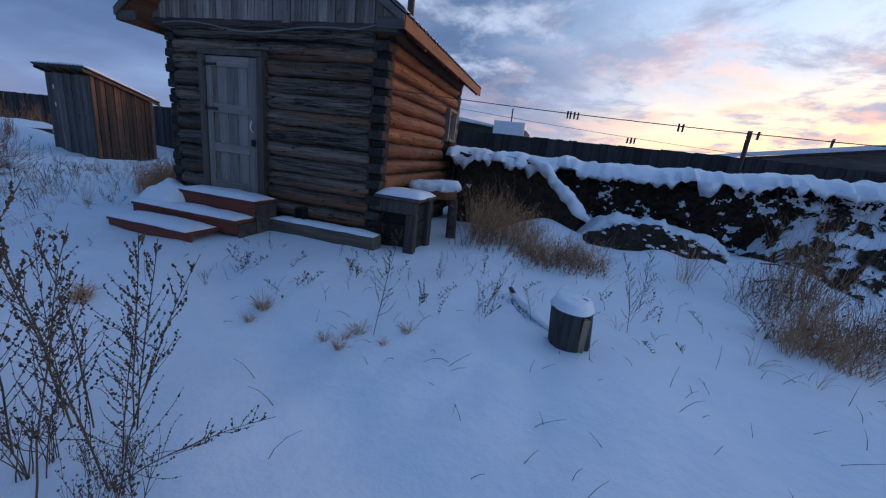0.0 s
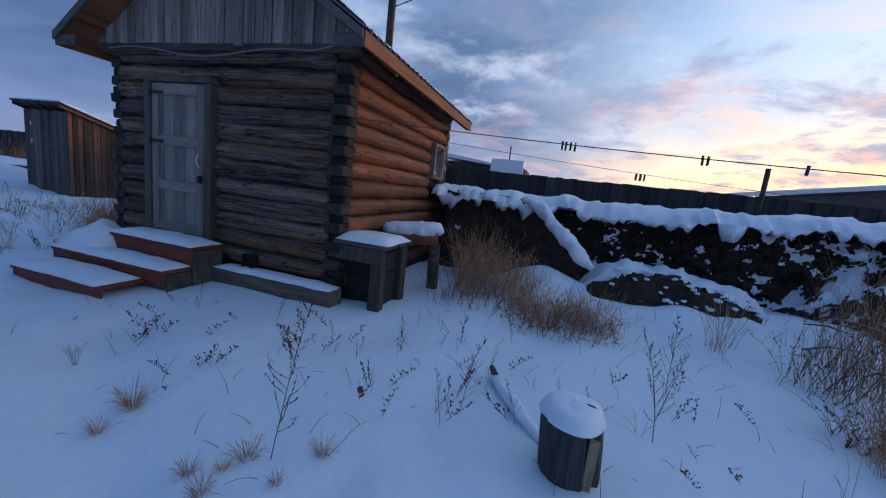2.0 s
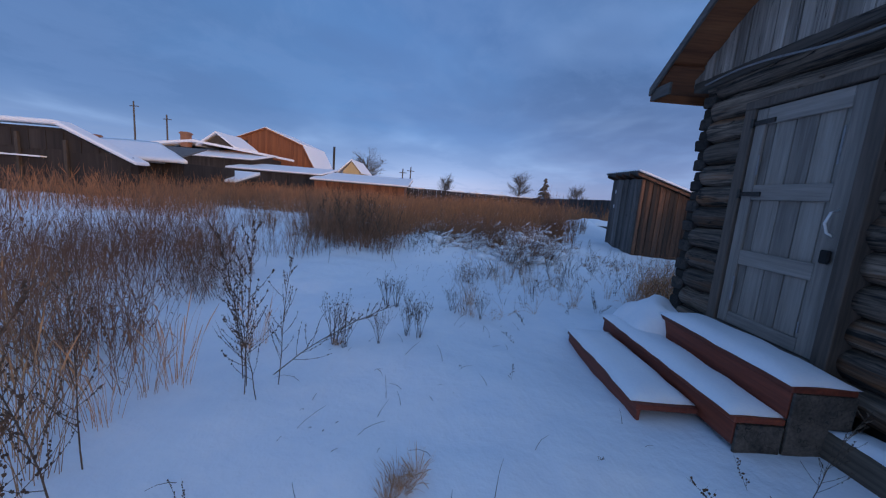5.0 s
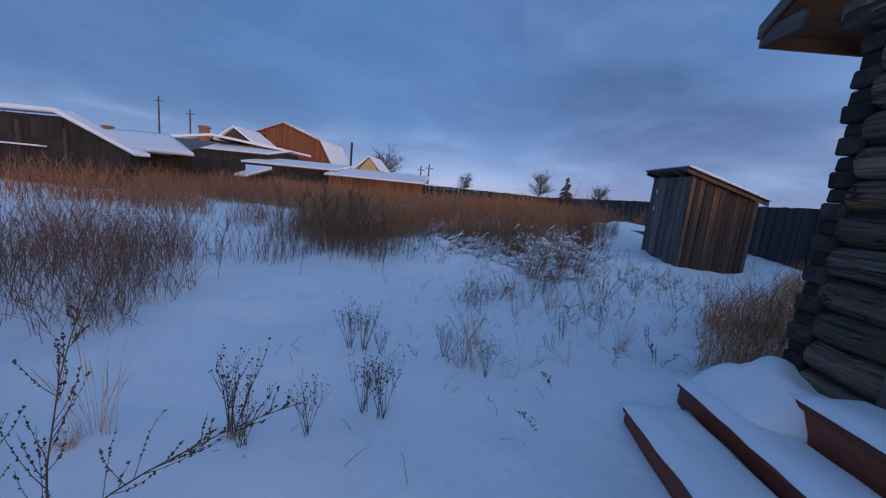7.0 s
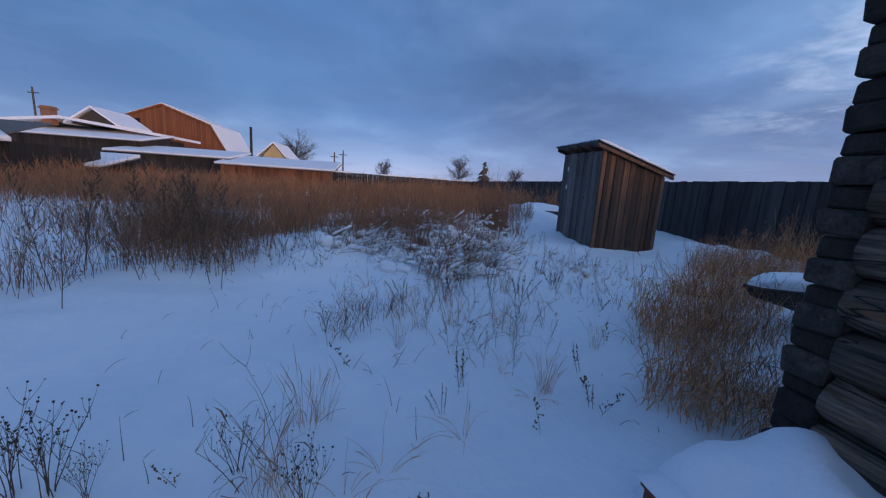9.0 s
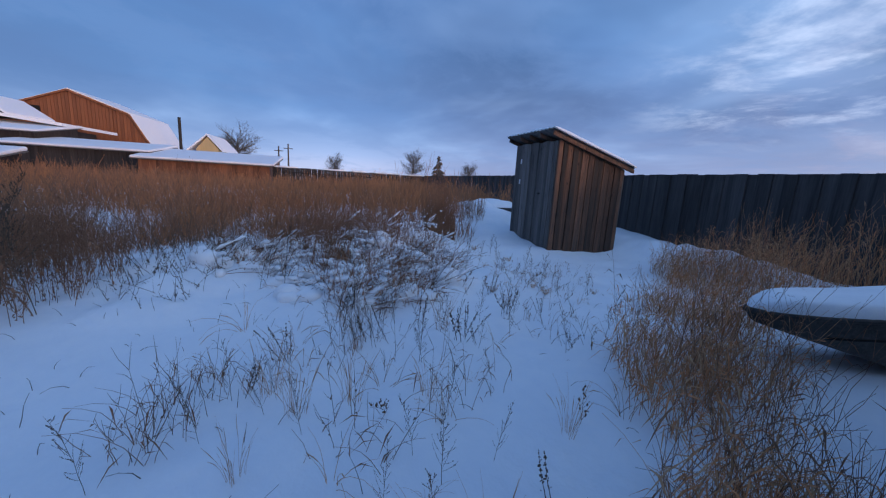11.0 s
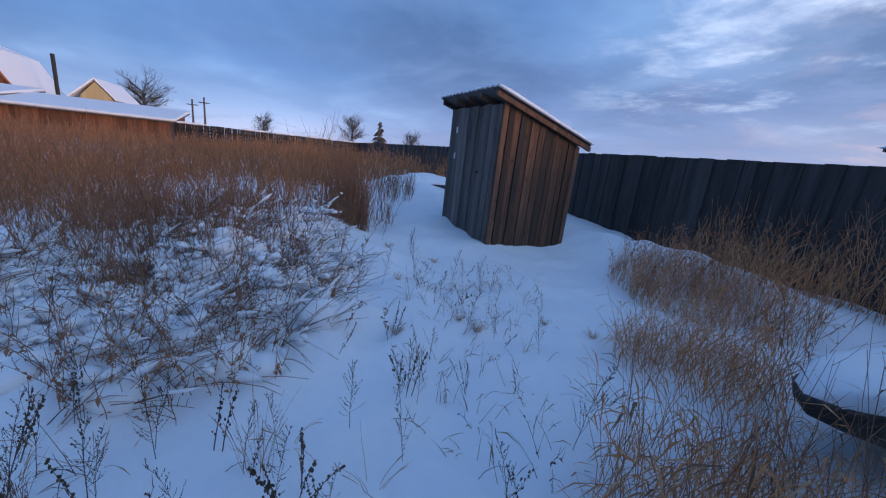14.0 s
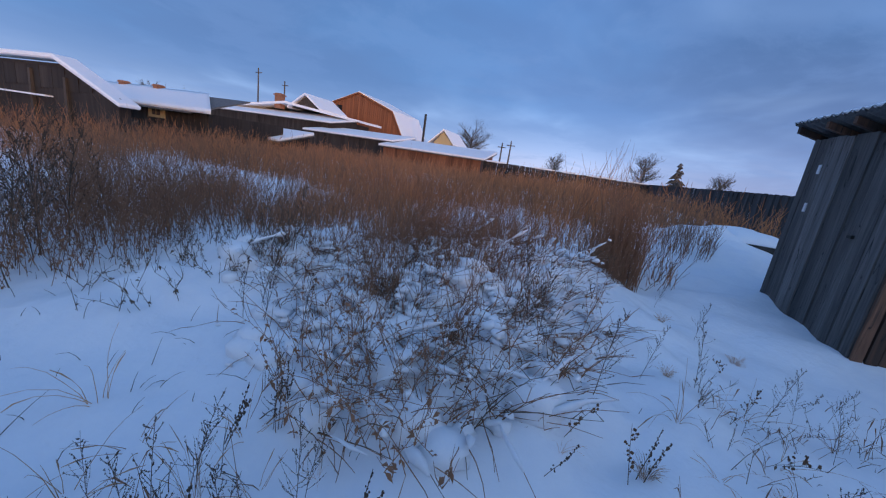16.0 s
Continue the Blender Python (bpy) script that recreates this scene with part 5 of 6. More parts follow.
    snow_roof(h5, [(-27, 2.70), (-12.75, 2.78), (-9.45, 1.40), (-9.45, 1.55), (-12.75, 2.97), (-27, 2.92)], "x", -17.15, -16.35)
    for y in (-24.2, -21.9, -19.4, -17.0, -14.6, -12.6):
        part("post", Geo().box(-16.68, -16.56, y, y + 0.13, -0.3, 2.4 if y < -13 else 2.2), legwood_m, h5)
    for k in range(22):
        y = -25.6 + 0.72 * k
        top = 2.55 if y < -13.2 else 2.55 + (y + 13.2) * -0.44
        part("wall_board", Geo().box(-16.695, -16.665, y, y + 0.69, 1.72 + 0.04 * (k % 3), top), darkbarn_m, h5)
    part("ledge", Geo().box(-16.66, -16.40, -25, -13.4, 1.42, 1.48), cap_m, h5, "ledge with a line of snow")
    # beyond the right-hand fence
    r1 = thing("lean_to_shed", (9.0, 17.5, 0), "grey plank shed with a flat snowy roof behind the fence", "outbuilding")
    part("wall", Geo().prism([(6.9, -0.3), (10.6, -0.3), (10.6, 2.95), (6.9, 2.2)], "y", 16.0, 19.0), rake_m, r1)
    part("roof", Geo().prism([(6.5, 2.22), (11.0, 3.0), (11.0, 3.14), (6.5, 2.36)], "y", 15.6, 19.4), cap_m, r1, "thin snow on the roof")
    part("roof_edge", Geo().prism([(6.5, 2.12), (11.0, 2.9), (11.0, 2.995), (6.5, 2.215)], "y", 15.58, 15.7), legwood_m, r1)
    r2 = thing("neighbour_roof", (-1.6, 17, 0), "low snowy roof of a neighbour's shed behind the fence", "outbuilding")
    part("wall", Geo().box(-3.4, -0.4, 16.1, 19, -0.3, 2.45), darkwood_m, r2)
    part("roof", Geo().prism([(-3.6, 2.6), (-1.6, 2.42), (-1.6, 2.5), (-3.6, 2.75)], "y", 15.9, 19.2), cap_m, r2, "snow-covered roof")
    part("box", Geo().box(-1.55, -0.4, 15.95, 17, 2.2, 2.66), cap_m, r2, "pale flat box on the roof")
    part("aerial", Geo().tube([(-0.95, 16.2, 2.5), (-0.95, 16.2, 3.15)], 0.025, 6), wire_m, r2)
    r3 = thing("neighbour_shed", (-6.6, 13.6, 0), "small shed with a corrugated snowy roof behind the fence", "outbuilding")
    part("wall", Geo().box(-7.6, -5.0, 13.0, 14.6, -0.3, 1.97), darkwood_m, r3)
    wave = Geo().sheet(150, 2, lambda u, v: (-8.1 + 3.3 * u, 12.75 + 2.15 * v, 2.0 + 0.028 * math.sin(u * 3.3 * 2 * math.pi / 0.15)))
    n = len(wave.v)
    wave.v += [(x, y, z + 0.035) for x, y, z in wave.v]
    wave.f += [tuple(i + n for i in f) for f in wave.f] + [(i, i + 1, n + i + 1, n + i) for i in range(150)]
    part("roof_sheet", wave, slate_m, r3, "grey corrugated roof sheet")
    part("roof_snow", drift(-8.15, -4.8, 12.72, 14.9, 2.045, 0.12, 7, dens=8), cap_m, r3, "rounded snow on the roof", smooth=True)
    for x, y in ((-17.0, 30), (-24.5, 34)):
        r4 = thing("far_house", (x, y, 0), "far house roof under snow", "house")
        part("wall", Geo().box(x - 3, x + 3, y, y + 5, -0.3, 2.2), darkbarn_m, r4)
        part("roof", Geo().prism([(x - 3.6, 2.1), (x, 2.75), (x + 3.6, 2.1)], "y", y - 0.3, y + 5.3), cap_m, r4, "snow-covered roof")
    for x, y, z in ((-64.2, -48.3, 11.9), (-67.0, -45.0, 10.6), (-72, -3.0, 5.6), (-73, -4.6, 5.2)):
        p = thing("utility_pole", (x, y, 0), "dark wooden utility pole with a crossarm", "pole")
        part("pole", Geo().tube([(x, y, -0.3), (x + 0.1, y, z)], [0.17, 0.11], 8), twig_m, p)
        part("crossarm", Geo().box(x - 0.06, x + 0.06, y - 0.7, y + 0.7, z - 0.8, z - 0.68), twig_m, p)


build_village()


def branch(g, p, d, length, r, depth, rnd, spread=0.6, n=4):
    q = p + d * length * 0.5 + Vector((rnd.uniform(-1, 1), rnd.uniform(-1, 1), rnd.uniform(-0.3, 0.6))) * length * 0.06
    e = p + d * length
    g.tube([tuple(p), tuple(q), tuple(e)], [r, r * 0.75, r * 0.45], n, cap=False)
    if depth == 0:
        return
    for i in range(rnd.randint(3, 5)):
        t = rnd.uniform(0.35, 1.0)
        s = p + d * length * t
        nd = (d + Vector((rnd.uniform(-1, 1), rnd.uniform(-1, 1), rnd.uniform(-0.2, 0.8))) * spread).normalized()
        branch(g, s, nd, length * rnd.uniform(0.45, 0.68), r * 0.42, depth - 1, rnd, spread, 3)


def bare_tree(x, y, h, seed, frost=True, wide=0.7):
    rnd = random.Random(seed)
    t = thing("bare_tree", (x, y, 0), "leafless winter tree with a rounded crown of fine twigs", "tree")
    g = Geo().tube([(x, y, -0.3), (x + 0.02 * h, y, h * 0.25), (x, y + 0.02 * h, h * 0.62)], [h * 0.03, h * 0.024, h * 0.012], 7)
    part("trunk", g, twig_m, t)
    c = Geo()
    for i in range(54):
        k = rnd.random()
        z = h * (0.20 + 0.42 * k)
        a = rnd.uniform(0, 6.28)
        d = Vector((math.cos(a) * wide, math.sin(a) * wide, rnd.uniform(0.05, 0.9) + 0.5 * k)).normalized()
        branch(c, Vector((x, y, z)), d, h * rnd.uniform(0.22, 0.33), h * 0.008, 3, rnd, 0.85)
    part("crown", c, twig_m, t, "fine bare twigs")


bare_tree(-93.0, 22.2, 7.6, 1, wide=0.9)
bare_tree(-115.0, -20.2, 12.4, 2, wide=1.0)
bare_tree(-110.0, 4.0, 6.6, 4, wide=0.9)
bare_tree(-75.0, 30.0, 5.0, 5, wide=0.9)
bare_tree(-60.0, -68.0, 7.6, 6, wide=1.0)
bare_tree(-60.0, -60.0, 6.4, 7, wide=1.0)
bare_tree(14.5, 17.0, 3.8, 8, wide=0.8)


def conifer(x, y, h, seed):
    rnd = random.Random(seed)
    t = thing("conifer_tree", (x, y, 0), "dark spruce tree with drooping boughs", "tree")
    part("trunk", Geo().tube([(x, y, -0.3), (x, y, h)], [h * 0.03, 0.02], 6), twig_m, t)
    g = Geo()
    for i in range(90):
        z = h * (0.2 + 0.78 * rnd.random())
        a, l = rnd.uniform(0, 6.28), (h - z) * 0.36 * rnd.uniform(0.25, 1.2) + 0.35
        e = (x + l * math.cos(a), y + l * math.sin(a), z - l * 0.25)
        g.tube([(x, y, z), ((x + e[0]) / 2, (y + e[1]) / 2, z + l * 0.02), e], [0.03, 0.11 + 0.02 * h, 0.02], 4)
    part("crown", g, twig_m, t, "frosty needled boughs")


conifer(-92.0, 28.2, 6.9, 3)


def build_trough():
    t = thing("old_trough", (-15.6, 9.6, 0.4), "dark upturned trough half buried in snow", "trough")
    g = Geo().prism([(9.2, 0.30), (10.0, 0.30), (9.9, 0.62), (9.3, 0.62)], "x", -16.4, -14.9)
    part("shell", g, hull_m, t, bevel=0.05)

    def sn(u, v):
        x, y = -16.6 + 1.75 * u, 9.1 + 1.0 * v
        e = max(0.0, (1 - abs(2 * u - 1) ** 3) * (1 - abs(2 * v - 1) ** 4)) ** 0.5
        return x, y, 0.60 + 0.18 * e * (1 + 0.2 * nz(x * 3, y * 3, 2))

    part("snow_cap", Geo().sheet(16, 10, sn, close=0.58), cap_m, t, "rounded snow", smooth=True)


build_trough()

pl = thing("snowy_plank", (0.85, 4.8, 0), "short dark plank end sticking out of a low snow ridge", "plank")
part("plank_end", Geo().tube([(0.71, 5.05, 0.085), (0.75, 4.98, 0.065), (0.82, 4.86, 0.03)], [0.020, 0.024, 0.024], 7), legwood_m, pl)
g = Geo()
g.roll([(0.72, 5.02, 0.05), (0.80, 4.88, 0.07), (0.95, 4.65, 0.055), (1.12, 4.40, 0.02)], [0.015, 0.045, 0.05, 0.02], 14, 0.5, 6.0, 0.6, 0.025)
part("snow_ridge", g, cap_m, pl, smooth=True)


# ---- weeds and grass ----
def curve_pts(p, h, az, lean, droop, seg, rnd, wob=0.015):
    """A stem that starts at p, leans towards az and bends over by droop near its tip."""
    out, q = [], Vector(p)
    ang = lean
    out.append(tuple(q))
    for i in range(seg):
        s = h / seg
        ang += droop / seg * (0.4 + 1.2 * (i + 1) / seg)
        d = Vector((math.sin(ang) * math.cos(az), math.sin(ang) * math.sin(az), math.cos(ang)))
        q = q + d * s + Vector((rnd.uniform(-wob, wob), rnd.uniform(-wob, wob), 0)) * h
        out.append(tuple(q))
    return out


def taper(r, n, end=0.35):
    return [r * (1 - (1 - end) * i / (n - 1)) for i in range(n)]


def tuft_geo(n, h, spread, rnd, lean=0.3, droop=0.9, r=0.0022, seg=4, heads=0.3, sides=3):
    g = Geo()
    for i in range(n):
        a, d = rnd.uniform(0, 6.28), rnd.random() ** 0.7 * spread
        hh = h * rnd.uniform(0.45, 1.1)
        p = curve_pts((d * math.cos(a), d * math.sin(a), -0.03), hh, a + rnd.uniform(-0.8, 0.8), rnd.uniform(0, lean), rnd.uniform(0.1, droop), seg, rnd)
        rad = taper(r, len(p))
        if rnd.random() < heads:
            rad[-2] = r * 2.0
            rad[-1] = r * 0.6
        g.tube(p, rad, sides, cap=False)
    return g


def weed_geo(h, n_branch, rnd, r=0.004, lean=0.12, seeds=9, up=0.5, seed_r=0.0036):
    """A stiff stem with rising side twigs beaded with seed clusters."""
    g, s = Geo(), Geo()
    az = rnd.uniform(0, 6.28)
    main = curve_pts((0, 0, -0.04), h, az, rnd.uniform(0, lean), rnd.uniform(0, 0.35), 7, rnd, 0.01)
    g.tube(main, taper(r, len(main)), 4, cap=False)
    for i in range(n_branch):
        t = 0.22 + 0.75 * i / n_branch
        k = min(int(t * 7), 6)
        p = Vector(main[k]).lerp(Vector(main[k + 1]), t * 7 - k)
        l = h * rnd.uniform(0.16, 0.36) * (1.15 - t)
        tw = curve_pts(p, l, rnd.uniform(0, 6.28), rnd.uniform(0.45, 0.45 + up), -0.3, 4, rnd, 0.02)
        g.tube(tw, taper(r * 0.5, len(tw)), 3, cap=False)
        for j in range(seeds):
            u = rnd.uniform(0.25, 1) * 4
            m = min(int(u), 3)
            q = Vector(tw[m]).lerp(Vector(tw[m + 1]), u - m)
            s.blob((q.x + rnd.uniform(-1, 1) * seed_r, q.y + rnd.uniform(-1, 1) * seed_r, q.z), seed_r * rnd.uniform(0.6, 1.3), 1.3, j, 3, 4, 0.3)
    return g, s


def umbel_geo(h, n, rnd, r=0.0035, head=0.0065):
    """A branching stalk that ends in many small round heads."""
    g, s = Geo(), Geo()
    for i in range(n):
        a = rnd.uniform(0, 6.28)
        main = curve_pts((rnd.uniform(-0.03, 0.03), rnd.uniform(-0.03, 0.03), -0.04), h * rnd.uniform(0.6, 0.9), a, rnd.uniform(0.05, 0.35), 0.2, 5, rnd, 0.015)
        g.tube(main, taper(r, len(main)), 4, cap=False)
        for k in range(8):
            p = Vector(main[rnd.choice((3, 4, 5))])
            tw = curve_pts(p, h * rnd.uniform(0.12, 0.32), rnd.uniform(0, 6.28), rnd.uniform(0.2, 0.8), -0.2, 3, rnd, 0.02)
            g.tube(tw, taper(r * 0.5, len(tw)), 3, cap=False)
            s.blob(tw[-1], head * rnd.uniform(0.6, 1.2), 0.9, k, 4, 6, 0.25)
    return g, s


def spike_geo(h, rnd, r=0.0028):
    """Stiff stems from one foot, crowded with buds over their upper part."""
    g, s = Geo(), Geo()
    lean = rnd.uniform(0, 6.28)
    for i in range(rnd.randint(1, 4)):
        main = curve_pts((rnd.gauss(0, 0.018), rnd.gauss(0, 0.018), -0.03), h * rnd.uniform(0.45, 1.1), lean + rnd.gauss(0, 0.9), rnd.uniform(0.05, 0.55), rnd.uniform(-0.2, 0.25), 6, rnd, 0.012)
        g.tube(main, taper(r, len(main)), 4, cap=False)
        for j in range(30):
            u = rnd.uniform(0.32, 1.0) * 6
            k = min(int(u), 5)
            q = Vector(main[k]).lerp(Vector(main[k + 1]), u - k)
            w = 0.011 * (1.15 - u / 6)
            s.blob((q.x + rnd.gauss(0, w), q.y + rnd.gauss(0, w), q.z + rnd.gauss(0, 0.004)), rnd.uniform(0.0030, 0.0058), 1.5, j, 3, 4, 0.3)
    return g, s


def plant(name, label, category, group, stem, heads, mat_stem, mat_head, m):
    """A plant with its foot at the origin, stood at m."""
    t = thing(name, (0, 0, 0), label, category, group)
    me, _ = stem.mesh("stalk", mat_stem, centre=False)
    a = tagged(new("stalk", me), kind="stuff")
    a.parent = t
    if heads is not None and heads.v:
        me, _ = heads.mesh("seed_head", mat_head, centre=False)
        b = tagged(new("seed_head", me), kind="stuff")
        b.parent = t
    t.matrix_basis = m
    return t


def stand(x, y, s=1.0, turn=0.0, tilt=0.0):
    return pose(x, y, ground_z(x, y), tilt, 0, turn) @ Matrix.Diagonal((s, s, s, 1))


vr = random.Random(77)
KINDS = {}


def kind(key, n, make, *tags):
    KINDS[key] = ([make() for _ in range(n)], tags, [None] * n)


kind("tuft", 3, lambda: (tuft_geo(70, 0.30, 0.07, vr, 0.5, 1.1), None), "grass_tuft", "dry straw-coloured grass tuft poking through the snow", "grass", "dry grass tufts", straw_m, None)
kind("tall", 3, lambda: (tuft_geo(22, 0.85, 0.13, vr, 0.22, 0.55, 0.0026, 5, 0.6), None), "tall_grass", "tall dry straw grass stems standing in snow", "grass", "tall dry grasses", straw_m, None)
kind("bent", 3, lambda: (tuft_geo(9, 0.5, 0.05, vr, 0.9, 1.6, 0.0024, 5, 0.2), None), "bent_grass", "a few bent dry grass blades in the snow", "grass", "bent grass blades", straw_m, None)
kind("weed", 4, lambda: weed_geo(0.75, 24, vr, 0.0028, 0.2, 10, 0.6, 0.0028), "dead_weed", "dark dead weed with seed-beaded twigs standing in snow", "weed", "dead weeds", stalk_m, seed_m)
kind("small", 4, lambda: weed_geo(0.34, 9, vr, 0.0022, 0.8, 4, 1.0, 0.0058), "small_weed", "small withered weed sprig in the snow", "weed", "small weed sprigs", stalk_m, leaf_m)
kind("spike", 4, lambda: spike_geo(0.42, vr), "mugwort_spike", "dark bud-crowded weed spikes standing in snow", "weed", "bud spikes", stalk_m, seed_m)
kind("umbel", 3, lambda: umbel_geo(0.55, 8, vr), "seedhead_weed", "branching dead weed with small round seed heads", "weed", "round-headed weeds", stalk_m, seed_m)


def put(key, x, y, s=1.0, turn=None, tilt=0.0):
    if math.hypot(x - 1.27, y - 4.27) < 0.30:
        return
    geos, (name, label, cat, group, ms, mh), built = KINDS[key]
    i = vr.randrange(len(geos))
    m = stand(x, y, s, vr.uniform(0, 360) if turn is None else turn, tilt)
    if built[i] is None:
        built[i] = plant(name, label, cat, group, geos[i][0], geos[i][1], ms, mh, m)
    else:
        copy_thing(built[i], m)


SPOTS = {
    "tuft": [(-1.18, 3.78, 0.55), (-0.28, 3.57, 0.5), (-0.23, 3.67, 0.45), (0.08, 3.82, 0.4), (-2.27, 3.21, 1.0), (-2.36, 3.26, 0.9), (-2.2, 3.14, 0.8), (-2.31, 3.17, 0.9), (-1.1, 3.56, 0.7), (-0.25, 3.44, 0.7), (-0.4, 3.5, 0.6), (-3.7, 2.5, 0.9), (-3.5, 1.85, 0.8), (-9.2, 6.0, 1.1), (-8.24, 6.35, 0.9), (-8.75, 5.96, 0.8),
             (-8.17, 7.0, 0.7), (-9.3, 6.7, 0.8), (-8.3, 6.9, 0.7), (-10.0, 7.4, 0.8), (-8.2, 7.7, 0.6), (-1.13, 3.75, 0.7), (0.0, 3.6, 0.55), (-7.9, 7.96, 0.8), (-10.2, 6.85, 0.8)],
    "tall": [(2.78, 6.74, 0.75), (2.9, 6.85, 0.65), (3.1, 5.04, 0.8), (3.47, 5.13, 0.9), (3.3, 5.35, 0.9), (4.1, 5.8, 0.9), (3.7, 5.9, 0.9), (-2.94, 1.68, 0.8), (-2.8, 1.6, 0.75), (-2.51, 1.6, 0.85), (-2.4, 1.45, 0.9), (-2.2, 1.5, 0.9),
             (-3.14, 0.46, 1.1), (-3.4, 0.1, 1.2), (-2.9, 0.7, 1.0), (-5.15, 3.70, 0.62), (-4.73, 3.62, 0.60), (-4.68, 3.72, 0.5), (-5.2, 3.78, 0.5), (-2.1, 1.68, 0.8), (-3.61, 1.88, 0.6)],
    "bent": [(-6.2, 5.2, 0.7), (-6.6, 4.9, 0.8), (-7.13, 4.23, 0.9), (-6.88, 4.41, 0.9), (-7.61, 3.91, 0.8), (-7.4, 5.6, 0.7), (-5.9, 4.6, 0.8), (-5.6, 4.9, 0.7), (-7.1, 5.9, 0.8), (-6.9, 3.9, 0.8), (-7.5, 4.3, 0.9), (-7.26, 4.34, 0.9),
             (-7.5, 4.9, 0.7), (-7.7, 4.67, 0.8), (-8.0, 4.94, 0.7), (-5.0, 4.5, 0.8), (-4.8, 4.1, 0.8), (-5.3, 5.0, 0.7), (-4.68, 3.94, 0.7), (0.6, 4.9, 0.6), (1.7, 4.8, 0.6), (3.0, 4.5, 0.9), (2.7, 4.7, 0.9), (-6.0, 6.2, 0.9), (-8.7, 6.6, 0.9), (-9.1, 7.1, 0.9), (-8.7, 7.1, 0.8), (-7.2, 7.3, 0.9), (-9.1, 7.6, 0.9)],
    "weed": [(-1.5, 2.0, 1.2), (-1.7, 2.15, 1.1), (-1.35, 2.12, 1.15), (-1.95, 1.95, 1.2), (-2.2, 1.8, 1.1), (-1.6, 1.8, 1.2), (-2.87, 2.15, 1.35), (-2.95, 2.12, 1.25), (-3.05, 2.05, 1.3), (-2.83, 2.25, 1.1), (-3.0, 2.3, 1.0), (-7.05, 4.73, 0.5), (-7.12, 4.91, 0.5), (-7.2, 4.8, 0.55), (-7.53, 5.08, 0.5), (-7.76, 4.75, 0.5), (-7.10, 5.52, 0.42), (-6.99, 5.69, 0.32), (-7.3, 5.42, 0.4), (-7.12, 5.25, 0.4), (-7.57, 6.2, 0.45),
             (-7.5, 6.15, 0.45), (-7.52, 6.25, 0.4), (-7.47, 5.10, 0.5), (-7.39, 5.55, 0.4), (-8.9, 5.8, 0.8), (-8.85, 5.75, 0.9), (-8.65, 6.14, 0.7), (-8.4, 4.1, 0.8), (-8.6, 3.9, 0.8), (-9.4, 3.5, 0.9), (3.45, 4.9, 0.5), (0.55, 4.3, 0.45), (-0.03, 5.05, 0.4),
             (-5.37, 4.54, 0.35), (-8.28, 4.48, 0.6), (-8.49, 3.86, 0.7), (-7.42, 4.68, 0.55), (-8.2, 5.0, 0.6)],
    "small": [(-1.94, 4.32, 0.9), (-1.17, 4.18, 0.9), (-1.12, 4.22, 0.8), (-0.84, 4.71, 1.0), (-0.62, 4.74, 0.8), (-0.04, 4.96, 0.9), (0.53, 4.36, 0.8), (-2.38, 4.94, 0.6), (-2.04, 4.89, 0.6), (-0.93, 4.86, 1.0), (-1.0, 5.0, 0.9), (-0.5, 5.0, 1.0), (-1.6, 4.9, 0.8), (-2.0, 4.29, 0.9), (-1.91, 4.45, 0.9), (-1.21, 4.06, 0.8), (-1.09, 4.2, 0.8), (0.2, 4.2, 0.8), (-0.03, 4.36, 1.1), (0.35, 5.5, 1.0), (0.8, 5.2, 0.9), (-0.8, 4.85, 1.1), (-0.82, 5.24, 1.1),
              (0.55, 4.4, 1.0), (0.95, 4.55, 0.9), (1.6, 5.4, 0.9), (2.1, 5.1, 0.8), (-5.46, 5.41, 1.0), (-5.1, 5.3, 0.9), (-4.95, 4.9, 0.9), (-7.62, 6.24, 0.9), (-6.0, 5.9, 0.9), (-4.1, 4.1, 0.8), (-3.3, 3.9, 0.6), (-6.85, 6.39, 0.7), (-4.79, 3.3, 0.6),
              (-5.7, 3.9, 0.9), (-4.6, 4.3, 0.8), (2.11, 5.51, 1.0), (2.56, 5.33, 0.9), (-8.24, 5.96, 0.9), (-8.15, 6.27, 0.9), (-9.18, 7.14, 1.0), (-8.72, 7.1, 1.0), (-9.8, 7.25, 0.9), (-6.35, 4.9, 0.9)],
    "spike": [(-7.11, 5.59, 1.1), (-7.13, 5.62, 0.8), (-7.25, 5.45, 0.7), (-7.4, 5.3, 0.9), (-7.02, 5.7, 0.55), (-7.56, 6.14, 1.1), (-7.58, 6.2, 0.9), (-7.52, 6.55, 0.6), (-7.23, 5.0, 0.9), (-7.2, 4.87, 0.8),
              (-7.23, 4.75, 0.9), (-6.91, 6.49, 0.5), (-7.77, 4.78, 0.8), (-7.6, 4.6, 0.9), (-5.42, 4.58, 0.8), (-5.2, 4.41, 0.6), (-5.2, 5.33, 0.6), (-5.59, 5.48, 0.7), (-1.85, 2.18, 0.9), (-1.98, 2.4, 0.6),
              (-8.2, 6.3, 0.8), (-8.6, 6.8, 0.7), (-8.0, 5.9, 0.8), (-7.0, 4.3, 0.9), (-6.7, 4.1, 0.8), (0.51, 4.66, 0.9), (-0.28, 4.75, 0.7), (-0.02, 4.52, 0.8)],
    "umbel": [(-3.73, 2.45, 0.9), (-4.0, 3.16, 0.8), (-4.05, 3.05, 0.9), (-4.62, 3.8, 0.6), (-3.77, 2.83, 1.0), (-3.64, 2.57, 1.0), (-4.78, 2.75, 0.8), (-4.76, 2.99, 0.7), (-1.9, 3.9, 0.35), (-2.0, 4.5, 0.4), (-0.9, 4.7, 0.4), (-4.78, 2.85, 0.8), (-4.84, 3.49, 0.6)],
}
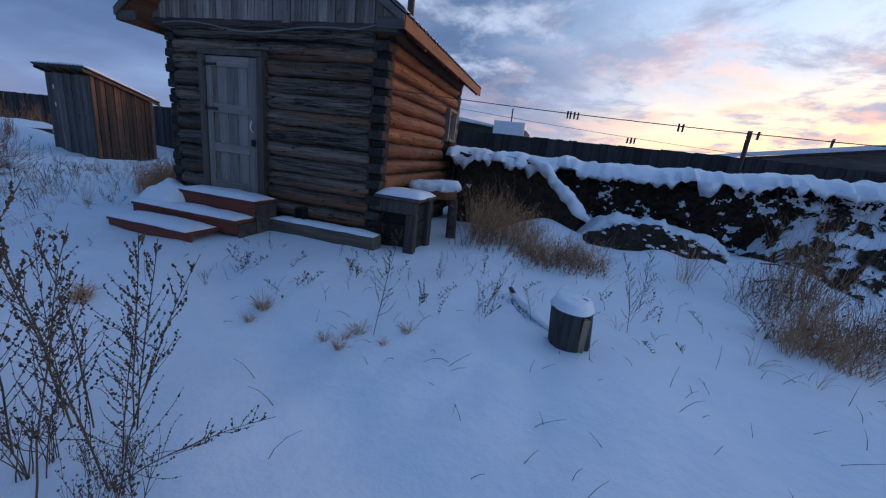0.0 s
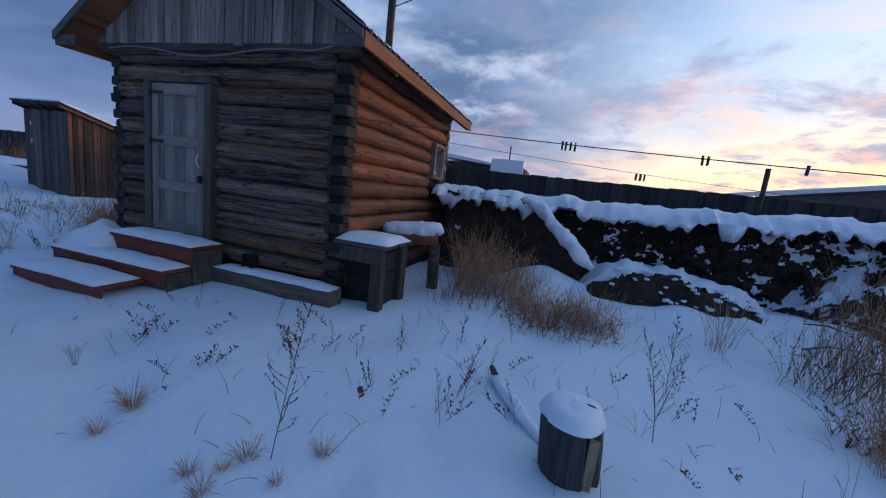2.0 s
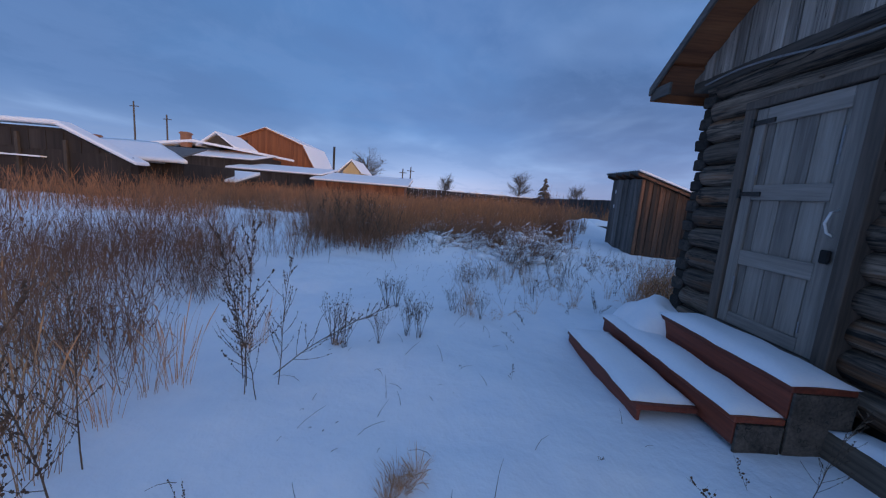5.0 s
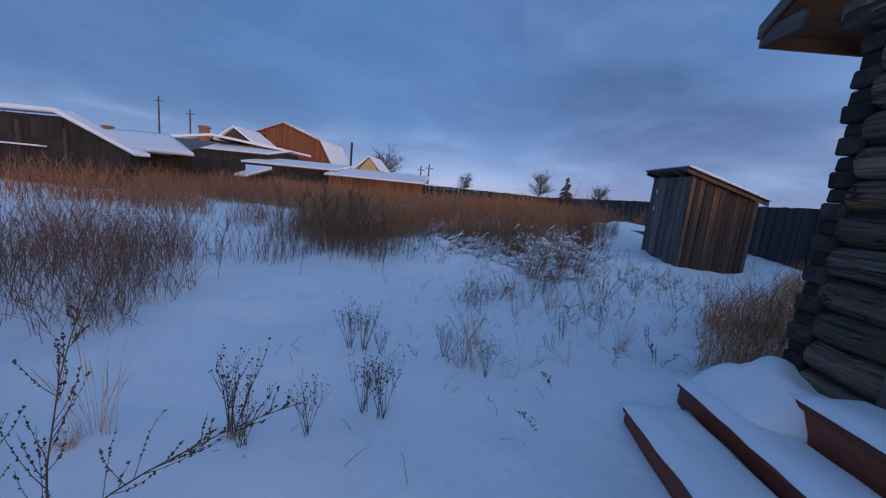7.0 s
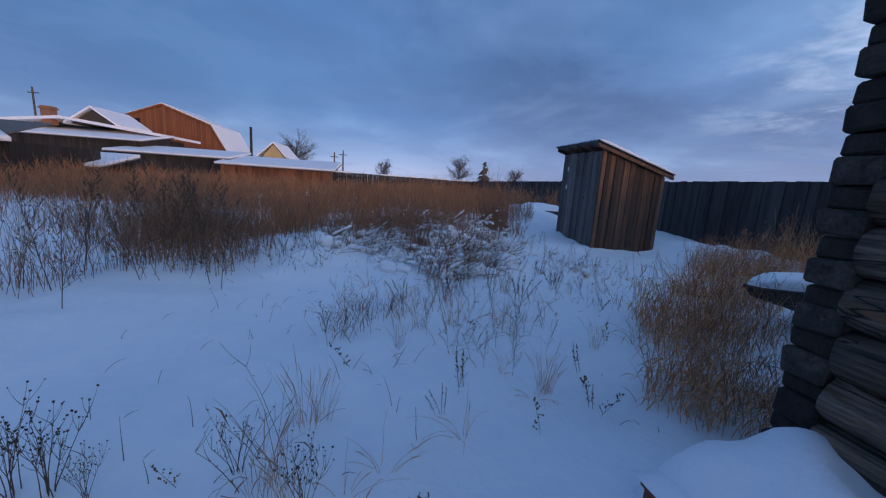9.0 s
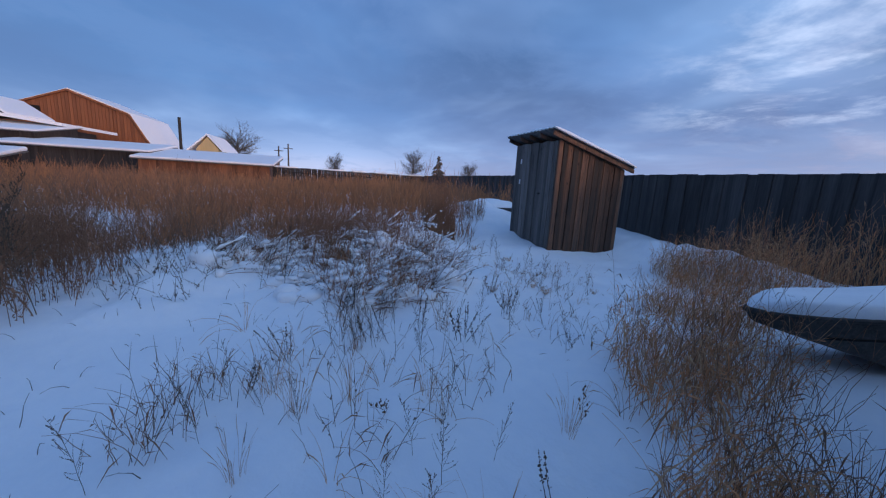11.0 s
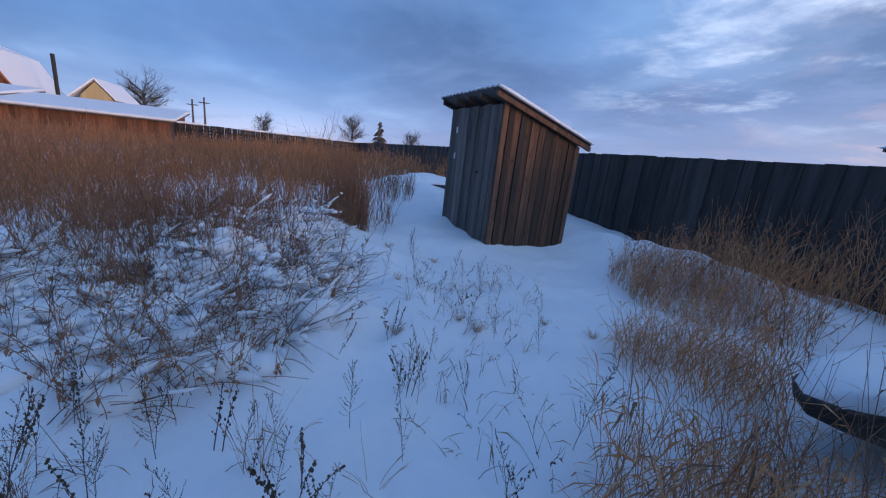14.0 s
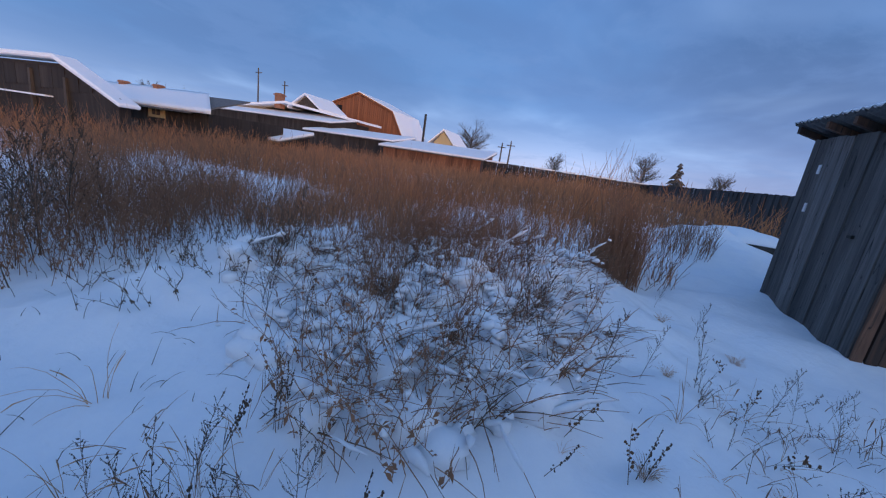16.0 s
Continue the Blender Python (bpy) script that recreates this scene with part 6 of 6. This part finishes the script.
for i in range(26):
    a, d = vr.uniform(0, 6.28), vr.random() ** 0.6
    cx, cy, rx, ry = (-0.72, 2.22, 0.38, 0.24) if i % 2 else (-1.35, 2.0, 0.42, 0.22)
    SPOTS["weed"].append((cx + rx * d * math.cos(a), cy + ry * d * math.sin(a), vr.uniform(0.9, 1.4)))
for i in range(7):
    SPOTS["umbel"].append((-0.35 + vr.uniform(-0.4, 0.25), 2.15 + vr.uniform(-0.12, 0.2), vr.uniform(0.5, 0.95)))
for i in range(46):
    x, y = vr.gauss(-6.6, 0.8), vr.gauss(4.75, 0.55)
    SPOTS[vr.choice(("tall", "weed", "bent", "weed", "tall"))].append((x, y, vr.uniform(0.3, 0.52)))
for i in range(26):
    SPOTS[vr.choice(("small", "weed", "bent"))].append((vr.gauss(-8.6, 0.8), vr.gauss(7.2, 0.5), vr.uniform(0.35, 0.6)))
for i in range(34):
    SPOTS["weed"].append((vr.gauss(-8.1, 0.8), vr.gauss(1.6, 0.5), vr.uniform(1.0, 1.5)))
for i in range(46):
    SPOTS[vr.choice(("small", "small", "weed"))].append((vr.uniform(-2.6, 2.4), vr.gauss(4.75, 0.45), vr.uniform(0.25, 0.45) if i % 3 else vr.uniform(0.6, 1.0)))
for key, rows in SPOTS.items():
    for x, y, s in rows:
        put(key, x, y, s)
put("weed", -3.13, 2.2, 1.25, 200.0, 38.0)
put("weed", -0.45, 2.2, 0.9, 120.0, 40.0)


def stuff(name, label, category, geo, mat):
    me, _ = geo.mesh(name, mat, centre=False)
    return tagged(new(name, me), label, category, kind="stuff")


def thicket(n, where, h, rnd, r=0.004, lean=0.2, droop=0.35, twigs=3, seg=3, geo=None, leaves=0, leaf=0.016, slim=0.28):
    """Many upright stalks with a few twigs and curled leaves, scattered by where(rnd); heights rise and fall over the ground."""
    g = geo or Geo()
    for i in range(n):
        x, y = where(rnd)
        hh = h * rnd.uniform(0.45, 1.1) * (1 + 0.5 * nz(x * 0.9, y * 0.9, 6.0))
        p = curve_pts((x, y, ground_z(x, y) - 0.05), hh, rnd.uniform(0, 6.28), rnd.uniform(0, lean), rnd.uniform(0, droop), seg, rnd, 0.02)
        g.tube(p, taper(r, len(p)), 3, cap=False)
        for k in range(twigs):
            q = Vector(p[rnd.randint(1, seg)])
            tw = curve_pts(q, hh * rnd.uniform(0.15, 0.35), rnd.uniform(0, 6.28), rnd.uniform(0.3, 0.9), -0.2, 2, rnd, 0.02)
            g.tube(tw, taper(r * 0.7, len(tw)), 3, cap=False)
        for k in range(leaves):
            u = rnd.uniform(0.15, 1.0) * seg
            j = min(int(u), seg - 1)
            q = Vector(p[j]).lerp(Vector(p[j + 1]), u - j)
            az, l = rnd.uniform(0, 6.28), leaf * rnd.uniform(0.6, 1.8)
            d = Vector((math.cos(az), math.sin(az), rnd.uniform(-0.9, 0.9)))
            side = Vector((-math.sin(az), math.cos(az), rnd.uniform(-0.5, 0.5))) * l * slim
            m, e = q + d * l * 0.55, q + d * l - Vector((0, 0, l * 0.4))
            b = len(g.v)
            g.v += [tuple(q), tuple(m + side), tuple(m - side), tuple(e)]
            g.f += [(b, b + 1, b + 2), (b + 1, b + 3, b + 2)]
    return g


def spot(x, y, rx, ry):
    def f(rnd):
        a, d = rnd.uniform(0, 6.28), rnd.random() ** 0.55
        return x + rx * d * math.cos(a), y + ry * d * math.sin(a)
    return f


fr = random.Random(31)


def field(x0, x1, y0, y1, lim):
    def f(rnd):
        while True:
            x, y = rnd.uniform(x0, x1), rnd.uniform(y0, y1)
            if nz(x * 0.25, y * 0.25, 2.0) + 0.6 * nz(x * 0.8, y * 0.8, 4.0) > lim:
                return x, y
    return f


def build_fields():
    # near brown patch, then the field behind it out to the barns
    g = thicket(420, spot(-8.6, 1.75, 1.1, 0.8), 0.85, fr, 0.0027, 0.3, 0.5, 5, 4, None, 9, 0.022)
    thicket(420, spot(-10.2, 0.9, 1.4, 1.0), 0.9, fr, 0.0028, 0.35, 0.5, 4, 4, g, 6, 0.022)
    thicket(520, field(-11.5, -7.0, -3.0, 1.2, 0.05), 0.8, fr, 0.0028, 0.35, 0.5, 3, 3, g, 4)
    thicket(700, field(-13, -9.5, -1.0, 4.6, 0.0), 0.7, fr, 0.0032, 0.4, 0.6, 4, 3, g, 4)
    stuff("weed_thicket", "brown thicket of dead weeds standing in snow", "weeds", g, rust_m)
    rows = ((2500, field(-18, -11.5, -8, 7.5, -0.20), 0.85, 0.0045), (6400, field(-35, -16, -14, 11, -0.45), 0.85, 0.0090), (1800, field(-31, -10, -24, -7, -0.2), 0.95, 0.008))
    g, w = Geo(), Geo()
    for dst in (g, w):
        for n, where, h, r in rows:
            thicket(n, where, h, fr, r, 0.35, 0.6, 3, 3, dst)
    thicket(900, field(-15.5, -10.6, -0.5, 4.4, -0.35), 0.72, fr, 0.0036, 0.35, 0.6, 3, 3, g)
    thicket(1500, field(-15.5, -10.6, -0.5, 4.6, -0.35), 0.72, fr, 0.0036, 0.40, 0.8, 2, 4, w)
    stuff("dry_weed_field", "wide field of rust-brown dead weeds before the barns", "weeds", g, rust_m)
    stuff("dry_grass_field", "tan dry grass mixed through the weed field", "grass", w, brown_m)
    g = thicket(820, spot(-5.6, -1.2, 2.1, 1.4), 0.9, fr, 0.0028, 0.3, 0.5, 3, 4, None, 5, 0.02)
    w = thicket(420, spot(-5.6, -1.2, 2.0, 1.3), 0.95, fr, 0.0026, 0.3, 0.7, 1, 4, None, 3, 0.10, 0.03)
    thicket(230, spot(-3.45, 0.40, 0.5, 0.6), 0.85, fr, 0.0023, 0.3, 0.6, 1, 5, w, 3, 0.10, 0.03)
    thicket(60, spot(-3.1, 0.85, 0.6, 0.4), 0.95, fr, 0.0026, 0.3, 0.5, 3, 4, g, 6, 0.02)
    thicket(70, spot(-2.9, 1.15, 0.6, 0.35), 0.75, fr, 0.0021, 0.35, 0.7, 0, 5, w, 3, 0.09, 0.03)
    stuff("brown_weed_stand", "dense stand of brown weeds", "weeds", g, rust_m)
    stuff("straw_stand", "stand of tall brown grass in the snow", "grass", w, rust_m)
    # looser brown clumps across the yard
    g, w = Geo(), Geo()
    for x, y, rx, ry, n, h in ((-6.45, 3.75, 0.28, 0.2, 70, 0.42), (-6.8, 4.1, 0.25, 0.25, 40, 0.4), (-7.1, 4.7, 0.35, 0.3, 45, 0.36), (-6.1, 4.75, 0.2, 0.2, 22, 0.34),
                               (-5.5, 0.35, 0.55, 0.4, 130, 0.85), (-4.75, 0.65, 0.3, 0.3, 60, 0.75), (-6.6, 5.3, 0.4, 0.35, 40, 0.34), (-7.4, 6.6, 0.5, 0.3, 60, 0.3),
                               (-8.7, 7.1, 0.6, 0.35, 90, 0.3), (-9.2, 7.9, 0.6, 0.3, 60, 0.28), (-4.85, 3.62, 0.12, 0.1, 18, 0.42)):
        thicket(n // 4 if h < 0.5 else n // 2, spot(x, y, rx * 1.2, ry * 1.2), h, fr, 0.0022, 0.45, 0.7, 3, 4, g, 3, 0.013)
        thicket(n // 2 if h < 0.5 else n, spot(x, y, rx * 1.2, ry * 1.2), h, fr, 0.0020, 0.5, 1.0, 0, 5, w, 2, 0.08, 0.03)
    stuff("loose_weeds", "loose brown weed clumps scattered over the snow", "weeds", g, stalk_m)
    stuff("loose_grass", "loose dry brown grass scattered over the snow", "grass", w, rust_m)
    # grass by the cabin and by the boat
    g, w = Geo(), Geo()
    for dst in (g, w):
        thicket(150, spot(-6.42, 7.25, 0.5, 0.7), 0.66, fr, 0.0025, 0.35, 0.9, 0, 6, dst, 3, 0.11, 0.028)
        thicket(90, spot(-6.0, 6.75, 0.4, 0.45), 0.55, fr, 0.0025, 0.4, 0.9, 0, 6, dst, 3, 0.11, 0.028)
        thicket(110, spot(-5.2, 6.2, 0.3, 0.5), 0.60, fr, 0.0022, 0.35, 1.0, 0, 6, dst, 3, 0.11, 0.028)
        thicket(170, spot(-7.35, 8.5, 0.55, 0.7), 0.60, fr, 0.0028, 0.4, 0.9, 0, 5, dst, 3, 0.11, 0.028)
        thicket(330, spot(-8.3, 10.0, 1.1, 0.75), 0.62, fr, 0.0028, 0.4, 0.9, 1, 5, dst, 3, 0.11, 0.028)
        thicket(160, spot(-7.6, 11.2, 1.5, 0.4), 0.9, fr, 0.0028, 0.25, 0.5, 1, 5, dst, 3, 0.11, 0.028)
    tall = thicket(80, spot(-6.25, 7.25, 0.6, 0.75), 0.95, fr, 0.0021, 0.25, 0.6, 1, 6, None, 3, 0.09, 0.03)
    thicket(90, spot(-5.35, 6.35, 0.35, 0.5), 0.8, fr, 0.0021, 0.3, 0.6, 1, 6, tall, 3, 0.09, 0.03)
    thicket(160, spot(-8.2, 9.9, 1.1, 0.7), 0.7, fr, 0.0026, 0.4, 0.7, 3, 5, tall, 6, 0.022)
    stuff("dark_grass_stems", "taller dark brown stems among the dry grass", "grass", tall, rust_m)
    stuff("grass_stand", "thick stand of dry brown grass beside the boat", "grass", g, brown_m)
    stuff("straw_blades", "straw-coloured blades mixed into the brown grass", "grass", w, straw_m)
    g = Geo()
    thicket(400, spot(0.35, 7.3, 0.6, 0.55), 0.75, fr, 0.0026, 0.4, 0.8, 1, 5, g, 3, 0.1, 0.03)
    thicket(380, spot(1.2, 6.7, 0.6, 0.45), 0.52, fr, 0.0026, 0.8, 0.9, 1, 5, g, 3, 0.1, 0.03)
    thicket(110, spot(-0.1, 8.1, 0.4, 0.3), 0.95, fr, 0.0026, 0.3, 0.6, 2, 5, g, 3, 0.1, 0.03)
    thicket(130, spot(4.1, 6.9, 0.35, 0.35), 1.0, fr, 0.0026, 0.3, 0.6, 2, 5, g)
    thicket(200, spot(3.4, 5.15, 0.35, 0.3), 0.5, fr, 0.0026, 0.7, 0.8, 2, 5, g)
    thicket(160, spot(4.6, 5.6, 0.5, 0.5), 0.7, fr, 0.0026, 0.5, 0.8, 2, 5, g)
    w = thicket(150, spot(4.3, 5.5, 0.55, 0.5), 0.45, fr, 0.0026, 0.5, 0.7, 4, 4, None, 8, 0.022)
    thicket(80, spot(3.45, 5.4, 0.42, 0.28), 0.45, fr, 0.0026, 0.7, 0.8, 4, 4, w, 7, 0.022)
    thicket(90, spot(3.6, 6.3, 0.4, 0.4), 0.7, fr, 0.0026, 0.4, 0.6, 4, 4, w, 8, 0.020)
    thicket(120, spot(1.1, 6.3, 0.7, 0.35), 0.45, fr, 0.0024, 0.8, 0.8, 3, 4, w, 6, 0.018)
    thicket(60, spot(0.1, 6.7, 0.5, 0.4), 0.5, fr, 0.0024, 0.5, 0.8, 3, 4, w, 6, 0.018)
    stuff("bank_weeds", "dark brown weed clump leaning in the snow", "weeds", w, rust_m)
    stuff("bank_grass", "dry pale grass leaning at the foot of the bank", "grass", g, straw_m)
    g = Geo()
    thicket(420, spot(-11.5, 6.6, 0.5, 0.3), 0.9, fr, 0.0034, 0.13, 0.3, 3, 4, g)
    thicket(420, spot(-10.3, 4.9, 1.6, 0.9), 0.62, fr, 0.0032, 0.35, 0.5, 4, 4, g)
    thicket(160, spot(-14.0, 8.0, 0.8, 0.5), 0.7, fr, 0.004, 0.25, 0.3, 3, 4, g)
    stuff("rusty_bush", "upright rusty-brown clump of dead stalks", "weeds", g, rust_m)
    # collapsed weeds loaded with snow
    g, s, w = Geo(), Geo(), Geo()
    for i in range(700):
        x, y = spot(-9.9, 5.0, 2.0, 1.35)(fr)
        if nz(x * 1.1, y * 1.1, 21.0) < -0.22:
            continue
        hh = fr.uniform(0.2, 0.6)
        az = fr.gauss(0.9, 0.7)
        p = curve_pts((x, y, ground_z(x, y) - 0.02), hh, az, fr.uniform(0.1, 1.25), fr.uniform(0.1, 0.8), 4, fr, 0.04)
        dst = g if fr.random() < 0.35 else w
        dst.tube(p, taper(0.0034, len(p)), 3, cap=False)
        for k in range(3):
            q = Vector(p[fr.randint(1, 4)])
            tw = curve_pts(q, hh * fr.uniform(0.12, 0.3), fr.uniform(0, 6.28), fr.uniform(0.4, 1.3), 0.3, 2, fr, 0.03)
            dst.tube(tw, taper(0.0024, len(tw)), 3, cap=False)
        if fr.random() < 0.30:
            for k in range(fr.randint(2, 5)):
                q = Vector(p[fr.randint(1, 4)])
                s.blob((q.x + fr.gauss(0, 0.025), q.y + fr.gauss(0, 0.025), q.z * fr.uniform(0.75, 1.0)), fr.uniform(0.008, 0.026), 0.6, i + k, 4, 6, 0.45)
    thicket(110, spot(-9.9, 5.0, 1.9, 1.3), 0.55, fr, 0.003, 0.4, 0.6, 4, 4, w, 6, 0.02)
    thicket(90, spot(-8.2, 5.1, 0.5, 0.6), 0.5, fr, 0.0026, 0.6, 0.8, 4, 4, w, 8, 0.02)
    for i in range(150):
        x, y = spot(-9.8, 5.0, 1.9, 1.3)(fr)
        z, a, k = ground_z(x, y) + fr.uniform(0.0, 0.14), fr.gauss(0.9, 0.5), fr.randint(3, 7)
        for j in range(k):
            u = (j - k / 2) * 0.045
            s.blob((x + u * math.cos(a) + fr.gauss(0, 0.02), y + u * math.sin(a) + fr.gauss(0, 0.02), z + fr.gauss(0, 0.015)), fr.uniform(0.02, 0.055), 0.5, i * 9 + j, 5, 8, 0.3)
    thicket(120, spot(-9.3, 3.0, 1.4, 0.5), 0.4, fr, 0.003, 0.9, 0.6, 3, 3, g, 6, 0.02)
    # fallen stems in sheaves, each with a ragged roll of snow lying on it
    for i in range(330):
        x, y = spot(-9.9, 5.0, 2.2, 1.3)(fr) if i % 6 else spot(-9.5, 3.45, 0.65, 0.38)(fr)
        if nz(x * 1.5, y * 1.5, 31.0) < -0.12:
            continue
        az, hh = fr.gauss(1.25, 0.6), fr.uniform(0.2, 0.55)
        lean = fr.uniform(0.55, 1.25)
        z = ground_z(x, y)
        for k in range(3):
            p = curve_pts((x + fr.gauss(0, 0.03), y + fr.gauss(0, 0.03), z - 0.02), hh * fr.uniform(0.7, 1.2), az + fr.gauss(0, 0.15), lean + fr.gauss(0, 0.1), 0.35, 4, fr, 0.03)
            (g if k == 0 else w).tube(p, taper(0.0036, 5), 3, cap=False)
        q = curve_pts((x, y, z - 0.005), hh, az, lean, 0.35, 7, fr, 0.03)
        a = fr.randint(1, 3)
        b = fr.randint(a + 2, 7)
        rr = fr.uniform(0.007, 0.022)
        s.tube([(px, py, pz + rr * 0.5) for px, py, pz in q[a:b + 1]], [rr * 0.3] + [rr * fr.uniform(0.4, 1.5) for _ in range(b - a - 1)] + [rr * 0.25], 5)
    for i in range(24):
        x, y = spot(-10.0, 5.0, 1.5, 1.0)(fr) if i % 5 else spot(-9.5, 3.5, 0.5, 0.3)(fr)
        thicket(20, spot(x, y, 0.16, 0.10), 0.36, fr, 0.0026, 0.7, 0.8, 4, 4, g if i % 3 == 0 else w, 12, 0.013, 0.32)
    # soft lumps of snow filling the hollows between the stems
    for i in range(260):
        x, y = spot(-9.7, 4.95, 2.0, 1.2)(fr) if i % 5 else spot(-9.5, 3.45, 0.7, 0.4)(fr)
        rr = fr.uniform(0.05, 0.15)
        s.blob((x, y, ground_z(x, y) + 0.02), rr, fr.uniform(0.45, 0.8), i, 6, 9, 0.14)
    stuff("collapsed_weeds", "tangle of collapsed dark brown weeds", "weeds", g, stalk_m)
    stuff("fallen_stalks", "fallen rust-brown weed stalks", "weeds", w, rust_m)
    ob = stuff("clinging_snow", "small lumps of snow clinging to the fallen weeds", "snow", s, cap_m)
    ob.data.polygons.foreach_set("use_smooth", [True] * len(ob.data.polygons))
    # scattered short stubble all over the yard
    g = Geo()
    for i in range(900):
        x, y = fr.uniform(-9, 4.5), fr.uniform(2.2, 7.8)
        if abs(y - (2.6 + -0.42 * (x - 0.5))) < 0.45 and fr.random() < 0.8:
            continue
        if -4.9 < x < -0.3 and y > 4.6:
            continue
        hh = fr.uniform(0.04, 0.22)
        p = curve_pts((x, y, ground_z(x, y) - 0.01), hh, fr.uniform(0, 6.28), fr.uniform(0, 0.9), fr.uniform(0, 1.0), 3, fr, 0.03)
        g.tube(p, taper(0.0022, len(p)), 3, cap=False)
    stuff("stubble", "scattered dry stubble poking through the snow", "grass", g, stalk_m)


build_fields()
